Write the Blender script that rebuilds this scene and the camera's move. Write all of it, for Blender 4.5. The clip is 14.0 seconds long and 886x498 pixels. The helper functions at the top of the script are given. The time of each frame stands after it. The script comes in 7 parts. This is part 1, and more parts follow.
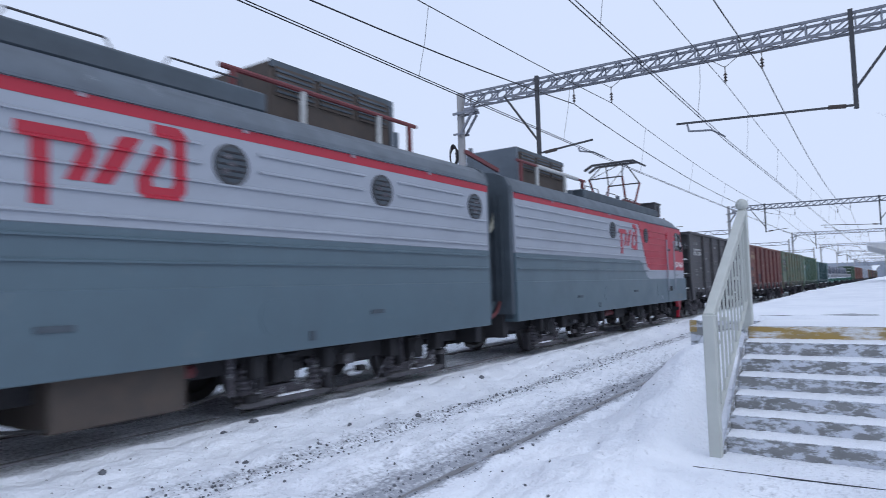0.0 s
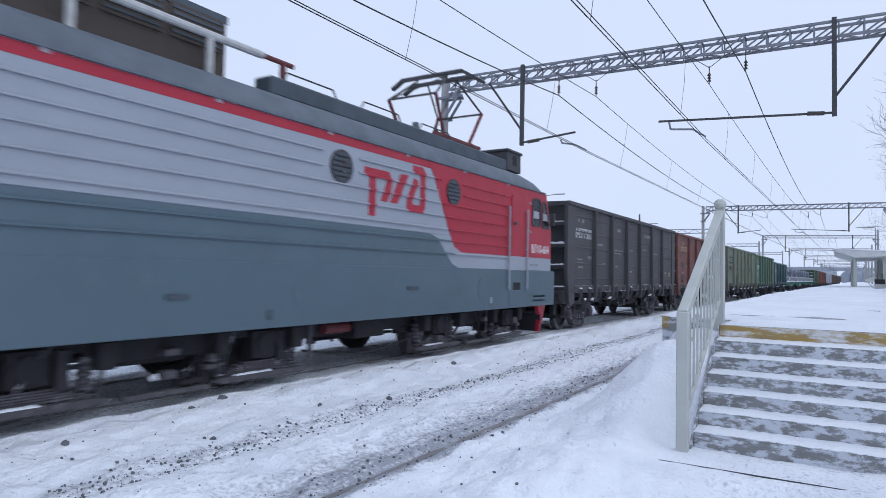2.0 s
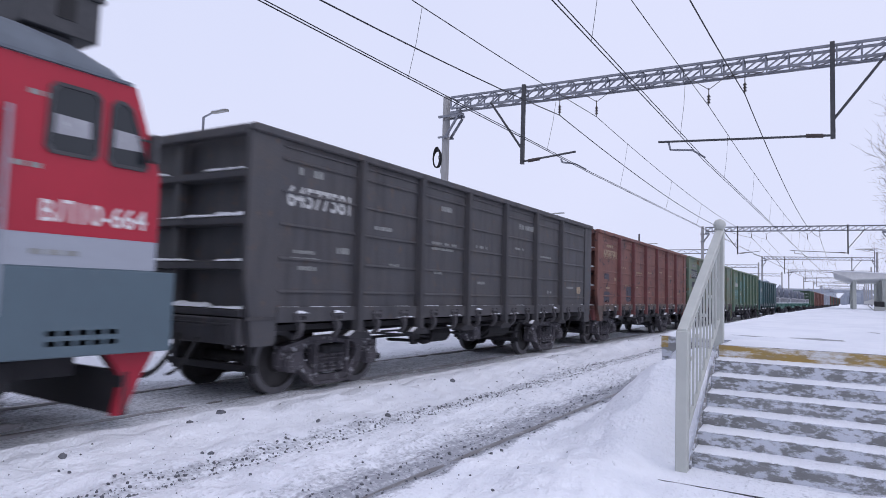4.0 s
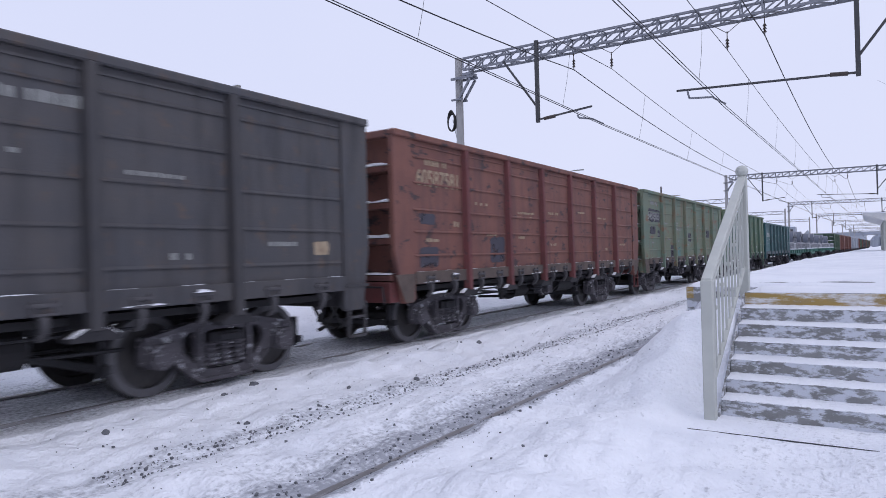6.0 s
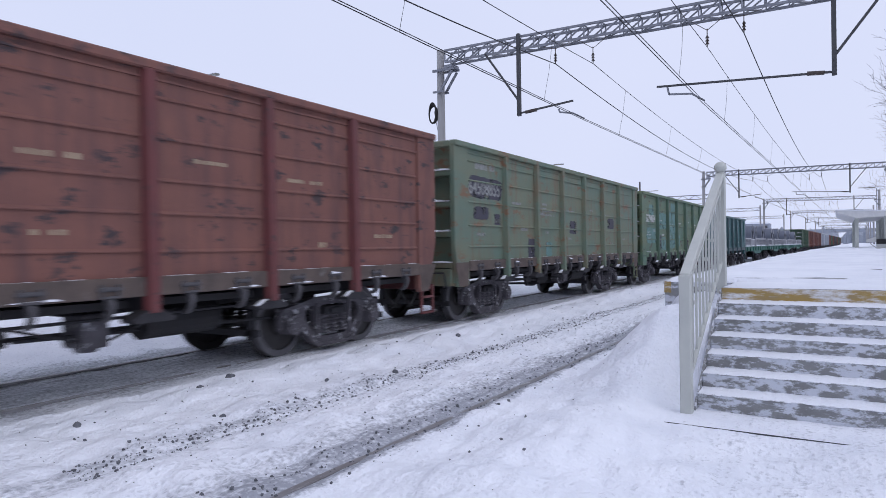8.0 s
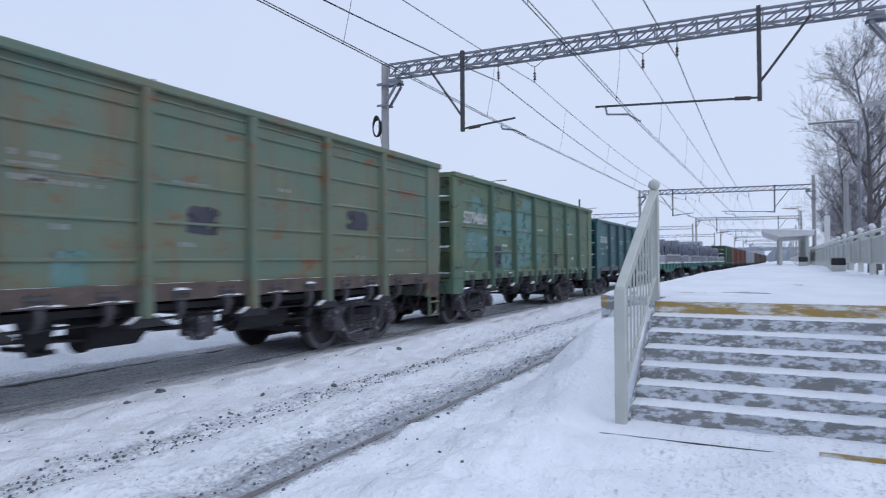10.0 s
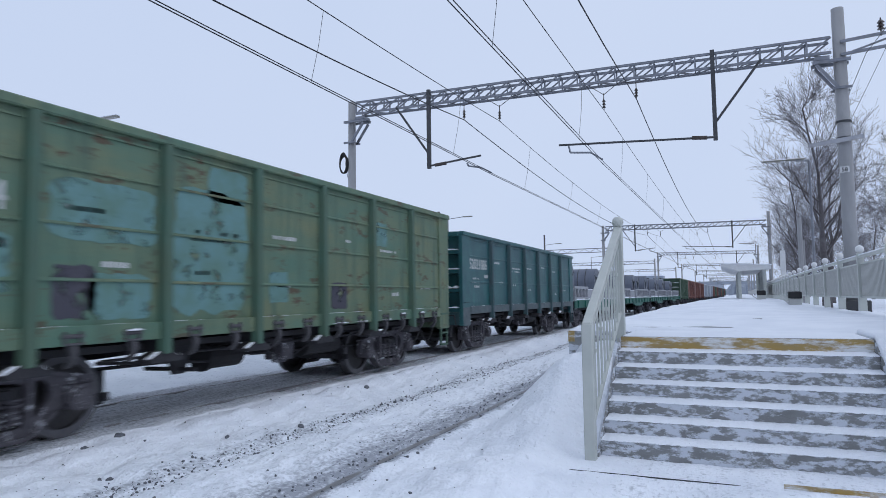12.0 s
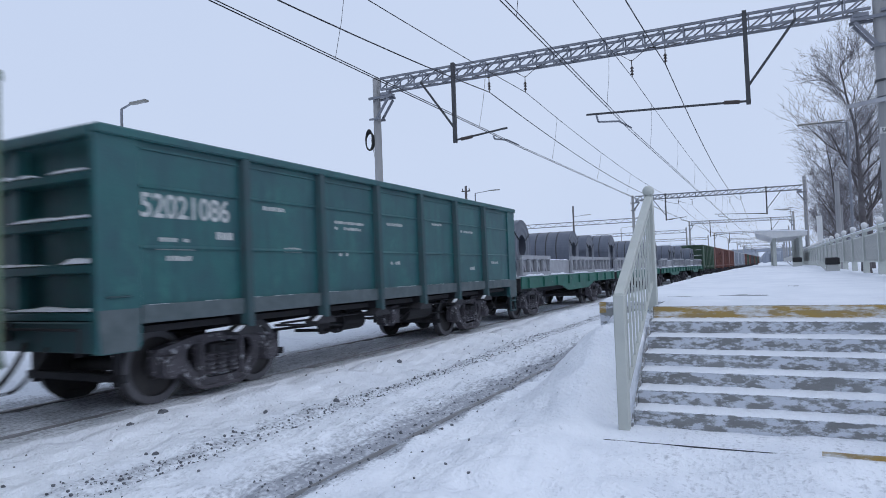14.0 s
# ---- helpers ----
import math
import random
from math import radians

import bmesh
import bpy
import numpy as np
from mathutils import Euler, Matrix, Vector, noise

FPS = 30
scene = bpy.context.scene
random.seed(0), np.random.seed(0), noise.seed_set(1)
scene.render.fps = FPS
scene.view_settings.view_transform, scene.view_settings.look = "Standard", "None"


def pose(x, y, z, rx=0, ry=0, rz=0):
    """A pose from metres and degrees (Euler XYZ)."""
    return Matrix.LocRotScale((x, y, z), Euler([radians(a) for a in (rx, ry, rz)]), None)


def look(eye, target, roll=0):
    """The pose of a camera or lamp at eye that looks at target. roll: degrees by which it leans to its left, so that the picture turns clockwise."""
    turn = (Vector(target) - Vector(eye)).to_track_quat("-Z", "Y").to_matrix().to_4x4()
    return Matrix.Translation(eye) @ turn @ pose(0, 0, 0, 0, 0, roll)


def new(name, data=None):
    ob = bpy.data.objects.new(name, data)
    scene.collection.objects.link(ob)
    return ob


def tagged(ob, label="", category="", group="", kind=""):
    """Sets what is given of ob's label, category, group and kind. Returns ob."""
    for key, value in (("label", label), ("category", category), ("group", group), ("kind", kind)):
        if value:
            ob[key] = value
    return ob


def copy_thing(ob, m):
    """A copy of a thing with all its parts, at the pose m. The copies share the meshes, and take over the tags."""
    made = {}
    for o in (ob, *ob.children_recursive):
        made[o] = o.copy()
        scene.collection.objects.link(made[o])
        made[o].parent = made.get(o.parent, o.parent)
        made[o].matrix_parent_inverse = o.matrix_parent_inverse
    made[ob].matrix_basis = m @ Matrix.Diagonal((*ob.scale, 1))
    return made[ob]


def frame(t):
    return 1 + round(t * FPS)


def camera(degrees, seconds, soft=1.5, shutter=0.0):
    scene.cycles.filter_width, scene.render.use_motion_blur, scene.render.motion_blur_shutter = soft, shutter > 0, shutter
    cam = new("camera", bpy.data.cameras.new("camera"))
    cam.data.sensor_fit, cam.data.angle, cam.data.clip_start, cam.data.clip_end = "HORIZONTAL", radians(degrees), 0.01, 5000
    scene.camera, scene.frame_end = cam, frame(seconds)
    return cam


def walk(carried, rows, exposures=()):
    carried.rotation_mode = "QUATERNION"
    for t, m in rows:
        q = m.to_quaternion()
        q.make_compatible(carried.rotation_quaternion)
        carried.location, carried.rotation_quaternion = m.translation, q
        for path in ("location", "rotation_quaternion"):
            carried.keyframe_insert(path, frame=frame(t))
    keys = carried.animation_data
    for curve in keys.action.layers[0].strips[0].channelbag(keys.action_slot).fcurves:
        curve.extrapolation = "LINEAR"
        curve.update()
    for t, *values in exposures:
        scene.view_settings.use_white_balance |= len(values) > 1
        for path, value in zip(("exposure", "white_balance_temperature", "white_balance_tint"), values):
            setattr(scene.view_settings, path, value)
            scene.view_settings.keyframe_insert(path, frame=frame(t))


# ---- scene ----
cam = camera(68.8, 14.0, soft=0.8, shutter=0.5)
PATH = [
    (0, (-0.188, -0.115, 1.709), (-1.292, 1.548, 1.829), -1.7),
    (0.5, (-0.219, -0.129, 1.712), (-1.253, 1.58, 1.819), -0.5),
    (1, (-0.226, -0.13, 1.7), (-1.274, 1.57, 1.797), 0.5),
    (1.5, (-0.229, -0.116, 1.693), (-1.288, 1.578, 1.791), 0.6),
    (2, (-0.245, -0.104, 1.706), (-1.288, 1.601, 1.78), 1.1),
    (2.5, (-0.253, -0.109, 1.7), (-1.28, 1.606, 1.768), 1.8),
    (3, (-0.245, -0.098, 1.702), (-1.263, 1.621, 1.785), 1.8),
    (3.5, (-0.242, -0.119, 1.705), (-1.311, 1.566, 1.821), 0.9),
    (3.7, (-0.241, -0.131, 1.702), (-1.284, 1.57, 1.839), 1.9),
    (5.8, (-0.227, -0.149, 1.673), (-1.311, 1.532, 1.657), -1.3),
    (6, (-0.219, -0.133, 1.677), (-1.318, 1.538, 1.697), -1.4),
    (6.5, (-0.218, -0.12, 1.678), (-1.293, 1.567, 1.691), -1.4),
    (7, (-0.214, -0.105, 1.681), (-1.265, 1.597, 1.69), -1.8),
    (7.2, (-0.222, -0.105, 1.68), (-1.272, 1.597, 1.684), -1.0),
    (9.3, (-0.249, -0.097, 1.667), (-1.289, 1.611, 1.638), -0.8),
    (9.5, (-0.246, -0.078, 1.663), (-1.264, 1.643, 1.636), -0.9),
    (10, (-0.225, -0.082, 1.652), (-1.118, 1.707, 1.691), -0.3),
    (10.5, (-0.217, -0.078, 1.651), (-1.068, 1.731, 1.711), 0.2),
    (11, (-0.235, -0.1, 1.676), (-1.035, 1.733, 1.668), -0.1),
    (11.5, (-0.225, -0.121, 1.671), (-1.028, 1.705, 1.814), -0.2),
    (12, (-0.234, -0.127, 1.669), (-1.03, 1.702, 1.817), -0.7),
    (12.5, (-0.239, -0.118, 1.67), (-0.993, 1.729, 1.799), -0.3),
    (13, (-0.239, -0.124, 1.665), (-0.999, 1.721, 1.797), -0.5),
    (13.5, (-0.239, -0.137, 1.659), (-1.078, 1.675, 1.764), -1.8),
    (14, (-0.24, -0.142, 1.666), (-1.118, 1.653, 1.738), -2.0),
]
walk(cam, [(t, look(eye, target, roll)) for t, eye, target, roll in PATH],
     exposures=[(0.0, 0.12, 6450, 10), (2.2, 0.12, 6500, 10), (3.0, 0.12, 6600, 12), (3.5, 0.14, 6850, 19), (7.2, 0.10, 6800, 18), (9.5, 0.08, 6600, 12), (10.5, -0.02, 6450, 9), (14.0, -0.06, 6450, 9)])

# ---- world, sun, exposure ----
world = bpy.data.worlds.new("overcast_sky")
scene.world = world
world.use_nodes = True
wn, wl = world.node_tree.nodes, world.node_tree.links
sky = wn.new("ShaderNodeTexSky")
sky.sky_type, sky.sun_disc = "NISHITA", False
sky.sun_elevation, sky.sun_rotation = radians(52), radians(106)
sky_gain = wn.new("ShaderNodeVectorMath")
sky_gain.operation = "SCALE"
sky_gain.inputs["Scale"].default_value = 0.05
wl.new(sky.outputs["Color"], sky_gain.inputs[0])
cloud_xyz = wn.new("ShaderNodeTexCoord")
cloud_noise = wn.new("ShaderNodeTexNoise")
cloud_noise.inputs["Scale"].default_value = 1.3
cloud_noise.inputs["Detail"].default_value = 3
wl.new(cloud_xyz.outputs["Generated"], cloud_noise.inputs["Vector"])
cloud = wn.new("ShaderNodeValToRGB")
cloud.color_ramp.elements[0].color = (0.570, 0.678, 0.915, 1)
cloud.color_ramp.elements[1].color = (0.695, 0.785, 0.985, 1)
wl.new(cloud_noise.outputs["Fac"], cloud.inputs["Fac"])
cover = wn.new("ShaderNodeMix")
cover.data_type = "RGBA"
cover.inputs[0].default_value = 0.95
wl.new(sky_gain.outputs[0], cover.inputs[6])
wl.new(cloud.outputs["Color"], cover.inputs[7])
wl.new(cover.outputs[2], wn["Background"].inputs["Color"])
wn["Background"].inputs["Strength"].default_value = 1.0

sun = new("sun", bpy.data.lights.new("sun", "SUN"))
sun.data.energy, sun.data.angle, sun.data.color = 0.52, radians(50), (0.97, 0.98, 1.0)
sun.matrix_world = look((32, -9, 42), (0, 0, 0))


# ---- materials ----
def material(name, colour, rough=0.7, metal=0.0, second=None, scale=3.0, amount=0.5, bump=0.0, bump_scale=40.0,
             stretch=(1, 1, 1), third=None, third_scale=9.0, third_cut=(0.55, 0.7), ragged=None, streak=None, streak_cut=(0.55, 0.75)):
    """Base colour broken up by a broad noise (second) and by sharper patches (third), with fine relief."""
    m = bpy.data.materials.new(name)
    m.use_nodes = True
    n, l = m.node_tree.nodes, m.node_tree.links
    b = n["Principled BSDF"]
    b.inputs["Roughness"].default_value, b.inputs["Metallic"].default_value = rough, metal
    co = n.new("ShaderNodeTexCoord")
    mp = n.new("ShaderNodeMapping")
    mp.inputs["Scale"].default_value = stretch
    l.new(co.outputs["Object"], mp.inputs["Vector"])
    second = second or tuple(c * 0.7 for c in colour)
    noi = n.new("ShaderNodeTexNoise")
    noi.inputs["Scale"].default_value, noi.inputs["Detail"].default_value, noi.inputs["Roughness"].default_value = scale, 7, 0.62
    l.new(mp.outputs[0], noi.inputs["Vector"])
    ramp = n.new("ShaderNodeMapRange")
    ramp.inputs[1].default_value, ramp.inputs[2].default_value, ramp.inputs[4].default_value = 0.35, 0.7, amount
    l.new(noi.outputs["Fac"], ramp.inputs[0])
    mix = n.new("ShaderNodeMix")
    mix.data_type = "RGBA"
    mix.inputs[6].default_value, mix.inputs[7].default_value = (*colour, 1), (*second, 1)
    l.new(ramp.outputs[0], mix.inputs[0])
    out = mix.outputs[2]
    if third:
        noi3 = n.new("ShaderNodeTexNoise")
        noi3.inputs["Scale"].default_value, noi3.inputs["Detail"].default_value, noi3.inputs["Roughness"].default_value = third_scale, 9, 0.7
        l.new(mp.outputs[0], noi3.inputs["Vector"])
        cut = n.new("ShaderNodeMapRange")
        cut.inputs[1].default_value, cut.inputs[2].default_value = third_cut
        l.new(noi3.outputs["Fac"], cut.inputs[0])
        mix3 = n.new("ShaderNodeMix")
        mix3.data_type = "RGBA"
        mix3.inputs[7].default_value = (*third, 1)
        l.new(out, mix3.inputs[6])
        l.new(cut.outputs[0], mix3.inputs[0])
        out = mix3.outputs[2]
    if streak:                      # runs of rust and dirt down the sheet
        run = n.new("ShaderNodeMapping")
        run.inputs["Scale"].default_value = (1.0, 2.6, 0.32)
        l.new(co.outputs["Object"], run.inputs["Vector"])
        noi4 = n.new("ShaderNodeTexNoise")
        noi4.inputs["Scale"].default_value, noi4.inputs["Detail"].default_value, noi4.inputs["Roughness"].default_value = 1.7, 8, 0.66
        l.new(run.outputs[0], noi4.inputs["Vector"])
        cut4 = n.new("ShaderNodeMapRange")
        cut4.inputs[1].default_value, cut4.inputs[2].default_value = streak_cut
        cut4.inputs[4].default_value = 0.8
        l.new(noi4.outputs["Fac"], cut4.inputs[0])
        mix4 = n.new("ShaderNodeMix")
        mix4.data_type = "RGBA"
        mix4.inputs[7].default_value = (*streak, 1)
        l.new(out, mix4.inputs[6])
        l.new(cut4.outputs[0], mix4.inputs[0])
        out = mix4.outputs[2]
    l.new(out, b.inputs["Base Color"])
    rr = n.new("ShaderNodeMapRange")
    rr.inputs[3].default_value, rr.inputs[4].default_value = max(0.05, rough - 0.12), min(1.0, rough + 0.12)
    l.new(noi.outputs["Fac"], rr.inputs[0])
    l.new(rr.outputs[0], b.inputs["Roughness"])
    if ragged:
        holes = n.new("ShaderNodeTexNoise")
        holes.inputs["Scale"].default_value, holes.inputs["Detail"].default_value, holes.inputs["Roughness"].default_value = 2.6, 9, 0.68
        l.new(mp.outputs[0], holes.inputs["Vector"])
        worn = n.new("ShaderNodeMapRange")
        worn.inputs[1].default_value, worn.inputs[2].default_value = ragged
        l.new(holes.outputs["Fac"], worn.inputs[0])
        l.new(worn.outputs[0], b.inputs["Alpha"])
    if bump:
        fine = n.new("ShaderNodeTexNoise")
        fine.inputs["Scale"].default_value, fine.inputs["Detail"].default_value = bump_scale, 5
        l.new(co.outputs["Object"], fine.inputs["Vector"])
        bp = n.new("ShaderNodeBump")
        bp.inputs["Strength"].default_value, bp.inputs["Distance"].default_value = bump, 0.02
        l.new(fine.outputs["Fac"], bp.inputs["Height"])
        l.new(bp.outputs[0], b.inputs["Normal"])
    return m


def snow_material(name, dirty):
    """Snow with grains; where dirty, grey trodden bands along the two tracks, broken by noise."""
    m = bpy.data.materials.new(name)
    m.use_nodes = True
    n, l = m.node_tree.nodes, m.node_tree.links
    b = n["Principled BSDF"]
    b.inputs["Roughness"].default_value = 0.75
    b.inputs["Specular IOR Level"].default_value = 0.2
    co = n.new("ShaderNodeTexCoord")
    big = n.new("ShaderNodeTexNoise")
    big.inputs["Scale"].default_value, big.inputs["Detail"].default_value = 1.4, 8
    l.new(co.outputs["Object"], big.inputs["Vector"])
    base = n.new("ShaderNodeValToRGB")
    base.color_ramp.elements[0].position, base.color_ramp.elements[1].position = 0.3, 0.62
    base.color_ramp.elements[0].color, base.color_ramp.elements[1].color = (0.80, 0.83, 0.89, 1), (0.89, 0.915, 0.965, 1)
    l.new(big.outputs["Fac"], base.inputs["Fac"])
    out = base.outputs["Color"]
    fine = n.new("ShaderNodeTexNoise")
    fine.inputs["Scale"].default_value, fine.inputs["Detail"].default_value = 22, 9
    l.new(co.outputs["Object"], fine.inputs["Vector"])
    if dirty:
        sep = n.new("ShaderNodeSeparateXYZ")
        l.new(co.outputs["Object"], sep.inputs[0])
        stretch = n.new("ShaderNodeMapping")
        stretch.inputs["Scale"].default_value = (5.0, 0.9, 1.0)
        l.new(co.outputs["Object"], stretch.inputs["Vector"])
        streak = n.new("ShaderNodeTexNoise")
        streak.inputs["Scale"].default_value, streak.inputs["Detail"].default_value, streak.inputs["Roughness"].default_value = 2.2, 9, 0.7
        l.new(stretch.outputs[0], streak.inputs["Vector"])
        warp = n.new("ShaderNodeMath")
        warp.operation = "MULTIPLY_ADD"
        warp.inputs[1].default_value = 0.16
        l.new(big.outputs["Fac"], warp.inputs[0])
        l.new(sep.outputs[0], warp.inputs[2])
        grey = n.new("ShaderNodeValToRGB")      # trodden and dusty across the tracks, by the distance from the line
        ramp = grey.color_ramp
        ramp.interpolation = "EASE"
        span = n.new("ShaderNodeMapRange")
        span.inputs[1].default_value, span.inputs[2].default_value = -14.0, 0.0
        l.new(warp.outputs[0], span.inputs[0])
        l.new(span.outputs[0], grey.inputs["Fac"])
        stops = [(-14, .12), (-10.4, .2), (-9.4, .52), (-7.3, .56), (-7.0, .40), (-6.75, .05), (-5.55, .10), (-5.2, .62), (-4.95, .36), (-4.5, .20),
                 (-4.0, .52), (-3.74, .95), (-3.46, 1.05), (-3.24, .06), (-1.6, .05), (-0.9, .27), (0, .27)]
        ramp.elements[0].position, ramp.elements[1].position = 0.0, 1.0
        for k, (px, v) in enumerate(stops):
            e = ramp.elements[0] if k == 0 else ramp.elements[-1] if k == len(stops) - 1 else ramp.elements.new((px + 14) / 14)
            e.color = (v, v, v, 1)
        over = n.new("ShaderNodeMath")           # patches: noise against the share of dirt
        over.operation = "SUBTRACT"
        mixn = n.new("ShaderNodeMath")
        mixn.operation = "MULTIPLY_ADD"
        mixn.inputs[1].default_value = 0.5
        half = n.new("ShaderNodeMath")
        half.operation = "MULTIPLY"
        half.inputs[1].default_value = 0.5
        l.new(streak.outputs["Fac"], half.inputs[0])
        l.new(fine.outputs["Fac"], mixn.inputs[0])
        l.new(half.outputs[0], mixn.inputs[2])
        lessen = n.new("ShaderNodeMath")
        lessen.operation = "MULTIPLY_ADD"
        lessen.inputs[1].default_value, lessen.inputs[2].default_value = 0.32, -0.66
        l.new(grey.outputs["Color"], lessen.inputs[0])
        add = n.new("ShaderNodeMath")
        l.new(mixn.outputs[0], add.inputs[0])
        l.new(lessen.outputs[0], add.inputs[1])
        cut = n.new("ShaderNodeMapRange")
        cut.inputs[1].default_value, cut.inputs[2].default_value = -0.05, 0.16
        cut.inputs[4].default_value = 0.95
        l.new(add.outputs[0], cut.inputs[0])
        mix = n.new("ShaderNodeMix")
        mix.data_type = "RGBA"
        mix.inputs[7].default_value = (0.32, 0.335, 0.375, 1)
        l.new(out, mix.inputs[6])
        l.new(cut.outputs[0], mix.inputs[0])
        out = mix.outputs[2]
    l.new(out, b.inputs["Base Color"])
    mid = n.new("ShaderNodeTexNoise")
    mid.inputs["Scale"].default_value, mid.inputs["Detail"].default_value, mid.inputs["Roughness"].default_value = 5.5, 6, 0.6
    comb = n.new("ShaderNodeMapping")
    comb.inputs["Scale"].default_value = (2.2, 0.45, 1.0) if dirty else (1, 1, 1)
    l.new(co.outputs["Object"], comb.inputs["Vector"])
    l.new(comb.outputs[0], mid.inputs["Vector"])
    bq = n.new("ShaderNodeBump")
    bq.inputs["Strength"].default_value, bq.inputs["Distance"].default_value = 0.3, 0.08
    l.new(mid.outputs["Fac"], bq.inputs["Height"])
    bp = n.new("ShaderNodeBump")
    bp.inputs["Strength"].default_value, bp.inputs["Distance"].default_value = 0.9, 0.03
    l.new(fine.outputs["Fac"], bp.inputs["Height"])
    l.new(bq.outputs[0], bp.inputs["Normal"])
    l.new(bp.outputs[0], b.inputs["Normal"])
    return m


SNOW = snow_material("snow", False)
SNOW_TRACK = snow_material("snow_by_track", True)
CONCRETE = material("frosted_concrete", (0.255, 0.262, 0.265), 0.9, 0, (0.175, 0.177, 0.175), 3.5, 0.8, 0.4, 60, third=(0.58, 0.61, 0.67), third_scale=9.0, third_cut=(0.47, 0.55), stretch=(0.6, 1, 1.4))
YELLOW_EDGE = material("worn_yellow_paint", (0.40, 0.26, 0.06), 0.8, 0, (0.30, 0.24, 0.15), 6, 0.9, 0.3, 70, third=(0.68, 0.69, 0.70), third_scale=7, third_cut=(0.47, 0.60), stretch=(0.4, 1, 1.8))
MAST_CONCRETE = material("mast_concrete", (0.33, 0.33, 0.335), 0.9, 0, (0.24, 0.24, 0.25), 2, 0.8, 0.3, 50, stretch=(1, 1, 0.3))
GALV = material("galvanised_steel", (0.24, 0.25, 0.285), 0.55, 0.4, (0.15, 0.16, 0.18), 4, 0.8)
DARK_STEEL = material("dark_steel", (0.05, 0.052, 0.058), 0.6, 0.3, (0.09, 0.09, 0.095), 6, 0.7)
BLACK_WIRE = material("wire", (0.03, 0.03, 0.035), 0.6, 0.3)
WHITE_RAIL = material("cream_paint", (0.50, 0.52, 0.485), 0.5, 0, (0.40, 0.42, 0.40), 3, 0.6, 0.08, 30, third=(0.36, 0.35, 0.32), third_scale=14, third_cut=(0.68, 0.76))
WHITE_SHEET = material("white_profiled_sheet", (0.52, 0.525, 0.50), 0.5, 0, (0.42, 0.425, 0.415), 1.5, 0.7)
RAIL_STEEL = material("rail_steel", (0.30, 0.30, 0.31), 0.45, 0.3, (0.20, 0.185, 0.18), 8, 0.8, third=(0.6, 0.6, 0.63), third_scale=5, third_cut=(0.56, 0.66), stretch=(1, 0.35, 1))
CLOD = material("frozen_dirt", (0.085, 0.09, 0.105), 0.9, 0, (0.24, 0.25, 0.27), 12, 0.7, 0.5, 60)
LOCO_LIGHT = material("loco_light_grey", (0.330, 0.360, 0.412), 0.40, 0, (0.285, 0.31, 0.355), 1.2, 0.6, third=(0.27, 0.285, 0.31), third_scale=2.5, third_cut=(0.62, 0.85), stretch=(1, 0.7, 2))
LOCO_DARK = material("loco_dark_grey", (0.088, 0.136, 0.166), 0.36, 0, (0.075, 0.113, 0.14), 1.1, 0.7, third=(0.135, 0.165, 0.18), third_scale=2.0, third_cut=(0.6, 0.85))
LOCO_RED = material("loco_red", (0.41, 0.012, 0.034), 0.42, 0, (0.34, 0.011, 0.030), 1.5, 0.6)
LOCO_ROOF = material("loco_roof", (0.120, 0.148, 0.180), 0.55, 0, (0.08, 0.098, 0.12), 2.2, 0.8, third=(0.45, 0.47, 0.5), third_scale=3.0, third_cut=(0.66, 0.80))
LOCO_BROWN = material("resistor_grille", (0.075, 0.062, 0.055), 0.8, 0.1, (0.11, 0.085, 0.07), 5, 0.8, 0.3, 60)
LOCO_END = material("loco_end_dark", (0.068, 0.090, 0.112), 0.6, 0, (0.04, 0.052, 0.064), 2, 0.8)
DARK_RED = material("dark_red_busbar", (0.16, 0.03, 0.035), 0.6, 0, (0.10, 0.03, 0.03), 3, 0.6)
GEAR = material("running_gear", (0.020, 0.020, 0.025), 0.8, 0.1, (0.040, 0.038, 0.042), 5, 0.8, 0.4, 40, third=(0.20, 0.20, 0.22), third_scale=9, third_cut=(0.66, 0.78))
FROSTED_GEAR = material("frosted_gear", (0.098, 0.092, 0.106), 0.85, 0, (0.05, 0.046, 0.052), 6, 0.8, 0.5, 50, third=(0.58, 0.59, 0.63), third_scale=7, third_cut=(0.56, 0.68))
WHEEL = material("wheel_steel", (0.032, 0.030, 0.032), 0.6, 0.2, (0.06, 0.055, 0.055), 6, 0.8)
TREAD = material("wheel_rim", (0.13, 0.128, 0.14), 0.5, 0.3, (0.08, 0.08, 0.085), 6, 0.6)
GLASS = material("cab_glass", (0.02, 0.025, 0.03), 0.08, 0)
RUBBER = material("rubber_hose", (0.02, 0.02, 0.022), 0.8)
PALE_HOSE = material("pale_hose", (0.30, 0.30, 0.25), 0.8)
LETTER = material("stencil_paint", (0.55, 0.56, 0.55), 0.8, 0, (0.35, 0.36, 0.36), 9, 0.8)
LETTER_FAINT = material("faded_stencil_paint", (0.30, 0.31, 0.30), 0.85, 0, (0.16, 0.17, 0.17), 9, 0.8)
WAGON_GREY = material("grey_wagon_paint", (0.056, 0.057, 0.065), 0.6, 0, (0.076, 0.070, 0.070), 1.6, 0.9, 0.2, 25, third=(0.10, 0.07, 0.055), third_scale=5, third_cut=(0.57, 0.66), streak=(0.032, 0.031, 0.036), streak_cut=(0.48, 0.66))
POST_GREY = material("dark_grey_post_paint", (0.038, 0.038, 0.044), 0.6, 0, (0.06, 0.055, 0.055), 2.5, 0.8)
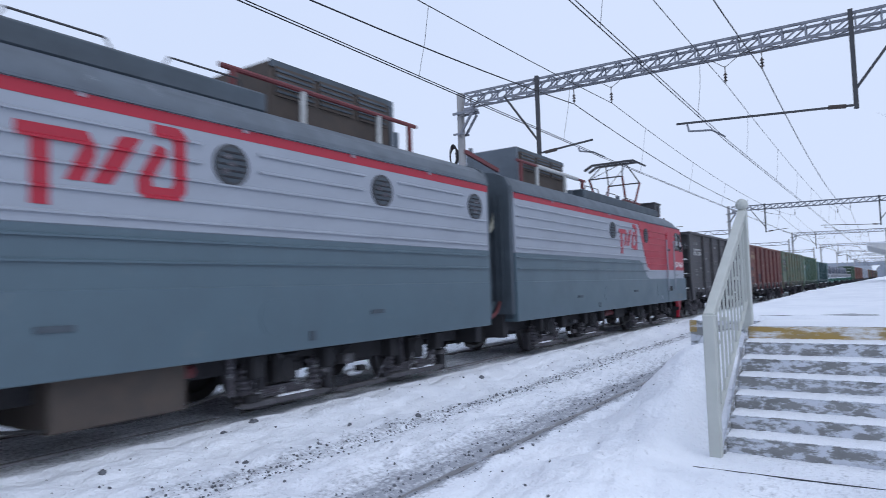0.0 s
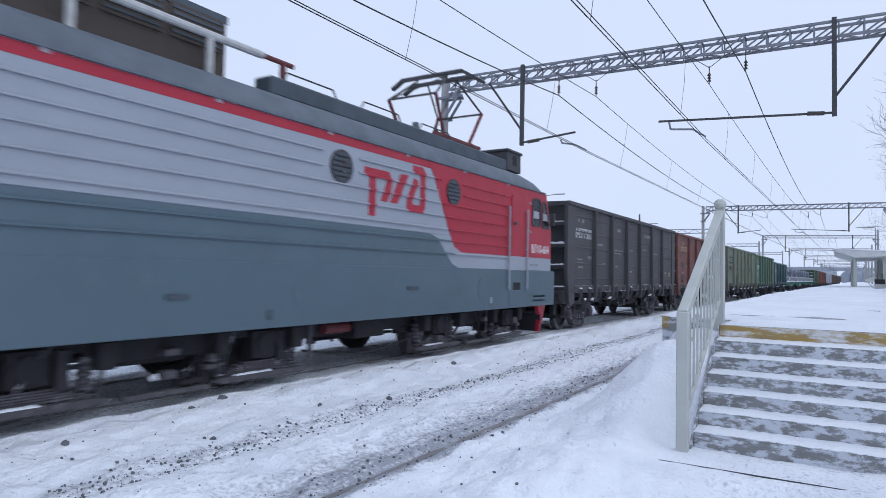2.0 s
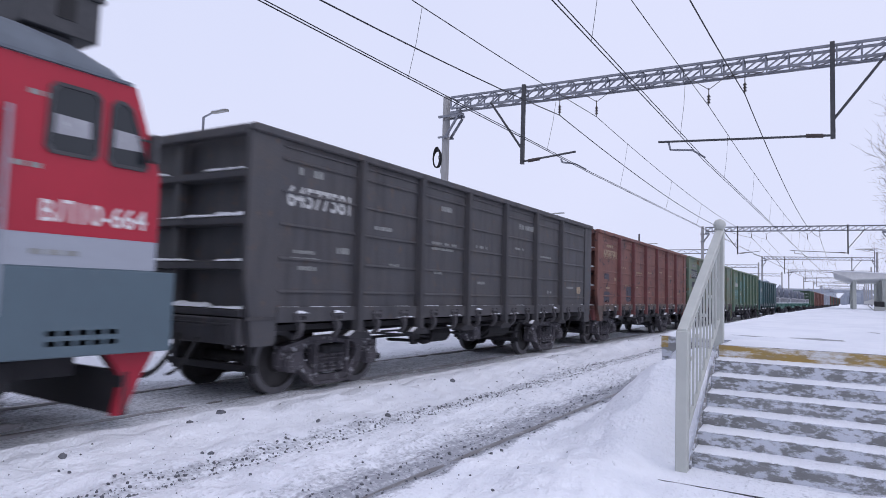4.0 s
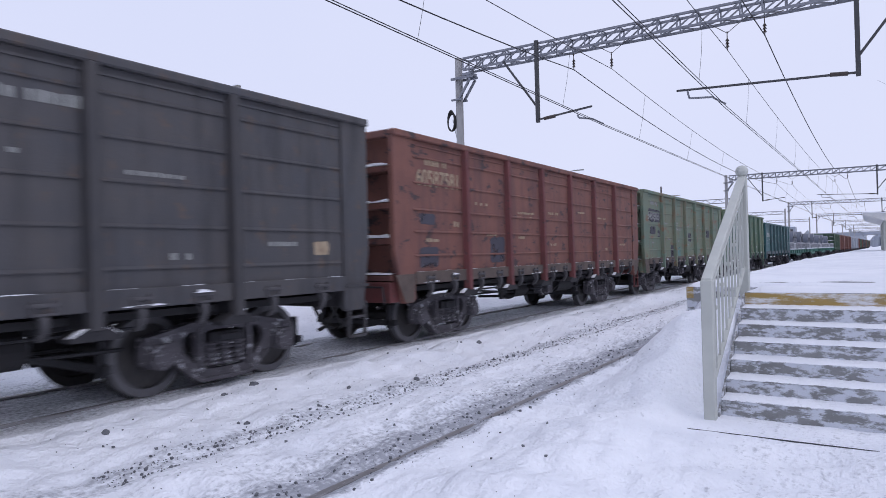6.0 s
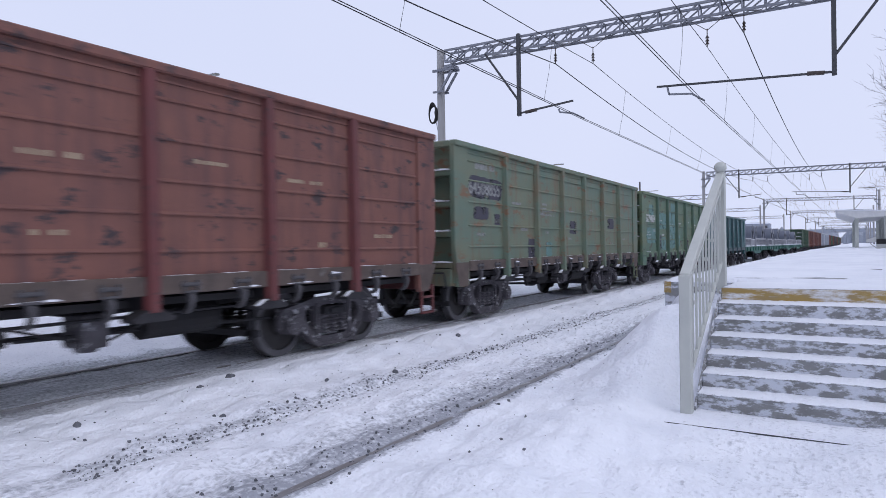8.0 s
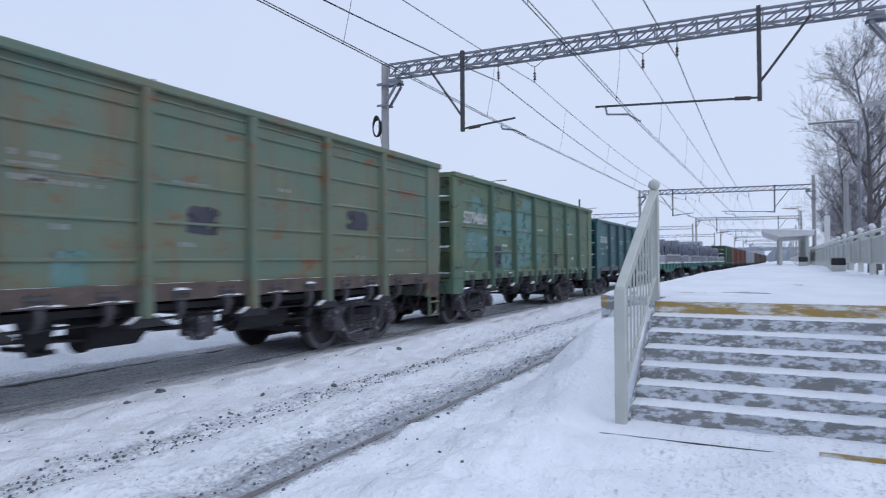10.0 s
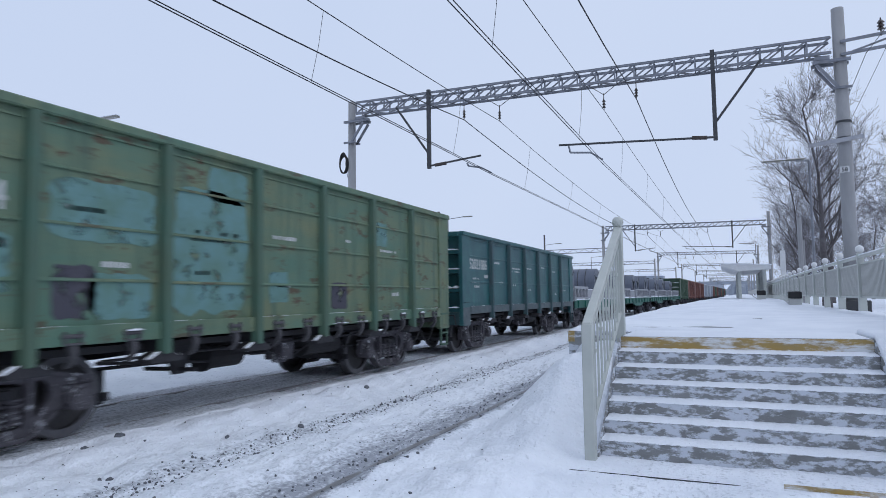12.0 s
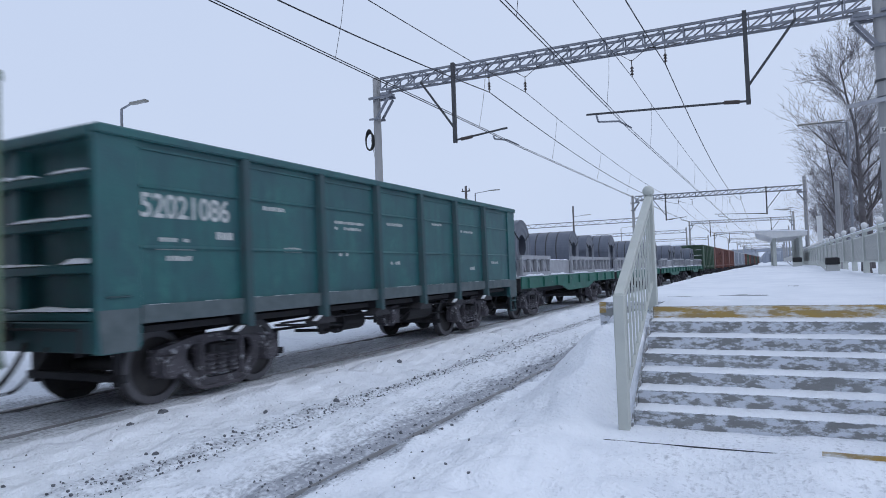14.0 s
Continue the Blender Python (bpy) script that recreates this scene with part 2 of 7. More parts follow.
WAGON_BROWN = material("red_brown_wagon_paint", (0.205, 0.083, 0.062), 0.7, 0, (0.155, 0.066, 0.056), 1.5, 0.8, 0.2, 25, third=(0.045, 0.032, 0.036), third_scale=3.2, third_cut=(0.565, 0.60), stretch=(1, 0.7, 1.25), streak=(0.11, 0.052, 0.05), streak_cut=(0.46, 0.64))
WAGON_GREEN = material("pale_green_wagon_paint", (0.108, 0.172, 0.13), 0.62, 0, (0.17, 0.18, 0.115), 1.1, 1.0, 0.2, 25, stretch=(1, 0.7, 1.5), third=(0.19, 0.095, 0.05), third_scale=2.4, third_cut=(0.55, 0.64), streak=(0.165, 0.115, 0.07), streak_cut=(0.51, 0.66))
WAGON_MINT = material("patched_green_wagon_paint", (0.082, 0.165, 0.115), 0.6, 0, (0.165, 0.185, 0.10), 0.9, 1.0, 0.2, 25, stretch=(1, 0.6, 1.7), third=(0.085, 0.062, 0.035), third_scale=3.0, third_cut=(0.56, 0.62), streak=(0.065, 0.115, 0.08), streak_cut=(0.48, 0.64))
WAGON_TEAL = material("teal_wagon_paint", (0.020, 0.112, 0.112), 0.42, 0, (0.026, 0.082, 0.098), 1.8, 1.0, 0.15, 25, third=(0.035, 0.15, 0.14), third_scale=2.2, third_cut=(0.54, 0.74), streak=(0.018, 0.068, 0.082), streak_cut=(0.48, 0.66))
POST_TEAL = material("dark_teal_post_paint", (0.035, 0.062, 0.072), 0.55, 0, (0.02, 0.085, 0.088), 3, 0.8)
POST_BROWN = material("dark_red_post_paint", (0.145, 0.038, 0.038), 0.65, 0, (0.10, 0.035, 0.035), 2.5, 0.8, third=(0.06, 0.035, 0.035), third_scale=6, third_cut=(0.58, 0.66))
# near-black: the shade under sills and skirts is put into this colour
HATCH = material("shaded_steel", (0.012, 0.012, 0.015), 0.85, 0, (0.026, 0.024, 0.026), 3, 0.8, 0.3, 30)
SILL_GREY = material("dusty_hinge_steel", (0.085, 0.082, 0.09), 0.8, 0, (0.05, 0.048, 0.052), 6, 0.8, third=(0.3, 0.3, 0.32), third_scale=11, third_cut=(0.58, 0.7))
LETTER_WARM = material("yellowed_stencil_paint", (0.40, 0.32, 0.22), 0.85, 0, (0.24, 0.17, 0.12), 7, 0.9)
SILL_RUST = material("rusty_sill", (0.115, 0.085, 0.072), 0.8, 0, (0.07, 0.055, 0.05), 4, 0.9, 0.3, 30, third=(0.2, 0.19, 0.19), third_scale=6, third_cut=(0.6, 0.75))
SILL_TEAL = material("grey_teal_sill", (0.10, 0.125, 0.135), 0.7, 0, (0.06, 0.085, 0.09), 4, 0.9)
PATCH_MINT = material("mint_patch", (0.125, 0.25, 0.25), 0.7, 0, (0.10, 0.19, 0.15), 3, 0.9, ragged=(0.36, 0.46))
POST_GREEN = material("green_post_paint", (0.055, 0.12, 0.085), 0.6, 0, (0.075, 0.11, 0.07), 2, 0.8)
PATCH_DARK = material("dark_patch", (0.045, 0.045, 0.065), 0.75, 0, (0.07, 0.065, 0.08), 4, 0.8, ragged=(0.37, 0.46))
PATCH_RUST = material("rust_patch", (0.19, 0.075, 0.03), 0.85, 0, (0.11, 0.06, 0.035), 5, 0.9, ragged=(0.44, 0.60), stretch=(1, 1.4, 0.7))
FAR_GREEN = material("dark_green_wagon_paint", (0.045, 0.095, 0.065), 0.65, 0, (0.07, 0.10, 0.06), 1.5, 0.9, 0.2, 25, streak=(0.04, 0.06, 0.05))
FLAT_GREEN = material("flat_wagon_green", (0.015, 0.13, 0.095), 0.55, 0, (0.025, 0.085, 0.068), 2, 0.8, third=(0.25, 0.3, 0.29), third_scale=5, third_cut=(0.64, 0.72))
RACK_GREY = material("rack_grey", (0.36, 0.37, 0.40), 0.7, 0, (0.27, 0.275, 0.30), 3, 0.8, third=(0.6, 0.61, 0.63), third_scale=4, third_cut=(0.58, 0.7))
COIL = material("steel_coil", (0.115, 0.13, 0.165), 0.38, 0.35, (0.16, 0.175, 0.215), 1.5, 0.8, stretch=(3, 1, 1))
BARK = material("bark", (0.085, 0.075, 0.078), 0.9, 0, (0.17, 0.16, 0.165), 4, 0.8, 0.5, 30)
# pale blue-grey: the haze of the far distance is mixed into this colour
FAR_HAZE_GREY = material("far_building", (0.30, 0.33, 0.38), 0.9, 0, (0.24, 0.27, 0.32), 0.2, 0.6)
CERAMIC = material("insulator", (0.05, 0.035, 0.03), 0.3)
LAMP_GLASS = material("lamp_cover", (0.24, 0.235, 0.21), 0.35)
SIGN_WHITE = material("plate_white", (0.7, 0.7, 0.7), 0.5)


# ---- mesh helpers ----
def box(bm, x0, x1, y0, y1, z0, z1, m=None):
    """A box between two corners; m turns it."""
    vs = [bm.verts.new((x, y, z)) for x in (x0, x1) for y in (y0, y1) for z in (z0, z1)]
    for f in ((0, 1, 3, 2), (4, 6, 7, 5), (0, 4, 5, 1), (2, 3, 7, 6), (0, 2, 6, 4), (1, 5, 7, 3)):
        bm.faces.new([vs[i] for i in f])
    if m is not None:
        bmesh.ops.transform(bm, matrix=m, verts=vs)
    return vs


def rod(bm, a, b, r, sides=8, r2=None):
    """A round bar from a to b."""
    a, b = Vector(a), Vector(b)
    d = b - a
    m = Matrix.Translation((a + b) / 2) @ d.to_track_quat("Z", "Y").to_matrix().to_4x4()
    bmesh.ops.create_cone(bm, cap_ends=True, segments=sides, radius1=r, radius2=r if r2 is None else r2, depth=d.length, matrix=m)


def bar(bm, a, b, w, h=None):
    """A square bar from a to b."""
    a, b = Vector(a), Vector(b)
    d = b - a
    h = h or w
    m = Matrix.Translation(a) @ d.to_track_quat("Y", "Z").to_matrix().to_4x4()
    box(bm, -w / 2, w / 2, 0, d.length, -h / 2, h / 2, m)


def prism(bm, pts, x0, x1, axis="x"):
    """A polygon given in two coordinates, pushed along the third."""
    def place(p, d):
        return (d, p[0], p[1]) if axis == "x" else (p[0], d, p[1])
    lo = [bm.verts.new(place(p, x0)) for p in pts]
    hi = [bm.verts.new(place(p, x1)) for p in pts]
    k = len(pts)
    for i in range(k):
        bm.faces.new((lo[i], lo[(i + 1) % k], hi[(i + 1) % k], hi[i]))
    bm.faces.new(lo[::-1])
    bm.faces.new(hi)


def finish(bm, bevel=0.0, smooth=False):
    bmesh.ops.recalc_face_normals(bm, faces=bm.faces)
    if bevel:
        bmesh.ops.bevel(bm, geom=bm.edges[:], offset=bevel, segments=1, affect="EDGES", profile=0.5, clamp_overlap=True)
    if smooth:
        for f in bm.faces:
            f.smooth = True
    me = bpy.data.meshes.new("mesh")
    bm.to_mesh(me)
    bm.free()
    return me


def part(name, bm, mat, parent=None, label="", bevel=0.0, smooth=False, at=None):
    """One mesh object under a thing or a part (or on its own)."""
    me = bm if isinstance(bm, bpy.types.Mesh) else finish(bm, bevel, smooth)
    me.name = name
    if not me.materials:
        me.materials.append(mat)
    ob = new(name, me)
    if parent is not None:
        ob.parent = parent
    if at is not None:
        ob.matrix_basis = at
    if label:
        ob["label"] = label
    return ob


def thing(name, label, category, m=None, group="", kind=""):
    ob = new(name)
    ob.empty_display_size = 0.2
    if m is not None:
        ob.matrix_basis = m
    return tagged(ob, label, category, group, kind)


def lettering(text, size, mat, parent, m, name="lettering", bold=0.0, squeeze=1.0):
    c = bpy.data.curves.new("text", "FONT")
    c.body, c.size, c.extrude, c.offset = text, size, 0.003, bold
    tmp = bpy.data.objects.new("text", c)
    me = bpy.data.meshes.new_from_object(tmp)
    bpy.data.objects.remove(tmp)
    bpy.data.curves.remove(c)
    me.transform(Matrix.Diagonal((squeeze, 1, 1, 1)))
    me.materials.clear()
    return part(name, me, mat, parent, at=m)


def wire_run(name, points, r, label, parent=None, mat=None):
    """A cable through points, each a smooth curve."""
    c = bpy.data.curves.new(name, "CURVE")
    c.dimensions, c.bevel_depth, c.bevel_resolution = "3D", r, 1
    sp = c.splines.new("POLY")
    sp.points.add(len(points) - 1)
    for p, q in zip(sp.points, points):
        p.co = (*q, 1)
    tmp = bpy.data.objects.new(name, c)
    me = bpy.data.meshes.new_from_object(tmp)
    bpy.data.objects.remove(tmp)
    bpy.data.curves.remove(c)
    me.materials.clear()
    ob = part(name, me, mat or BLACK_WIRE, parent)
    return ob if parent is not None else tagged(ob, label, "cable")


def sagging(a, b, sag, n=14):
    a, b = Vector(a), Vector(b)
    return [a.lerp(b, i / n) - Vector((0, 0, sag * 4 * (i / n) * (1 - i / n))) for i in range(n + 1)]


def step(v, a, b):
    k = np.clip((v - a) / (b - a), 0, 1)
    return k * k * (3 - 2 * k)


def slab(bm, outline, holes, x0, x1):
    """A plate with holes, cut from its outline in y and z and pushed from x0 to x1."""
    edges = []
    for loop in [outline] + list(holes):
        vs = [bm.verts.new((x0, y, z)) for y, z in loop]
        edges += [bm.edges.new((vs[k], vs[(k + 1) % len(vs)])) for k in range(len(vs))]
    faces = [f for f in bmesh.ops.triangle_fill(bm, edges=edges, use_beauty=True)["geom"] if isinstance(f, bmesh.types.BMFace)]
    out = bmesh.ops.extrude_face_region(bm, geom=faces)["geom"]
    bmesh.ops.translate(bm, vec=(x1 - x0, 0, 0), verts=[v for v in out if isinstance(v, bmesh.types.BMVert)])


def rounded(pts, times=2):
    """A closed outline with its corners cut round."""
    for _ in range(times):
        out = []
        for p, q in zip(pts, pts[1:] + pts[:1]):
            out += [(p[0] * .75 + q[0] * .25, p[1] * .75 + q[1] * .25), (p[0] * .25 + q[0] * .75, p[1] * .25 + q[1] * .75)]
        pts = out
    return pts


def snow_strip(bm, a, b, width, height, rnd, n=8, axis="y"):
    """A low uneven ridge of snow from a to b on a ledge."""
    a, b = Vector(a), Vector(b)
    side = Vector((1, 0, 0)) if axis == "y" else Vector((0, 1, 0))
    rows = []
    for k in range(n + 1):
        c = a.lerp(b, k / n)
        h = height * (0.15 if k in (0, n) else rnd.uniform(0.45, 1.1))
        rows.append([bm.verts.new(c + side * (width * q) + Vector((0, 0, h * r))) for q, r in ((-0.5, 0), (-0.38, 0.75), (0.05, 1.0), (0.40, 0.7), (0.5, 0))])
    for p, q in zip(rows, rows[1:]):
        for m in range(4):
            bm.faces.new((p[m], p[m + 1], q[m + 1], q[m]))


# ---- ground ----
TRACK, NEAR = -8.2, -4.36          # centre lines of the two tracks
RAIL = 0.1                         # top of the rails under the train
DECK = 1.135                       # platform height


def bend(y):
    """How far the whole line has swung to the side at y: straight, a gentle curve, straight again."""
    y = np.asarray(y, float)
    return np.where(y < 18, 0, np.where(y < 42, 0.0215 * (y - 18) ** 2 / 48, 0.0215 * (y - 30)))


def bent(me, y0=0.0):
    """Swings a mesh along with the line."""
    co = np.empty(len(me.vertices) * 3)
    me.vertices.foreach_get("co", co)
    co = co.reshape(-1, 3)
    co[:, 0] += bend(co[:, 1] + y0)
    me.vertices.foreach_set("co", co.ravel())
    me.update()
    return me


def waves(x, y, seed):
    """Cheap smooth unevenness from a few sines."""
    r = np.random.RandomState(seed)
    h = np.zeros(np.broadcast(x, y).shape)
    for k in range(14):
        a, w, p = r.uniform(0, 2 * np.pi), 0.5 * 1.32 ** k, r.uniform(0, 6.28)
        h = h + np.sin((x * np.cos(a) + y * np.sin(a)) * w + p) / (w ** 0.8)
    return h


def ground_height(x, y):
    calm = 1 - 0.92 * np.exp(-((y - 6.5) / 0.55) ** 4) * step(x, -2.2, -1.7)
    near_camera = np.exp(-((x + 2) / 40) ** 2 - ((y - 10) / 60) ** 2)
    h = 0.012 * waves(x, y, 3) + 0.016 * waves(x * 5, y * 5, 4) * near_camera + 0.006 * waves(x * 16, y * 16, 6) * near_camera
    h = h * calm
    h = np.where(np.abs(x - TRACK) < 1.35, h * 0.3 + 0.075, h)
    h = h + 0.12 * np.exp(-((x + 6.45) / 0.36) ** 2)
    for rx in (NEAR - 0.76, NEAR + 0.76):
        h = h * (1 - 0.85 * np.exp(-((x - rx) / 0.22) ** 2))
        h = h - 0.04 * np.exp(-((x - rx) / 0.09) ** 2)
    h = h + 0.5 * step(-x, 10.6, 13.5) + 0.25 * step(-x, 14, 18) * (1 + 0.4 * np.sin(y * 0.3))
    bank = 0.84 * step(x, -3.22, -2.05) * step(y, 6.4 + 0.5 * step(x, -2.2, -1.6), 8.4)
    bank = bank + 0.10 * step(x, -3.3, -2.4) * step(y, 3.5, 6.5) * step(-x, 1.65, 2.2)
    h = h + np.where(x < -1.53, bank, 0)
    right = step(x, 1.5, 3.2) * step(y, 3.5, 9.5)
    h = h + right * (0.75 + 0.05 * waves(x * 1.7, y * 1.7, 8))
    under = (x > -2.43) & (x < 2.9) & (y > 9.75) & (y < 340)
    h = np.where(under, 0.2, h)
    return h


def build_ground():
    xs = np.concatenate(([-2500, -1200, -600, -300, -150, -80, -50, -35, -26, -21], np.arange(-18, -9.6, 0.3), np.arange(-9.6, -1.4, 0.045), np.arange(-1.4, 3.6, 0.09), [4, 4.5, 5, 6, 7, 8, 10, 13, 17, 24, 40, 80, 200, 600, 1200, 2500]))
    ys = [-2500, -1000, -400, -150, -60, -30, -15, -8, -4, -2, -1, 0, 0.7]
    y = 1.3
    while y < 2500:
        ys.append(y)
        y += max(0.045, 0.008 * y) if y < 60 else 0.05 * y
    ys = np.array(ys + [2500])
    X, Y = np.meshgrid(xs, ys)
    Z = ground_height(X, Y)
    X = X + bend(Y) * (np.abs(X) < 60)
    nx, ny = len(xs), len(ys)
    idx = np.arange(nx * ny).reshape(ny, nx)
    quads = np.stack((idx[:-1, :-1], idx[:-1, 1:], idx[1:, 1:], idx[1:, :-1]), -1).reshape(-1, 4)
    me = bpy.data.meshes.new("ground")
    me.from_pydata(np.stack((X, Y, Z), -1).reshape(-1, 3).tolist(), [], quads.tolist())
    me.shade_smooth()
    return tagged(part("ground", me, SNOW_TRACK), "snow-covered ground with grey trodden bands along the tracks", "ground", kind="structure")


build_ground()


def rail_profile(bm, x, y0, y1, top):
    for x0, x1, z0, z1 in ((-0.037, 0.037, -0.045, 0), (-0.01, 0.01, -0.14, -0.045), (-0.07, 0.07, -0.17, -0.14)):
        box(bm, x + x0, x + x1, y0, y1, top + z0, top + z1)


for centre, top, text in ((TRACK, RAIL, "steel rail polished by the wheels"), (NEAR, -0.066, "steel rail almost buried in grey snow")):
    for side in (-0.76, 0.76):
        b = bmesh.new()
        stops = [-120, 18, 24, 30, 36, 42, 900]
        if centre == NEAR:
            top = -0.034 if side > 0 else -0.06
        for ya, yb in zip(stops, stops[1:]):
            rail_profile(b, centre + side, ya, yb, top)
        tagged(part("rail", bent(finish(b)), RAIL_STEEL), text, "rail", "rails of the two tracks", "structure")


def build_clods():
    """Frozen lumps thrown up beside the rails."""
    rnd = random.Random(5)
    t = bmesh.new()
    bmesh.ops.create_icosphere(t, subdivisions=1, radius=1)
    t.verts.index_update()
    ico = np.array([v.co for v in t.verts])
    tris = np.array([[v.index for v in f.verts] for f in t.faces])
    t.free()
    n = 6000
    g = np.random.RandomState(7)
    y = 2.6 + 36 * g.rand(n) ** 1.2
    u = g.rand(n)
    x = np.where(u < 0.5, g.normal(-5.22, 0.12, n), np.where(u < 0.78, g.normal(-3.7, 0.16, n), np.where(u < 0.97, g.uniform(-6.7, -3.2, n), g.uniform(-3.2, -2.2, n))))
    r = 0.005 + 0.014 * g.rand(n) ** 4
    z = ground_height(x, y) + r * 0.3
    co = ico[None] * r[:, None, None] * g.uniform(0.55, 1.3, (n, len(ico), 1)) + np.stack((x, y, z), -1)[:, None]
    faces = tris[None] + (np.arange(n) * len(ico))[:, None, None]
    b = bpy.data.meshes.new("frozen_lumps")
    b.from_pydata(co.reshape(-1, 3).tolist(), [], faces.reshape(-1, 3).tolist())
    tagged(part("frozen_lumps", b, CLOD), "small dark frozen lumps scattered along the rails", "debris", kind="stuff")
    for x, y, r in ((-6.67, 5.3, 0.055), (-6.53, 4.78, 0.045), (-6.24, 3.2, 0.04), (-6.21, 10.08, 0.05), (-5.37, 7.0, 0.045), (-5.6, 4.3, 0.035), (-5.9, 6.2, 0.035)):
        b = bmesh.new()
        for q in range(3):
            vs = bmesh.ops.create_icosphere(b, subdivisions=2, radius=r * rnd.uniform(0.5, 0.9), matrix=Matrix.Translation((rnd.uniform(-r, r) * .5, rnd.uniform(-r, r) * .5, r * 0.3)))["verts"]
            for v in vs:
                v.co += Vector([rnd.uniform(-1, 1) for _ in range(3)]) * r * 0.14
        z = float(ground_height(np.array(x), np.array(y)))
        tagged(part("frozen_clod", b, CLOD, at=pose(x, y, z - 0.01)), "dark frozen clod lying on the snow", "clod", "clods on the snow")


build_clods()


# ---- platform and stairs ----
STAIR_L, STAIR_R, STAIR_Y, RUN, RISE = -1.5, 1.27, 6.85, 0.275, DECK / 7


def snow_slab(name, xs, ys, z, label, category, edge=0.05, kind="structure", bump=0.012, parent=None):
    """A rounded layer of snow on a level top, uneven, falling off at its rim."""
    X, Y = np.meshgrid(xs, ys)
    rim = np.minimum(np.minimum(X - xs[0], xs[-1] - X), np.minimum(Y - ys[0], ys[-1] - Y))
    Z = z + edge * np.sqrt(np.clip(rim / 0.12, 0, 1)) + bump * waves(X * 2, Y * 2, 21) * np.clip(rim / 0.2, 0, 1)
    nx, ny = len(xs), len(ys)
    idx = np.arange(nx * ny).reshape(ny, nx)
    quads = np.stack((idx[:-1, :-1], idx[:-1, 1:], idx[1:, 1:], idx[1:, :-1]), -1).reshape(-1, 4)
    me = bpy.data.meshes.new(name)
    me.from_pydata(np.stack((X, Y, Z), -1).reshape(-1, 3).tolist(), [], quads.tolist())
    me.shade_smooth()
    bent(me)
    ob = part(name, me, SNOW, parent)
    return ob if parent is not None else tagged(ob, label, category, kind=kind)


def build_platform():
    b = bmesh.new()
    stops = [9.62, 18, 24, 30, 36, 42, 340]
    for ya, yb in zip(stops, stops[1:]):
        box(b, -2.43, 3.0, ya, yb, 0.78, DECK)
        box(b, -2.30, 2.95, ya + (0.13 if ya < 10 else 0), yb, -0.2, 0.78)
    box(b, STAIR_L, STAIR_R, STAIR_Y + 6 * RUN + 0.02, 9.62, -0.2, DECK)
    plat = tagged(part("platform", bent(finish(b)), CONCRETE), "long concrete station platform under a layer of snow", "platform", kind="structure")
    b = bmesh.new()
    box(b, -2.436, -2.34, 9.612, 9.64, 0.98, DECK + 0.004)
    part("edge_marking", b, YELLOW_EDGE, plat, "worn yellow corner paint")
    b = bmesh.new()
    box(b, -2.436, -2.40, 9.61, 12.2, 1.05, DECK + 0.004)
    part("edge_marking", b, YELLOW_EDGE, plat, "worn yellow edge paint")
    b = bmesh.new()
    bmesh.ops.create_icosphere(b, subdivisions=4, radius=1)
    for v in b.verts:
        k = 1 + 0.09 * float(waves(np.array(v.co.x * 4 + v.co.z * 3), np.array(v.co.y * 4 - v.co.z * 2), 31)) / 2.5
        v.co = Vector((-1.98 + v.co.x * 0.42 * k, 9.62 + v.co.y * 0.20 * k, 0.62 + v.co.z * 0.40 * k))
    tagged(part("snow_bank", b, SNOW, smooth=True), "snow banked against the platform's end", "snow", kind="structure")
    xs = np.concatenate((np.linspace(-2.42, -2.2, 6), np.linspace(-2.0, 2.7, 30), np.linspace(2.8, 2.99, 5)))
    ys = np.concatenate((np.linspace(9.63, 9.9, 6), np.arange(10.05, 20, 0.15), np.arange(20, 60, 0.8), np.arange(60, 339, 6), [339.5, 340]))
    snow_slab("platform_snow", xs, ys, DECK, "untouched snow lying on the platform", "snow", 0.05)
    xs, ys = np.concatenate((np.linspace(STAIR_L + .01, STAIR_L + .2, 5), np.linspace(-1.2, 1.0, 20), np.linspace(1.05, STAIR_R - .01, 5))), np.linspace(STAIR_Y + 6 * RUN + 0.05, 9.66, 14)
    snow_slab("landing_snow", xs, ys, DECK, "smooth snow on the stair landing", "snow", 0.03, bump=0.004)


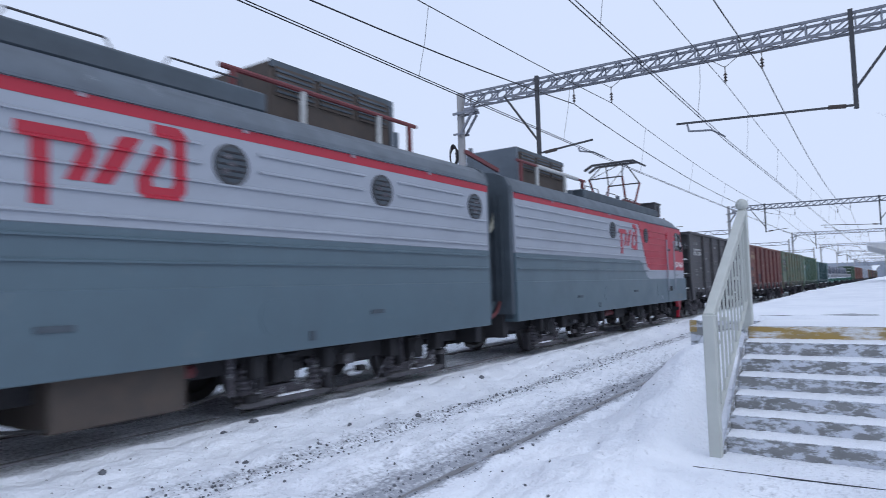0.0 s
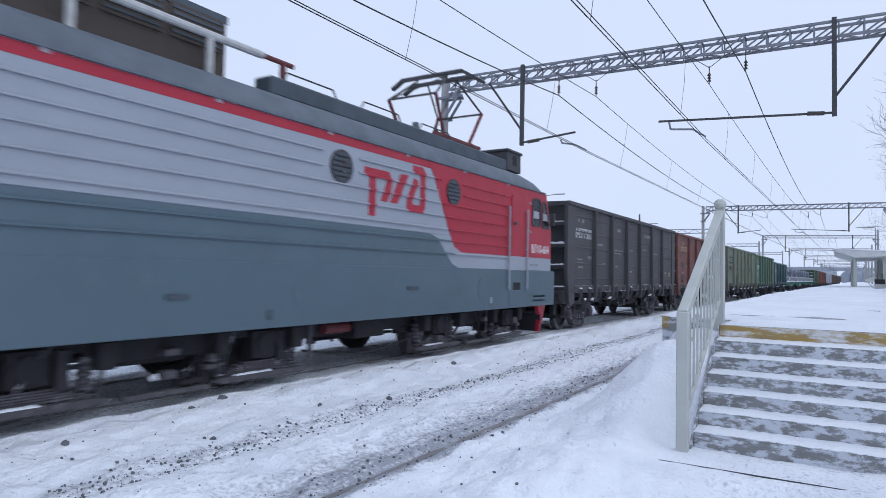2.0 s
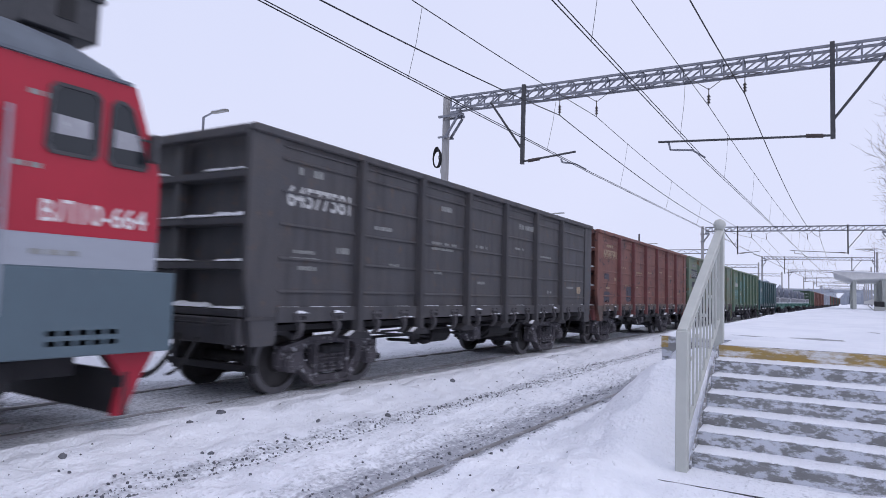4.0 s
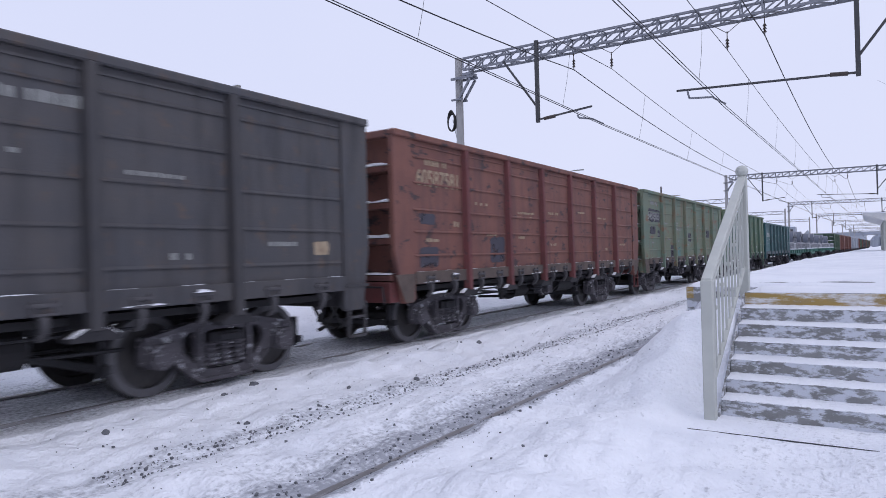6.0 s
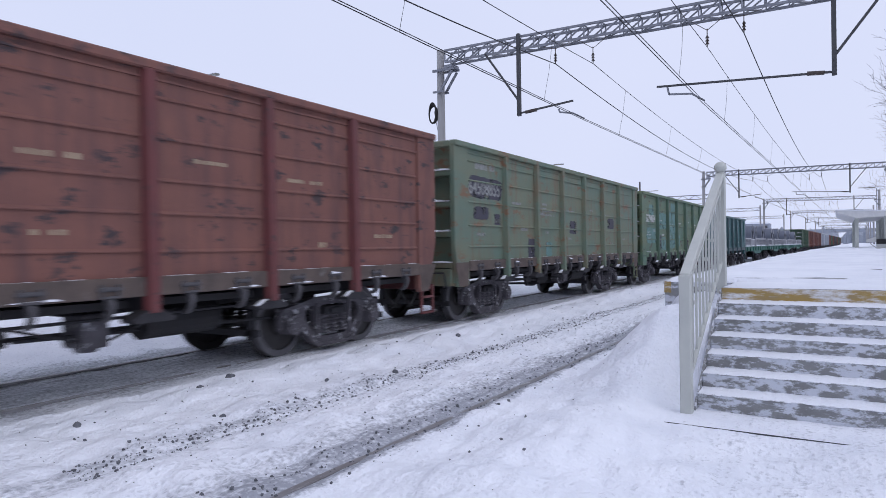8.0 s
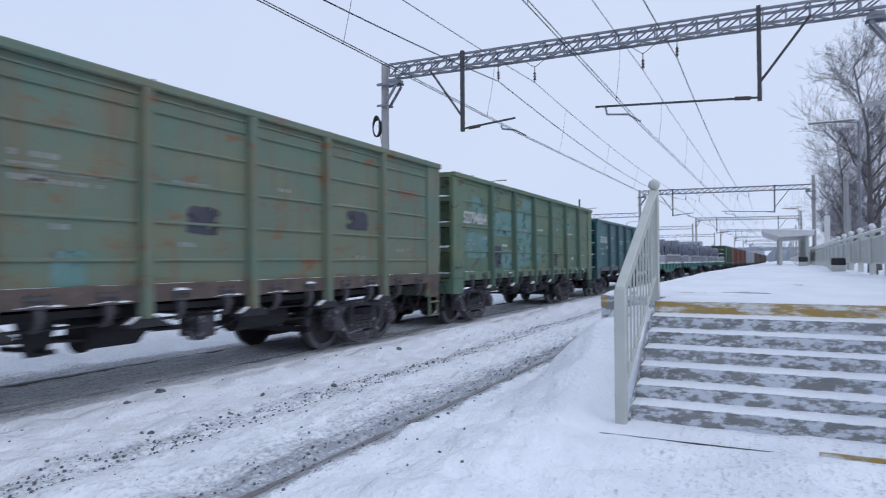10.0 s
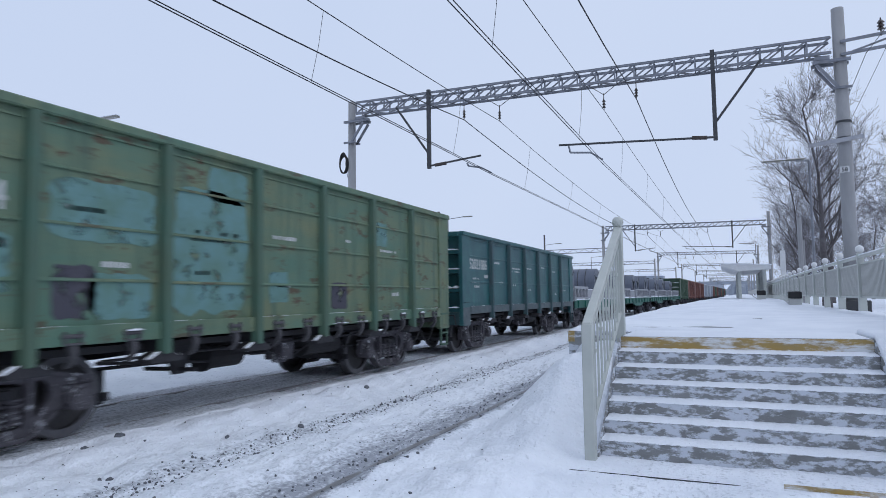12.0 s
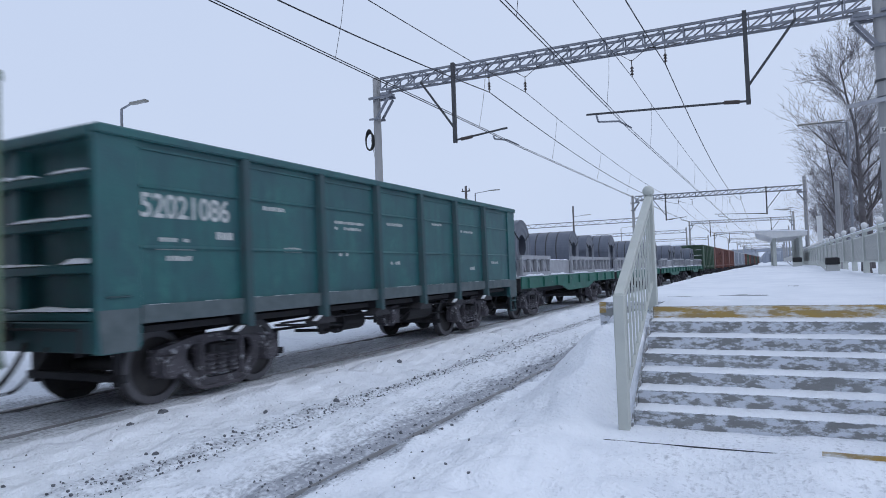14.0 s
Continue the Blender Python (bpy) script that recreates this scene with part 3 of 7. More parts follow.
def build_stairs():
    stairs = thing("stairs", "seven concrete steps with snowy treads and a yellow top riser", "stairs", kind="structure")
    for i in range(7):
        y0, z1 = STAIR_Y + i * RUN, (i + 1) * RISE
        b = bmesh.new()
        box(b, STAIR_L, STAIR_R, y0, STAIR_Y + 6 * RUN + 0.02, i * RISE - (0.1 if i == 0 else 0), z1 - 0.004)
        if i == 6:
            part("top_step", b, YELLOW_EDGE, stairs, "worn yellow paint on the top riser", bevel=0.006)
        else:
            part("step", b, CONCRETE, stairs, bevel=0.008)
        if i < 6:
            xs = np.linspace(STAIR_L + 0.005, STAIR_R - 0.005, 60)
            ys = np.linspace(y0 - 0.004, y0 + RUN + 0.004, 10)
            X, Y = np.meshgrid(xs, ys)
            k = (Y - ys[0]) / RUN
            lip = 0.018 * np.sin(X * 9 + i * 2) * np.sin(X * 23 + i) + 0.012 * np.sin(X * 61 + i * 5)
            Z = z1 - 0.006 + 0.010 * np.clip(k * 3, 0, 1) + 0.012 * k ** 2.5 + 0.35 * np.abs(lip) * k
            Y = Y - np.where(k < 0.06, np.clip(lip, -0.006, 0.012), 0)
            nx, ny = len(xs), len(ys)
            idx = np.arange(nx * ny).reshape(ny, nx)
            quads = np.stack((idx[:-1, :-1], idx[:-1, 1:], idx[1:, 1:], idx[1:, :-1]), -1).reshape(-1, 4)
            me = bpy.data.meshes.new("tread_snow")
            me.from_pydata(np.stack((X, Y, Z), -1).reshape(-1, 3).tolist(), [], quads.tolist())
            me.shade_smooth()
            part("tread_snow", me, SNOW, stairs)
    # sloping cheek on the far side, snowed over
    b = bmesh.new()
    top = STAIR_Y + 6 * RUN
    prism(b, [(STAIR_Y - 0.35, -0.1), (STAIR_Y - 0.35, 0.10), (top, DECK - 0.03), (9.62, DECK - 0.03), (9.62, -0.1)], STAIR_R, STAIR_R + 0.22)
    part("cheek_wall", b, CONCRETE, stairs, bevel=0.01)
    b = bmesh.new()
    prism(b, [(STAIR_Y - 0.38, 0.09), (STAIR_Y - 0.38, 0.15), (top, DECK + 0.06), (9.6, DECK + 0.06), (9.6, DECK - 0.02), (top, DECK - 0.02)], STAIR_R + 0.004, STAIR_R + 0.34)
    part("cheek_snow", b, SNOW, stairs, bevel=0.02, smooth=True)
    # low cheek under the railing
    b = bmesh.new()
    prism(b, [(STAIR_Y - 0.1, -0.1), (STAIR_Y - 0.1, 0.05), (top, DECK - 0.02), (9.62, DECK - 0.02), (9.62, -0.1)], STAIR_L - 0.02, STAIR_L)
    part("cheek_wall", b, CONCRETE, stairs)
    # metal edge with old yellow paint in front of the first step
    for xa, xb, mat, text in ((-1.68, 0.15, DARK_STEEL, "dark steel edge strip in the snow"), (0.15, 2.6, YELLOW_EDGE, "rusty yellow edge strip in the snow")):
        b = bmesh.new()
        xs = np.linspace(xa, xb, 24)
        zs = np.full(24, float(np.mean(ground_height(xs, np.full_like(xs, 6.18)))) + 0.004)
        for k in range(23):
            bar(b, (xs[k], 6.18, zs[k] - 0.02), (xs[k + 1], 6.18, zs[k + 1] - 0.02), 0.009, 0.04)
        part("edge_strip", b, mat, stairs, text)


def build_stair_railing():
    rail = thing("stair_railing", "cream-painted steel stair railing with ball-topped post", "railing")
    x = -1.56
    b = bmesh.new()
    box(b, x - 0.055, x + 0.055, 6.58, 6.69, -0.05, 1.37)
    part("post", b, WHITE_RAIL, rail, bevel=0.008)
    b = bmesh.new()
    box(b, x - 0.055, x + 0.055, 8.90, 9.01, DECK - 0.1, 2.60)
    post = part("post", b, WHITE_RAIL, rail, bevel=0.008)
    b = bmesh.new()
    bmesh.ops.create_uvsphere(b, u_segments=20, v_segments=12, radius=0.078, matrix=Matrix.Translation((x, 8.955, 2.665)))
    part("ball", b, WHITE_RAIL, post, smooth=True)
    b = bmesh.new()
    bar(b, (x, 6.60, 1.36), (x, 8.93, 2.57), 0.10, 0.055)
    part("handrail", b, WHITE_RAIL, rail, bevel=0.012)
    b = bmesh.new()
    bar(b, (x, 6.66, 0.26), (x, 8.93, 1.44), 0.04, 0.04)
    part("bottom_rail", b, WHITE_RAIL, rail, bevel=0.005)
    b = bmesh.new()
    bar(b, (x, 6.66, 1.22), (x, 8.93, 2.40), 0.035, 0.03)
    part("middle_rail", b, WHITE_RAIL, rail, bevel=0.005)
    n = 11
    for i in range(n):
        y = 6.78 + i * (8.86 - 6.78) / (n - 1)
        z = 0.26 + (y - 6.66) * 0.52
        b = bmesh.new()
        box(b, x - 0.011, x + 0.011, y - 0.011, y + 0.011, z, z + 1.0)
        baluster = part("baluster", b, WHITE_RAIL, rail)
        if i % 2:
            b = bmesh.new()
            box(b, x - 0.02, x + 0.02, y - 0.03, y + 0.03, z + 0.62, z + 0.66)
            part("collar", b, WHITE_RAIL, baluster)


def build_fence():
    fx = 2.85
    first = None
    ys = [6.1 + 3.15 * k for k in range(0, 62)]
    for k, y in enumerate(ys):
        pitch = 3.15
        if first is None:
            f = first = thing("platform_fence", "white fence panel of upright slats between ball-topped posts", "fence", pose(fx, y, DECK), "fence along the platform")
            b = bmesh.new()
            box(b, -0.07, 0.07, -0.07, 0.07, -0.25, 1.50)
            box(b, -0.085, 0.085, -0.085, 0.085, -0.25, 0.40)
            post = part("post", b, WHITE_RAIL, f, bevel=0.006)
            b = bmesh.new()
            bmesh.ops.create_uvsphere(b, u_segments=16, v_segments=10, radius=0.10, matrix=Matrix.Translation((0, 0, 1.59)))
            part("ball", b, SIGN_WHITE, post, smooth=True)
            b = bmesh.new()
            box(b, -0.05, 0.03, 0.07, pitch - 0.07, 1.36, 1.43)
            part("top_rail", b, WHITE_RAIL, f, bevel=0.006)
            b = bmesh.new()
            box(b, -0.02, 0.02, 0.07, pitch - 0.07, 1.21, 1.25)
            part("middle_rail", b, WHITE_RAIL, f)
            b = bmesh.new()
            box(b, -0.02, 0.02, 0.07, pitch - 0.07, 0.38, 0.43)
            part("bottom_rail", b, WHITE_RAIL, f)
            b = bmesh.new()
            box(b, -0.06, 0.04, 0.09, pitch - 0.09, 1.43, 1.455)
            part("rail_snow", b, SNOW, f, bevel=0.01)
            b = bmesh.new()
            box(b, -0.022, 0.022, -0.011, 0.011, 0, 0.80)
            slat = finish(b, 0.003)
            n = 24
            for i in range(n):
                part("slat", slat, WHITE_SHEET, f, at=Matrix.Translation((0, 0.14 + i * (pitch - 0.28) / (n - 1), 0.42)) @ pose(0, 0, 0, 0, 0, 90))
            b = bmesh.new()
            box(b, 0.024, 0.030, 0.07, pitch - 0.07, 0.43, 1.21)
            part("backing_sheet", b, WHITE_SHEET, f)
        elif k < 26:
            copy_thing(first, pose(fx + float(bend(y)), y, DECK, 0, 0, -math.degrees(float(bend(y + 3.15) - bend(y)) / 3.15)))
        else:
            break
    b = bmesh.new()
    box(b, fx - 0.04, fx + 0.04, ys[26], 330, DECK + 0.4, DECK + 1.4)
    tagged(part("platform_fence", bent(finish(b)), WHITE_SHEET), "white fence running on far along the platform", "fence", "fence along the platform")


build_platform()
build_stairs()
build_stair_railing()
build_fence()


# ---- overhead line ----
def build_gantry(y, x0, x1, tilt, detailed, name_label):
    """Two masts, a lattice beam and its hangers with cantilever arms."""
    g = thing("catenary_gantry", name_label, "catenary gantry", pose(float(bend(y)), y, 0), "overhead line gantries")
    left_top, right_top = 9.68, 10.3
    for x, top, r in ((x0, left_top, 0.16), (x1, right_top, 0.185)):
        b = bmesh.new()
        rod(b, (x, 0, -0.6), (x, 0, top), r * 1.12, 18, r * 0.92)
        mast = part("mast", b, MAST_CONCRETE, g, "round grey concrete mast")
        for p in mast.data.polygons:
            p.use_smooth = len(p.vertices) == 4
        s = 1 if x == x0 else -1
        zc = 8.72 if x == x0 else 8.55
        for dy in (-0.2, 0.2):
            for p, q, w in (((x - s * 0.25, dy, zc + 0.1), (x + s * 0.75, dy, zc + 0.1), 0.09), ((x + s * 0.1, dy, zc - 0.75), (x + s * 0.65, dy, zc + 0.02), 0.08), ((x - s * 0.25, dy, zc - 0.75), (x + s * 0.25, dy, zc - 0.75), 0.07)):
                b = bmesh.new()
                bar(b, p, q, w)
                part("bracket", b, GALV, mast)
        b = bmesh.new()
        box(b, min(x + s * .3, x + s * .7), max(x + s * .3, x + s * .7), -0.26, 0.26, zc + 0.15, zc + 0.26)
        part("bearing_plate", b, GALV, mast)
    # lattice beam: four chords and their diagonals
    a, e = x0 + 0.35, x1 - 0.25
    def zz(x):
        return 9.33 - tilt * (x - a) / (e - a)
    chords = [(dy, dz) for dy in (-0.24, 0.24) for dz in (-0.23, 0.23)]
    for dy, dz in chords:
        b = bmesh.new()
        bar(b, (a, dy, zz(a) + dz), (e, dy, zz(e) + dz), 0.075)
        part("chord", b, GALV, g)
    n = int((e - a) / 0.62)
    for face in range(3):
        b = bmesh.new()
        for i in range(n):
            xa, xb = a + (e - a) * i / n, a + (e - a) * (i + 1) / n
            if face < 2:
                dy = -0.24 if face == 0 else 0.24
                bar(b, (xa, dy, zz(xa) - 0.23), (xa, dy, zz(xa) + 0.23), 0.045)
                bar(b, (xa, dy, zz(xa) - 0.23), (xb, dy, zz(xb) + 0.23), 0.045)
            else:
                bar(b, (xa, -0.24 if i % 2 else 0.24, zz(xa) - 0.23), (xb, 0.24 if i % 2 else -0.24, zz(xb) - 0.23), 0.04)
                bar(b, (xa, -0.24, zz(xa) + 0.23), (xa, 0.24, zz(xa) + 0.23), 0.04)
        part("lattice", b, GALV, g)["kind"] = "stuff"
    # hangers
    for hx, s, reach in ((-10.4, 1, 2.1), (-0.34, -1, 5.05)):
        b = bmesh.new()
        bar(b, (hx, -0.3, 6.55), (hx, -0.3, zz(hx) + 0.32), 0.13)
        hanger = part("hanger", b, DARK_STEEL, g)
        b = bmesh.new()
        bar(b, (hx - s * 1.4, -0.3, zz(hx) - 0.2), (hx, -0.3, 7.1), 0.07)
        part("strut", b, DARK_STEEL, hanger)
        b = bmesh.new()
        tip = hx + s * reach
        bar(b, (hx, -0.3, 6.65), (tip, -0.3, 6.85 if s > 0 else 6.92), 0.06)
        part("arm", b, DARK_STEEL, hanger)
        b = bmesh.new()
        rod(b, (hx + s * 0.25, -0.3, 6.66), (hx + s * 0.7, -0.3, 6.70), 0.065, 10)
        part("insulator", b, CERAMIC, hanger)
        b = bmesh.new()
        if s > 0:
            pts = [(-8.85, -0.3, 6.62), (-8.8, -0.3, 6.50), (-8.3, -0.3, 6.40), (-7.9, -0.3, 6.17)]
        else:
            pts = [(-5.05, -0.3, 6.86), (-5.0, -0.3, 6.62), (-4.3, -0.3, 6.55), (-3.9, -0.3, 6.27)]
        for p, q in zip(pts, pts[1:]):
            bar(b, p, q, 0.055)
        part("steady_arm", b, GALV, hanger)
    # suspended insulators with their V wires
    for ix, zb, dark in ((-7.65, 8.13, False), (-9.06, 8.35, True), (-3.85, 8.05, False), (-2.76, 8.30, False)):
        b = bmesh.new()
        for q in (-0.5, 0.55):
            rod(b, (ix, 0, zb + 0.55), (ix + q, 0, zz(ix) - 0.23), 0.012, 5)
        for k in range(3):
            rod(b, (ix, 0, zb + 0.10 + k * 0.10), (ix, 0, zb + 0.18 + k * 0.10), 0.065, 10, 0.02)
        rod(b, (ix, 0, zb), (ix, 0, zb + 0.6), 0.016, 6)
        part("insulator", b, CERAMIC, g)
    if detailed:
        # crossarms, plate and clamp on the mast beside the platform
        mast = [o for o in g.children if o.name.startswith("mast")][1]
        for z, xa, xb in ((9.25, x1, x1 + 2.6), (8.85, x1, x1 + 2.6)):
            b = bmesh.new()
            bar(b, (xa, -0.2, z - 0.05), (xb, -0.2, z + 0.12), 0.08)
            part("crossarm", b, GALV, mast)
        b = bmesh.new()
        bar(b, (x1 + 0.3, -0.2, 8.85), (x1 + 1.9, -0.2, 9.3), 0.05)
        part("brace", b, GALV, mast)
        b = bmesh.new()
        bar(b, (x1 - 1.0, -0.25, 6.1), (x1 + 0.45, -0.25, 6.25), 0.09, 0.12)
        part("crossarm", b, RACK_GREY, mast)
        for z in (6.75, 6.25):
            b = bmesh.new()
            rod(b, (x1, 0, z), (x1, 0, z + 0.06), 0.22, 18)
            part("clamp", b, DARK_STEEL, mast)
        for dx in (1.05, 1.4):
            b = bmesh.new()
            for k in range(3):
                rod(b, (x1 + dx, -0.2, 9.40 + k * 0.1), (x1 + dx, -0.2, 9.48 + k * 0.1), 0.10, 10, 0.04)
            rod(b, (x1 + dx, -0.2, 9.2), (x1 + dx, -0.2, 9.75), 0.02, 6)
            part("insulator", b, CERAMIC, mast)
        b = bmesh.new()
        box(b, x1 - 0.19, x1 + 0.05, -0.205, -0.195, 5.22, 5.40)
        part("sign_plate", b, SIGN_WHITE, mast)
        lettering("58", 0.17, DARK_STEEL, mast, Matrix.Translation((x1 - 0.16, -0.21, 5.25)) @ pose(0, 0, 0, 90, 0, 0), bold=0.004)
        # coiled cable on the far mast
        mast = [o for o in g.children if o.name.startswith("mast")][0]
        b = bmesh.new()
        for k in range(4):
            c = Vector((x0 - 0.30, -0.2, 7.15 - 0.02 * k))
            pts = [c + Vector((0.16 * math.cos(q) * (1 + .1 * k), 0.03 * k, 0.42 * math.sin(q) * (1 - .06 * k))) for q in np.linspace(0, 6.283, 17)]
            for p, q in zip(pts, pts[1:]):
                rod(b, p, q, 0.03, 5)
        part("cable_coil", b, RUBBER, mast)
    return g


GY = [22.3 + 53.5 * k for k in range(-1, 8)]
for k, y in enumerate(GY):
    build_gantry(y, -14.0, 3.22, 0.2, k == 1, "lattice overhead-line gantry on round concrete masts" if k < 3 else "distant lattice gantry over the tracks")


def span_wires(y0, y1, part_of_view, d0, d1):
    """Contact wires, messenger wires, droppers and feeders from one gantry to the next."""
    for xc, xm, zc, zm, sag in ((-7.95, -7.65, 6.14, 8.13, 0.75), (-3.98, -3.85, 6.22, 8.05, 0.42)):
        wire_run("contact_wire", [(xc + d0, y0, zc), (xc + d1, y1, zc)], 0.011, "taut copper contact wire over the track")
        wire_run("contact_wire", [(xc + 0.07 + d0, y0, zc + 0.01), (xc + 0.07 + d1, y1, zc + 0.01)], 0.010, "taut copper contact wire over the track")
        pts = sagging((xm + d0, y0, zm), (xm + d1, y1, zm), sag, 24)
        wire_run("messenger_wire", pts, 0.011, "sagging messenger wire with droppers")
        if part_of_view:
            n = 7
            for i in range(n):
                k = (i + 0.5) / n
                p = Vector((xm + d0 + (d1 - d0) * k, y0 + (y1 - y0) * k, zm - sag * 4 * k * (1 - k)))
                wire_run("dropper", [p, (p.x + (xc - xm) / 2 + 0.03, p.y, (p.z + zc) / 2), (p.x + xc - xm, p.y, zc)], 0.005, "thin dropper wire between the cables")
    for x, z, sag, r in ((-9.06, 8.35, 1.25 if y0 < 0 else 0.9, 0.017), (-2.76, 8.30, 1.05, 0.017)):
        wire_run("feeder_cable", sagging((x + d0, y0, z), (x + d1, y1, z), sag, 24), r, "thick black feeder cable along the line")
    wire_run("earth_wire", sagging((3.9 + d0, y0, 8.8), (3.9 + d1, y1, 8.8), 1.1, 20), 0.010, "black cable carried on the mast crossarms")
    wire_run("earth_wire", sagging((4.6 + d0, y0, 9.3), (4.6 + d1, y1, 9.3), 1.1, 20), 0.008, "black cable carried on the mast crossarms")


for k in range(len(GY) - 1):
    span_wires(GY[k], GY[k + 1], k < 3, float(bend(GY[k])), float(bend(GY[k + 1])))
wire_run("guy_cable", sagging((-14.2, 22.1, 7.2), (-24, 40, 6.2), 0.5, 10), 0.012, "black cable slung from the mast")


# ---- rolling stock ----
SPEED = 5.68                       # metres a second, towards the camera's back


def ring(bm, c, r, w, sides=28, hub=0.0):
    """A wheel disc across x: tread, flange, dished web and hub."""
    prof = [(0.0, 0.05), (0.09, 0.05), (0.09, r * 0.32), (0.045, r * 0.36), (0.03, r * 0.78), (w * 0.5, r * 0.80), (w * 0.5, r), (-w * 0.35, r * 1.01), (-w * 0.42, r * 1.06), (-w * 0.5, r * 1.06), (-w * 0.5, r * 0.80), (-0.02, r * 0.76), (-0.03, r * 0.36), (-0.08, r * 0.32), (-0.08, 0.05)]
    sgn = 1 if c[0] > 0 else -1
    rings = []
    for i in range(sides):
        a = 2 * math.pi * i / sides
        rings.append([bm.verts.new((c[0] + sgn * px, c[1] + pr * math.cos(a), c[2] + pr * math.sin(a))) for px, pr in prof])
    for i in range(sides):
        p, q = rings[i], rings[(i + 1) % sides]
        for j in range(len(prof) - 1):
            f = bm.faces.new((p[j], p[j + 1], q[j + 1], q[j]))
            f.material_index = 1 if j in (5, 6) else 0


def wheelset_mesh(r):
    b = bmesh.new()
    for x in (-0.79, 0.79):
        ring(b, (x, 0, 0), r, 0.13)
    rod(b, (-1.05, 0, 0), (1.05, 0, 0), 0.085, 14)
    for x in (-1.06, 1.06):
        for k in range(3):       # end-cap bolts let the turning show
            a = k * 2.094
            rod(b, (x - 0.02, 0.05 * math.cos(a), 0.05 * math.sin(a)), (x + 0.02, 0.05 * math.cos(a), 0.05 * math.sin(a)), 0.016, 6)
    me = finish(b)
    me.materials.append(WHEEL)
    me.materials.append(TREAD)
    return me


WAGON_WHEEL, LOCO_WHEEL = wheelset_mesh(0.4785), wheelset_mesh(0.60)
TURNING, RUNNING = [], []         # (wheelset, place, radius) and (vehicle, place at the start)


def spring(bm, x, y, z0, z1, r):
    """A coil spring as one turned shape with a groove between the turns."""
    turns, sides = 5, 12
    prof = []
    for k in range(turns):
        za, d = z0 + (z1 - z0) * k / turns, (z1 - z0) / turns
        prof += [(r * 0.72, za), (r, za + d * 0.22), (r, za + d * 0.6), (r * 0.72, za + d * 0.82)]
    prof.append((r * 0.72, z1))
    rings = [[bm.verts.new((x + p * math.cos(6.2832 * i / sides), y + p * math.sin(6.2832 * i / sides), z)) for i in range(sides)] for p, z in prof]
    for p, q in zip(rings, rings[1:]):
        for i in range(sides):
            bm.faces.new((p[i], p[(i + 1) % sides], q[(i + 1) % sides], q[i]))


def side_frame_mesh(x0):
    """Cast side frame: arched top, three windows, jaws over the axle boxes."""
    half = [(0.0, 0.85), (0.50, 0.83), (0.80, 0.76), (1.06, 0.72), (1.15, 0.64), (1.15, 0.40), (1.09, 0.40), (1.07, 0.60), (0.78, 0.60), (0.76, 0.40), (0.66, 0.33), (0.44, 0.13), (0.34, 0.09), (0.0, 0.09)]
    outline = half + [(-y, z) for y, z in half[-2:0:-1]]
    window = [(0.64, 0.52), (0.60, 0.69), (0.45, 0.73), (0.42, 0.70), (0.42, 0.34), (0.45, 0.32)]
    centre = [(-0.32, 0.27), (-0.32, 0.68), (-0.26, 0.72), (0.26, 0.72), (0.32, 0.68), (0.32, 0.27), (0.26, 0.23), (-0.26, 0.23)]
    b = bmesh.new()
    slab(b, rounded(outline, 1), [rounded(window, 1), rounded([(-y, z) for y, z in window[::-1]], 1), rounded(centre, 1)], x0, x0 + 0.10)
    x1 = x0 + 0.05
    for pts in ([(0.66, 0.36), (0.44, 0.155), (0.34, 0.115), (-0.34, 0.115), (-0.44, 0.155), (-0.66, 0.36)], [(-1.10, 0.69), (-0.80, 0.745), (-0.50, 0.81), (0.50, 0.81), (0.80, 0.745), (1.10, 0.69)]):
        for p, q in zip(pts, pts[1:]):       # flanges along the chords
            bar(b, (x1, *p), (x1, *q), 0.17, 0.05)
    for y in (-0.37, 0.37):
        box(b, x1 - 0.085, x1 + 0.085, y - 0.03, y + 0.03, 0.22, 0.76)
    return finish(b)


def bogie_details():
    b = bmesh.new()                 # axle box cover
    box(b, -0.11, 0.09, -0.16, 0.16, -0.05, 0.15)
    rod(b, (-0.13, 0, 0), (0.13, 0, 0), 0.15, 16)
    rod(b, (-0.15, 0, 0), (0.15, 0, 0), 0.105, 16)
    for k in range(6):
        q = k * 1.047
        for e in (-1, 1):
            rod(b, (e * 0.12, 0.125 * math.cos(q), 0.125 * math.sin(q)), (e * 0.145, 0.125 * math.cos(q), 0.125 * math.sin(q)), 0.014, 6)
    cover = finish(b)
    b = bmesh.new()                 # one spring of the nest
    spring(b, 0, 0, 0.28, 0.58, 0.09)
    nest = finish(b)
    b = bmesh.new()
    box(b, -1.14, 1.14, -0.24, 0.24, 0.56, 0.69)
    box(b, -1.18, 1.18, -0.15, 0.15, 0.585, 0.665)
    box(b, -0.5, 0.5, -0.22, 0.22, 0.72, 0.86)
    bolster = finish(b, 0.01)
    b = bmesh.new()                 # brake beam with its two shoes
    box(b, -0.95, 0.95, -0.04, 0.04, 0.35, 0.45)
    for s in (-1, 1):
        box(b, s * 0.80 - 0.05, s * 0.80 + 0.05, -0.04, 0.04, 0.30, 0.72)
    return cover, nest, bolster, finish(b, 0.01)


SIDE_FRAMES = [side_frame_mesh(-1.12), side_frame_mesh(0.98)]
AXLE_BOX, SPRING_NEST, BOLSTER, BRAKE_BEAM = bogie_details()


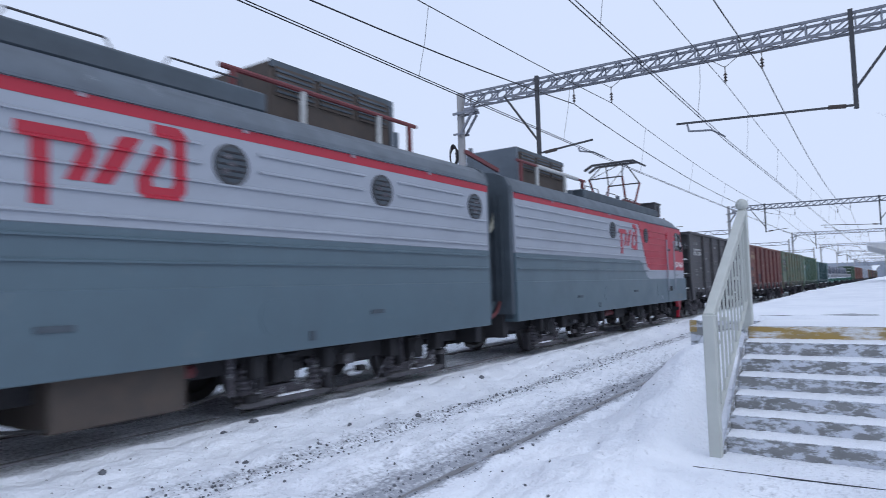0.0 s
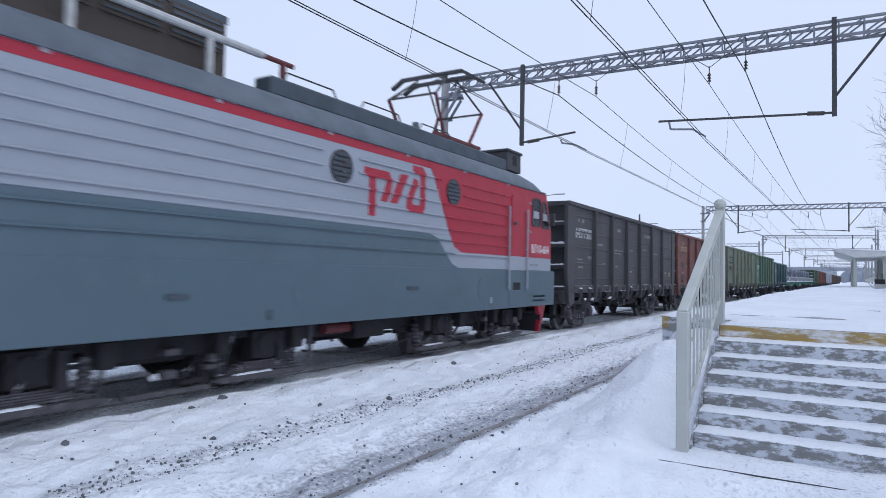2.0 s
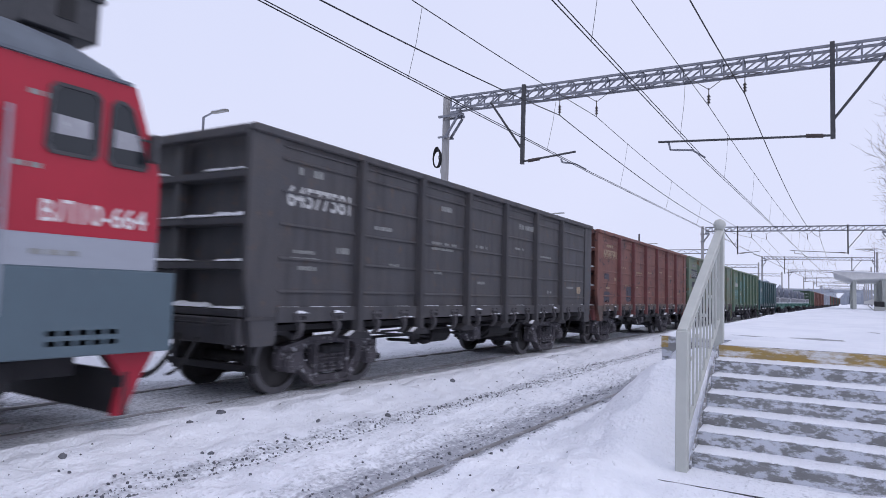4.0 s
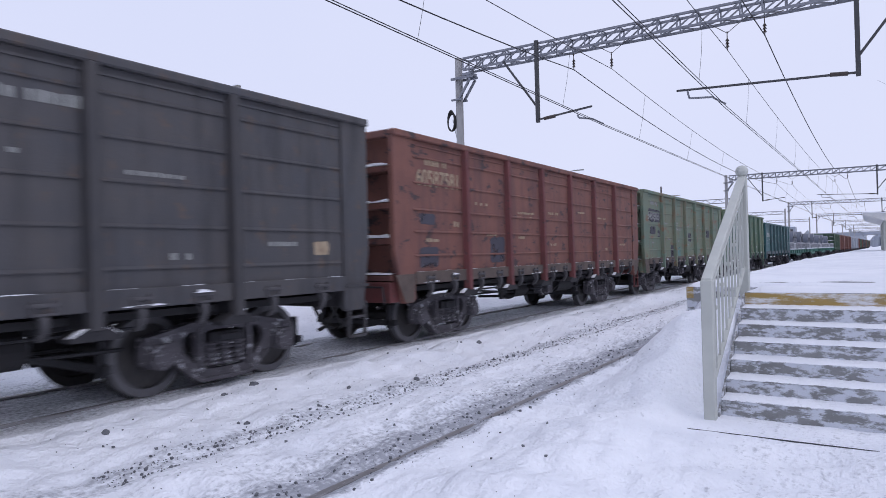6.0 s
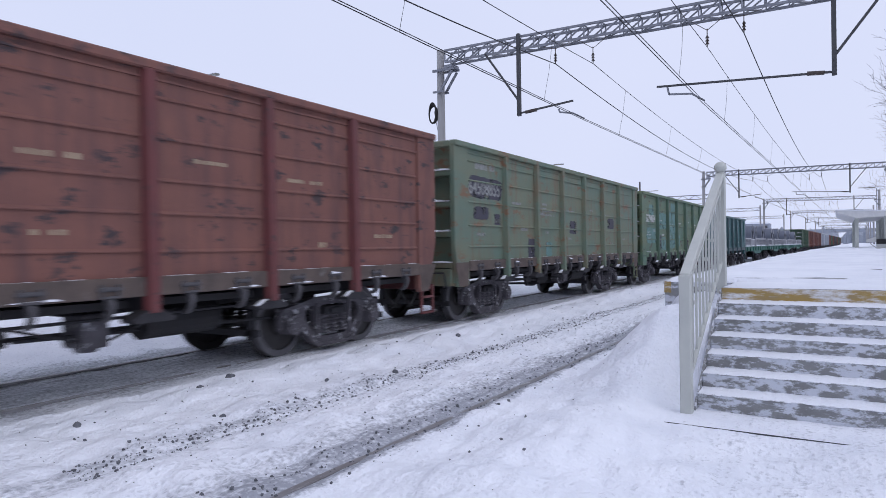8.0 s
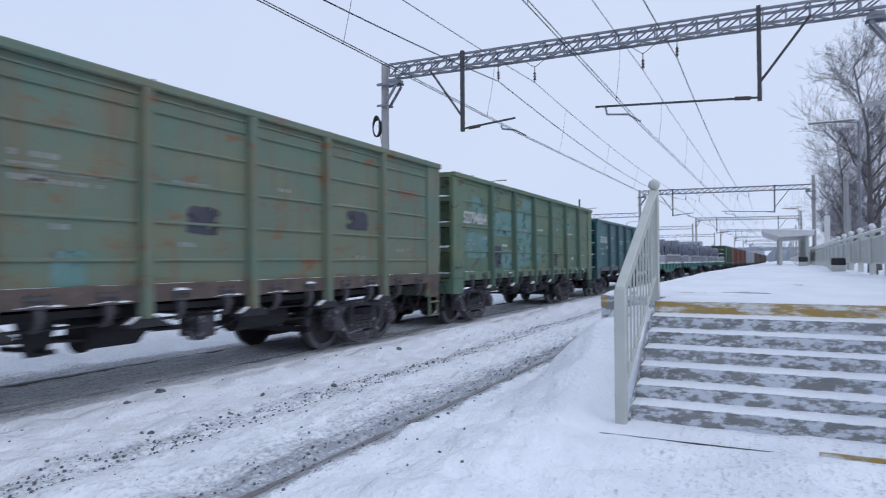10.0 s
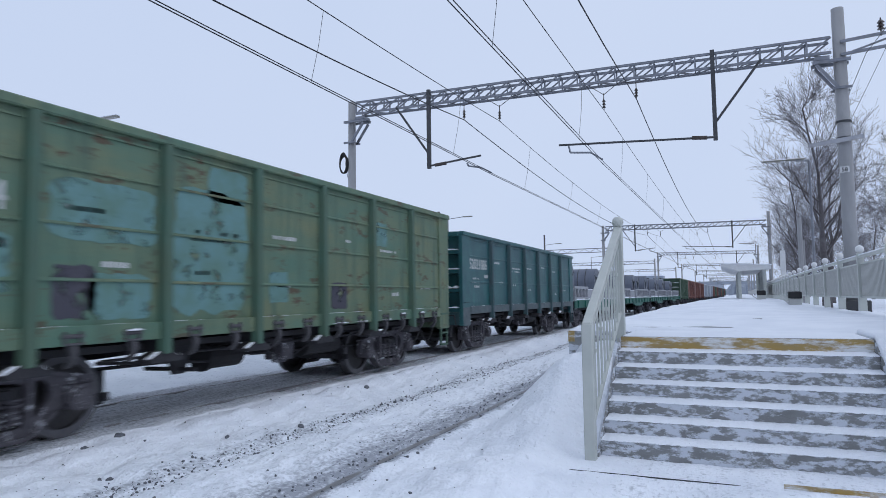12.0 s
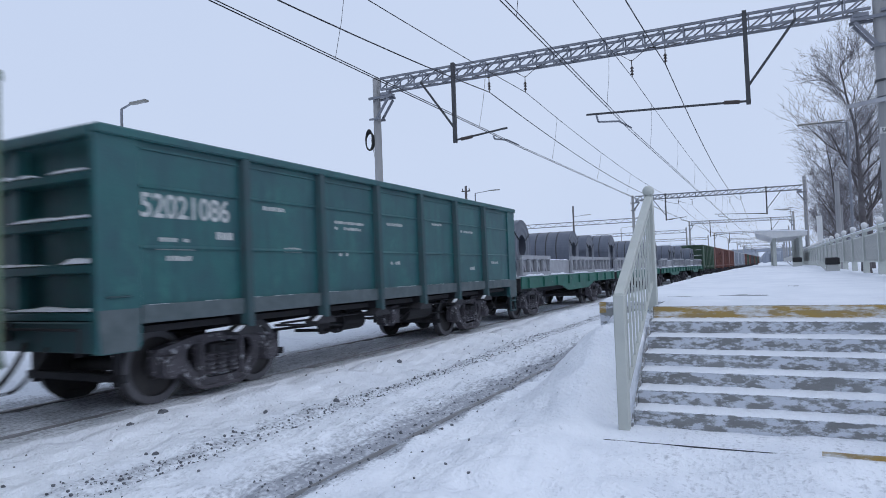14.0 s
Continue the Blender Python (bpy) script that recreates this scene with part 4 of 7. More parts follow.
def wagon_bogie(parent, y, turning=True):
    b = part("bogie", BOLSTER, GEAR, parent, "dark cast steel bogie under the wagon", at=Matrix.Translation((0, y, 0)))
    for s, mesh in zip((-1, 1), SIDE_FRAMES):
        part("side_frame", mesh, FROSTED_GEAR, b)
        for yy in (-0.21, 0, 0.21):
            part("coil_spring", SPRING_NEST, FROSTED_GEAR, b, at=Matrix.Translation((s * 1.06, yy, 0)))
        for yy in (-0.925, 0.925):
            part("axle_box", AXLE_BOX, FROSTED_GEAR, b, at=Matrix.Translation((s * 1.05, yy, 0.4785)))
    for yy in (-1.44, -0.41, 0.41, 1.44):
        part("brake_beam", BRAKE_BEAM, GEAR, b, at=Matrix.Translation((0, yy, 0)))
    for yy in (-0.925, 0.925):
        w = part("wheelset", WAGON_WHEEL, WHEEL, b, at=Matrix.Translation((0, yy, 0.4785)))
        if turning:
            TURNING.append((w, (0, yy, 0.4785), 0.4785))


def coupler(parent, y, s):
    b = bmesh.new()
    bar(b, (0, y, 1.05), (0, y + s * 0.30, 1.05), 0.22, 0.22)
    box(b, -0.20, 0.22, min(y + s * .26, y + s * .46), max(y + s * .26, y + s * .46), 0.90, 1.22)
    part("coupler", b, GEAR, parent, bevel=0.02)
    wire_run("brake_hose", [(0.36, y + s * (0.5 * q), 0.92 - 0.52 * math.sin(q * 1.5708) ** 0.8) for q in np.linspace(0, 1, 9)], 0.032, "", parent, RUBBER)
    wire_run("loose_cable", [(0.75, y + s * (0.45 * q), 0.88 - 0.44 * math.sin(q * 1.5708)) for q in np.linspace(0, 1, 8)], 0.02, "", parent, RUBBER)


def gondola(u, paint, top, label, number, marks=(), patches=(), turning=True, length=13.2, letter=None, spot=(0.75, 0.0), sill_paint=None, post_paint=None,
            ridges=(0.24, 0.49, 0.74), slant=0.0, corner=0.56, locks=True, number_paint=None):
    """Open-topped freight wagon. u: its end's place along the line at the start. Heights are above the rail."""
    L, W, sill = length, 1.56, 1.22
    post_paint = post_paint or paint
    rnd = random.Random(int(u * 10))
    g = thing("gondola_wagon", label, "freight wagon", pose(TRACK, u, RAIL), "wagons of the freight train")
    RUNNING.append((g, u))
    posts = [2.25 + 1.72 * i for i in range(6)]
    bays = list(zip([corner] + [y + 0.07 for y in posts], [y - 0.07 for y in posts] + [L - corner]))
    for s in (-1, 1):
        b = bmesh.new()
        x0, x1 = (s * (W - 0.06), s * W)
        box(b, min(x0, x1), max(x0, x1), 0.3, L - 0.3, sill, top - 0.1)
        part("side_wall", b, paint, g)
        for lo, hi, d in ((0.0, corner, 1), (L, L - corner, -1)):      # broad corner panels, reaching below the sill
            b = bmesh.new()
            x0, x1 = s * (W - 0.07), s * (W + 0.035)
            foot = sill - 0.42
            prism(b, [(lo, top - 0.1), (lo, sill + 0.45 if slant else foot + 0.03), (lo + d * (slant + 0.03), foot), (hi - d * 0.05, foot), (hi, foot + 0.06), (hi, top - 0.1)], min(x0, x1), max(x0, x1))
            panel = part("corner_panel", b, paint, g, bevel=0.008)
            if s > 0 and sill_paint:
                b = bmesh.new()
                prism(b, [(lo + d * 0.01, sill + 0.06), (lo + d * (slant + 0.05), foot + 0.01), (hi - d * 0.06, foot + 0.01), (hi - d * 0.01, sill + 0.06)], W + 0.034, W + 0.041)
                part("corner_gusset", b, sill_paint, panel)
            elif s > 0:
                b = bmesh.new()
                box(b, W + 0.035, W + 0.05, lo + d * 0.03 if d > 0 else hi + 0.03, hi - 0.03 if d > 0 else lo - 0.03, sill - 0.08, sill - 0.035)
                part("edge_strip", b, post_paint, panel)
        if s < 0:
            continue
        # pressed ridges of the sheeting, bay by bay
        for ya, yb in bays:
            for q in ridges:
                z = sill + (top - sill) * q + rnd.uniform(-0.006, 0.006)
                b = bmesh.new()
                prism(b, [(W - 0.002, z - 0.010), (W + 0.022, z - 0.016), (W + 0.026, z - 0.004), (W - 0.002, z + 0.03)], ya + 0.03, yb - 0.03, "y")
                part("sheet_ridge", b, paint, g)
            b = bmesh.new()
            box(b, W - 0.002, W + 0.022, ya + 0.03, yb - 0.03, top - 0.20, top - 0.175)
            part("sheet_ridge", b, paint, g)
    for i, y in enumerate(posts):
        for s in (-1, 1):
            b = bmesh.new()
            x0 = s * W
            lo, hi = sill - 0.30, top - 0.1
            vs = []
            for z, d in ((lo, 0.125), (hi, 0.095)):
                x1 = s * (W + d)
                for px, py in ((x0, y - 0.085), (x1, y - 0.058), (x1, y + 0.058), (x0, y + 0.085)):
                    vs.append(b.verts.new((px, py, z)))
            for f in ((0, 1, 5, 4), (1, 2, 6, 5), (2, 3, 7, 6), (3, 0, 4, 7), (0, 3, 2, 1), (4, 5, 6, 7)):
                b.faces.new([vs[k] for k in f])
            post = part("side_post", b, post_paint, g, bevel=0.008)
            if s > 0 and turning:
                b = bmesh.new()               # gusset under the post, with its snow
                prism(b, [(y - 0.26, sill - 0.36), (y - 0.09, sill - 0.27), (y + 0.09, sill - 0.27), (y + 0.26, sill - 0.36), (y + 0.24, sill - 0.40), (y - 0.24, sill - 0.40)], W - 0.14, W + 0.10)
                part("gusset", b, GEAR, post)
                if rnd.random() < 0.8:
                    for q in (-1, 1):
                        b = bmesh.new()
                        snow_strip(b, (W + 0.04, y + q * 0.25, sill - 0.355), (W + 0.04, y + q * 0.09, sill - 0.275), 0.10, 0.022, rnd, 4)
                        part("gusset_snow", b, SNOW, post)
    for s in (-1, 1):
        b = bmesh.new()
        box(b, min(s * (W - 0.08), s * (W + 0.085)), max(s * (W - 0.08), s * (W + 0.085)), 0, L, top - 0.11, top)
        rail = part("top_rail", b, paint, g, bevel=0.018)
        if s > 0 and turning:
            b = bmesh.new()
            for k in range(9):
                ya = rnd.uniform(0.1, L - 2.2)
                snow_strip(b, (W - rnd.uniform(-0.02, 0.03), ya, top - 0.002), (W - rnd.uniform(-0.02, 0.03), ya + rnd.uniform(0.3, 2.0), top - 0.002), rnd.uniform(0.04, 0.09), rnd.uniform(0.008, 0.022), rnd, 10)
            part("rail_snow", b, SNOW, rail)
        b = bmesh.new()
        box(b, min(s * (W - 0.05), s * (W + 0.055)), max(s * (W - 0.05), s * (W + 0.055)), corner, L - corner, sill - 0.12, sill + 0.09)
        band = part("side_sill", b, sill_paint or paint, g, bevel=0.01)
        if s > 0 and turning:
            b = bmesh.new()                   # snow along the ledge of the sill
            for ya, yb in bays:
                d = ya + 0.04
                while d < yb - 0.3:
                    e = min(yb - 0.05, d + rnd.uniform(0.15, 0.7))
                    snow_strip(b, (W + 0.022, d, sill + 0.088), (W + 0.022, e, sill + 0.088), 0.03, rnd.uniform(0.004, 0.011), rnd, 6)
                    d = e + rnd.uniform(0.05, 0.5)
            part("sill_snow", b, SNOW, band)
    for y0, s in ((0.0, -1), (L, 1)):
        b = bmesh.new()
        ya, yb = y0 - s * 0.30, y0 - s * 0.25
        box(b, -W + 0.06, W - 0.06, min(ya, yb), max(ya, yb), sill - 0.1, top - 0.02)
        wall = part("end_wall", b, paint, g)
        b = bmesh.new()
        box(b, -W + 0.02, W - 0.075, min(y0 - s * 0.16, y0 + s * 0.012), max(y0 - s * 0.16, y0 + s * 0.012), top - 0.13, top - 0.004)
        part("end_rail", b, paint, wall, bevel=0.015)
        b = bmesh.new()
        prism(b, [(y0 - s * 0.25, sill - 0.1), (y0 - s * 0.25, top - 0.12), (y0 - s * 0.10, top - 0.12), (y0 - s * 0.10, sill - 0.1)], -0.07, 0.07)
        part("end_post", b, paint, wall)
        h = top - sill
        for q in (0.02, 0.27, 0.51, 0.76):
            z = sill + h * q
            b = bmesh.new()                   # shelf-like stiffener: sloping top, upright lip
            prism(b, [(y0 - s * 0.26, z - 0.11), (y0 - s * 0.03, z - 0.09), (y0 - s * 0.02, z - 0.005), (y0 - s * 0.26, z + 0.035)], -W + 0.05, W - 0.08)
            part("end_rib", b, paint, wall)
            b = bmesh.new()
            for k in range(3):
                xa = rnd.uniform(-W + 0.2, W - 0.9) if k else W - rnd.uniform(0.55, 1.0)
                snow_strip(b, (xa, y0 - s * 0.14, z + 0.012), (min(W - 0.09, xa + rnd.uniform(0.5, 1.2)) if k else W - 0.09, y0 - s * 0.14, z + 0.012), 0.22, rnd.uniform(0.03, 0.07), rnd, 8, "x")
            part("rib_snow", b, SNOW, wall)
        b = bmesh.new()
        box(b, -W + 0.03, W - 0.075, min(y0 - s * 0.25, y0 - s * 0.01), max(y0 - s * 0.25, y0 - s * 0.01), sill - 0.40, sill - 0.06)
        part("end_beam", b, post_paint if sill_paint else paint, g, bevel=0.012)
        b = bmesh.new()
        rod(b, (-0.5, y0 + s * 0.05, sill - 0.14), (W - 0.2, y0 + s * 0.05, sill - 0.14), 0.016, 6)
        rod(b, (W - 0.2, y0 + s * 0.05, sill - 0.14), (W - 0.12, y0 + s * 0.10, sill - 0.42), 0.016, 6)
        part("uncoupling_rod", b, GEAR, g)
        coupler(g, y0, s)
    # floor, centre sill, cross members
    b = bmesh.new()
    box(b, -W + 0.05, W - 0.07, 0.26, L - 0.26, sill - 0.06, sill)
    part("floor", b, GEAR, g)
    b = bmesh.new()
    box(b, -0.22, 0.22, 0.05, L - 0.05, 0.86, sill - 0.08)
    under = part("centre_sill", b, GEAR, g)
    for i, y in enumerate(posts):
        b = bmesh.new()
        prism(b, [(-W + 0.04, sill - 0.07), (-W + 0.04, sill - 0.26), (-0.3, 0.80), (0.3, 0.80), (W - 0.02, sill - 0.26), (W - 0.02, sill - 0.07)], y - 0.06, y + 0.06, "y")
        part("cross_member", b, GEAR, under)
    b = bmesh.new()
    rod(b, (0.75, 5.5, 0.72), (0.75, 6.2, 0.72), 0.19, 16)
    rod(b, (0.75, 5.44, 0.72), (0.75, 5.52, 0.72), 0.22, 16)
    rod(b, (0.75, 6.2, 0.72), (0.75, 6.32, 0.72), 0.10, 12)
    part("brake_cylinder", b, HATCH, under)
    b = bmesh.new()
    rod(b, (0.9, 7.7, 0.74), (0.9, 8.75, 0.74), 0.2, 16)
    part("air_tank", b, HATCH, under)
    b = bmesh.new()
    box(b, 0.75, 1.15, 6.9, 7.2, 0.55, 0.92)
    rod(b, (0.95, 7.05, 0.50), (0.95, 7.05, 0.62), 0.13, 10)
    part("valve_box", b, FROSTED_GEAR, under, bevel=0.02)
    for a, c, r in (((0.2, 4, 0.66), (0.2, 9.6, 0.60), .025), ((1.0, 3.5, 0.82), (0.9, 5.5, 0.66), .022), ((0.95, 6.3, 0.70), (0.9, 9.8, 0.60), .022),
                    ((1.2, 3.4, 0.86), (1.2, 9.9, 0.86), .018), ((0.3, 4.85, 0.60), (1.25, 4.85, 0.62), .03), ((1.15, 6.0, 0.9), (1.05, 7.0, 0.60), .015), ((1.15, 7.2, 0.62), (1.15, 8.0, 0.9), .015)):
        b = bmesh.new()
        rod(b, a, c, r, 6)
        part("brake_rod", b, GEAR, under)
    b = bmesh.new()
    prism(b, [(4.6, 1.0), (5.1, 1.0), (4.95, 0.55), (4.75, 0.55)], 0.9, 0.96)
    part("lever_bracket", b, GEAR, under)
    # sloping floor hatches, under-sill shade painted near-black, with the hooks that hold them
    for y0, y1 in bays:
        for s in (-1, 1):
            b = bmesh.new()
            ya, yb = y0 + 0.12, y1 - 0.12
            vs = [b.verts.new(p) for p in ((s * (W - 0.10), ya, sill - 0.16), (s * (W - 0.10), yb, sill - 0.16), (s * 0.35, yb, sill - 0.07), (s * 0.35, ya, sill - 0.07),
                                           (s * (W - 0.10), ya, sill - 0.24), (s * (W - 0.10), yb, sill - 0.24), (s * 0.35, yb, sill - 0.12), (s * 0.35, ya, sill - 0.12))]
            for f in ((0, 1, 2, 3), (4, 7, 6, 5), (0, 4, 5, 1), (1, 5, 6, 2), (2, 6, 7, 3), (3, 7, 4, 0)):
                b.faces.new([vs[k] for k in f])
            part("floor_hatch", b, HATCH, g)
    if locks:
        b = bmesh.new()
        slab(b, rounded([(W - 0.02, sill - 0.09), (W + 0.09, sill - 0.10), (W + 0.115, sill - 0.20), (W + 0.06, sill - 0.33), (W - 0.04, sill - 0.37), (W - 0.05, sill - 0.33), (W + 0.02, sill - 0.28), (W + 0.05, sill - 0.19), (W - 0.02, sill - 0.15)], 1), (), -0.028, 0.028)
        bmesh.ops.rotate(b, cent=(0, 0, 0), matrix=Matrix.Rotation(radians(-90), 3, "Z"), verts=b.verts)
        hook = finish(b)
        b = bmesh.new()
        box(b, W + 0.0, W + 0.10, -0.10, 0.10, sill - 0.115, sill - 0.09)
        rod(b, (W + 0.06, -0.13, sill - 0.02), (W + 0.06, 0.13, sill - 0.02), 0.026, 8)
        for d in (-0.09, 0.09):
            box(b, W + 0.03, W + 0.085, d - 0.016, d + 0.016, sill - 0.10, sill + 0.03)
        hinge = finish(b, 0.006)
        b = bmesh.new()
        snow_strip(b, (W + 0.07, -0.11, sill + 0.004), (W + 0.07, 0.11, sill + 0.004), 0.07, 0.035, rnd, 4)
        cap = finish(b)
        b = bmesh.new()
        snow_strip(b, (W + 0.02, -0.20, sill - 0.10), (W + 0.02, 0.28, sill - 0.10), 0.10, 0.03, rnd, 6)
        drift = finish(b)
        for ya, yb in bays:
            for k in (0.26, 0.74):
                at = Matrix.Translation((0, ya + (yb - ya) * k, 0))
                h = part("hatch_hinge", hinge, SILL_GREY, g, at=at)
                part("hatch_hook", hook, SILL_GREY, h)
                if turning and rnd.random() < 0.6:
                    part("snow_cap", cap if rnd.random() < 0.5 else drift, SNOW, h)
    # shunter's step frames at the corners
    for y0, d in ((L, -1), (0.0, 1)):
        if d > 0 and slant:
            continue
        b = bmesh.new()
        ya, yb = (y0 + d * 0.10, y0 + d * 0.46)
        if d < 0:
            for y in (ya, yb):
                box(b, W - 0.01, W + 0.03, y - 0.02, y + 0.02, 0.40, sill - 0.3)
            for z in (0.40, 0.68):
                box(b, W - 0.03, W + 0.05, min(ya, yb), max(ya, yb), z, z + 0.035)
        else:
            rod(b, (W + 0.06, 0.12, sill + 0.2), (W + 0.06, 0.40, sill + 0.2), 0.012, 6)
            for y in (0.12, 0.40):
                rod(b, (W + 0.02, y, sill + 0.2), (W + 0.065, y, sill + 0.2), 0.012, 6)
        part("step_ladder" if d < 0 else "hand_grip", b, post_paint, g)
    for y in (2.27, L - 2.27):
        wagon_bogie(g, y, turning)
    side = pose(0, 0, 0, 90, 0, 90)
    if number:
        lettering(number, 0.40 if letter is None else letter, number_paint or LETTER, g, Matrix.Translation((W + 0.003, spot[0], top - 0.98 + spot[1])) @ side, "wagon_number", 0.006, 0.88)
    # small writing too faint to read: bars
    for y, z, w, h in marks:
        b = bmesh.new()
        n = max(1, int(w / 0.085))
        for i in range(n):
            if rnd.random() < 0.14:
                continue
            ya = y + i * w / n
            box(b, W + 0.002, W + 0.005, ya, ya + rnd.uniform(0.55, 0.85) * w / n, z, z + h * rnd.uniform(0.85, 1.05))
        part("stencil_marking", b, number_paint or LETTER_FAINT, g)["kind"] = "stuff"
    for y, z, w, h, mat in patches:
        b = bmesh.new()
        k = 32
        pts = []
        for i in range(k):
            a = 2 * math.pi * (i + 0.5) / k
            cx, cy = math.cos(a), math.sin(a)
            q = (abs(cx) ** 9 + abs(cy) ** 9) ** (-1 / 9) * rnd.uniform(0.88, 1.0)
            pts.append((y + w / 2 + cx * q * w / 2, z + h / 2 + cy * q * h / 2))
        prism(b, pts, W + 0.001, W + 0.005)
        part("paint_patch", b, mat, g)
    return g


NOTES = ((0.85, 2.05, .45, .05), (0.80, 1.95, .6, .05), (0.95, 1.82, .4, .06), (1.75, 2.1, .3, .1), (2.65, 2.55, .5, .06), (3.1, 1.95, .4, .07), (4.4, 2.45, .9, .05), (4.4, 2.35, .8, .05), (4.5, 1.9, .3, .06), (6.1, 2.5, .6, .06), (6.2, 1.75, .35, .06), (8.0, 2.6, .5, .05), (9.5, 2.5, .7, .05), (10.0, 1.6, .3, .08), (11.4, 1.75, .5, .06))
gondola(28.25, WAGON_GREY, 3.68, "dark grey open-topped freight wagon with pale stencilled number", "64577581", NOTES + ((0.9, 3.15, .5, .12), (4.6, 3.1, .5, .1), (8.2, 3.1, .9, .12)), ((12.2, 1.62, .30, .20, LETTER_WARM),),
        spot=(0.68, 0.0), length=13.34, slant=0.12, ridges=(0.12, 0.30, 0.49, 0.67, 0.85), post_paint=POST_GREY)
gondola(42.24, WAGON_BROWN, 3.66, "rust-brown open-topped freight wagon with peeling paint", "60587581", NOTES[2:] + ((0.95, 3.16, .8, .12),), ((0.75, 2.12, .5, .2, PATCH_DARK), (0.72, 1.36, .62, .38, PATCH_DARK), (3.2, 1.40, .65, .55, PATCH_DARK)),
        spot=(0.68, 0.12), slant=0.22, ridges=(0.15, 0.32, 0.47, 0.66, 0.84), post_paint=POST_BROWN, sill_paint=SILL_RUST, number_paint=LETTER_WARM)
gondola(56.15, WAGON_GREEN, 3.68, "pale green open-topped freight wagon with rust stains", "64508855", NOTES[2:] + ((0.9, 3.2, 1.0, .13), (4.2, 2.6, .5, .07), (4.2, 2.48, .5, .07), (4.2, 2.36, .5, .07)),
        ((0.6, 2.58, 1.55, .48, PATCH_DARK), (0.8, 2.15, .7, .28, PATCH_DARK), (1.75, 2.05, .28, .25, PATCH_DARK), (3.5, 1.28, .6, .5, PATCH_DARK), (4.6, 1.3, .4, .4, PATCH_MINT),
         (6.3, 1.9, .55, .38, PATCH_DARK), (9.7, 2.1, .7, .35, PATCH_DARK)), spot=(0.62, -0.02), slant=0.10, ridges=(0.15, 0.33, 0.52, 0.70, 0.86), sill_paint=SILL_RUST, number_paint=LETTER_FAINT)
gondola(70.05, WAGON_MINT, 3.62, "patched green open-topped freight wagon with mint repaint panels", "52794864", NOTES,
        ((0.66, 1.62, 1.45, .66, PATCH_MINT), (1.1, 2.72, .7, .45, PATCH_MINT), (2.42, 2.20, 1.45, .72, PATCH_MINT), (2.9, 1.35, .9, .55, PATCH_MINT), (4.08, 1.35, 1.45, 1.75, PATCH_MINT), (4.7, 2.9, .8, .5, PATCH_MINT), (9.3, 2.6, .5, .5, PATCH_MINT),
         (2.5, 1.36, .55, .62, PATCH_DARK), (7.7, 1.36, .55, .50, PATCH_DARK), (6.0, 1.5, .5, .5, PATCH_MINT)), spot=(0.62, -0.16), length=12.95, post_paint=POST_GREEN, number_paint=LETTER)
gondola(83.95, WAGON_TEAL, 3.32, "clean teal open-topped freight wagon with white number", "52021086", NOTES, (), spot=(0.58, 0.0), letter=0.40, ridges=(0.36, 0.70), locks=False, sill_paint=SILL_TEAL, post_paint=POST_TEAL, number_paint=LETTER)


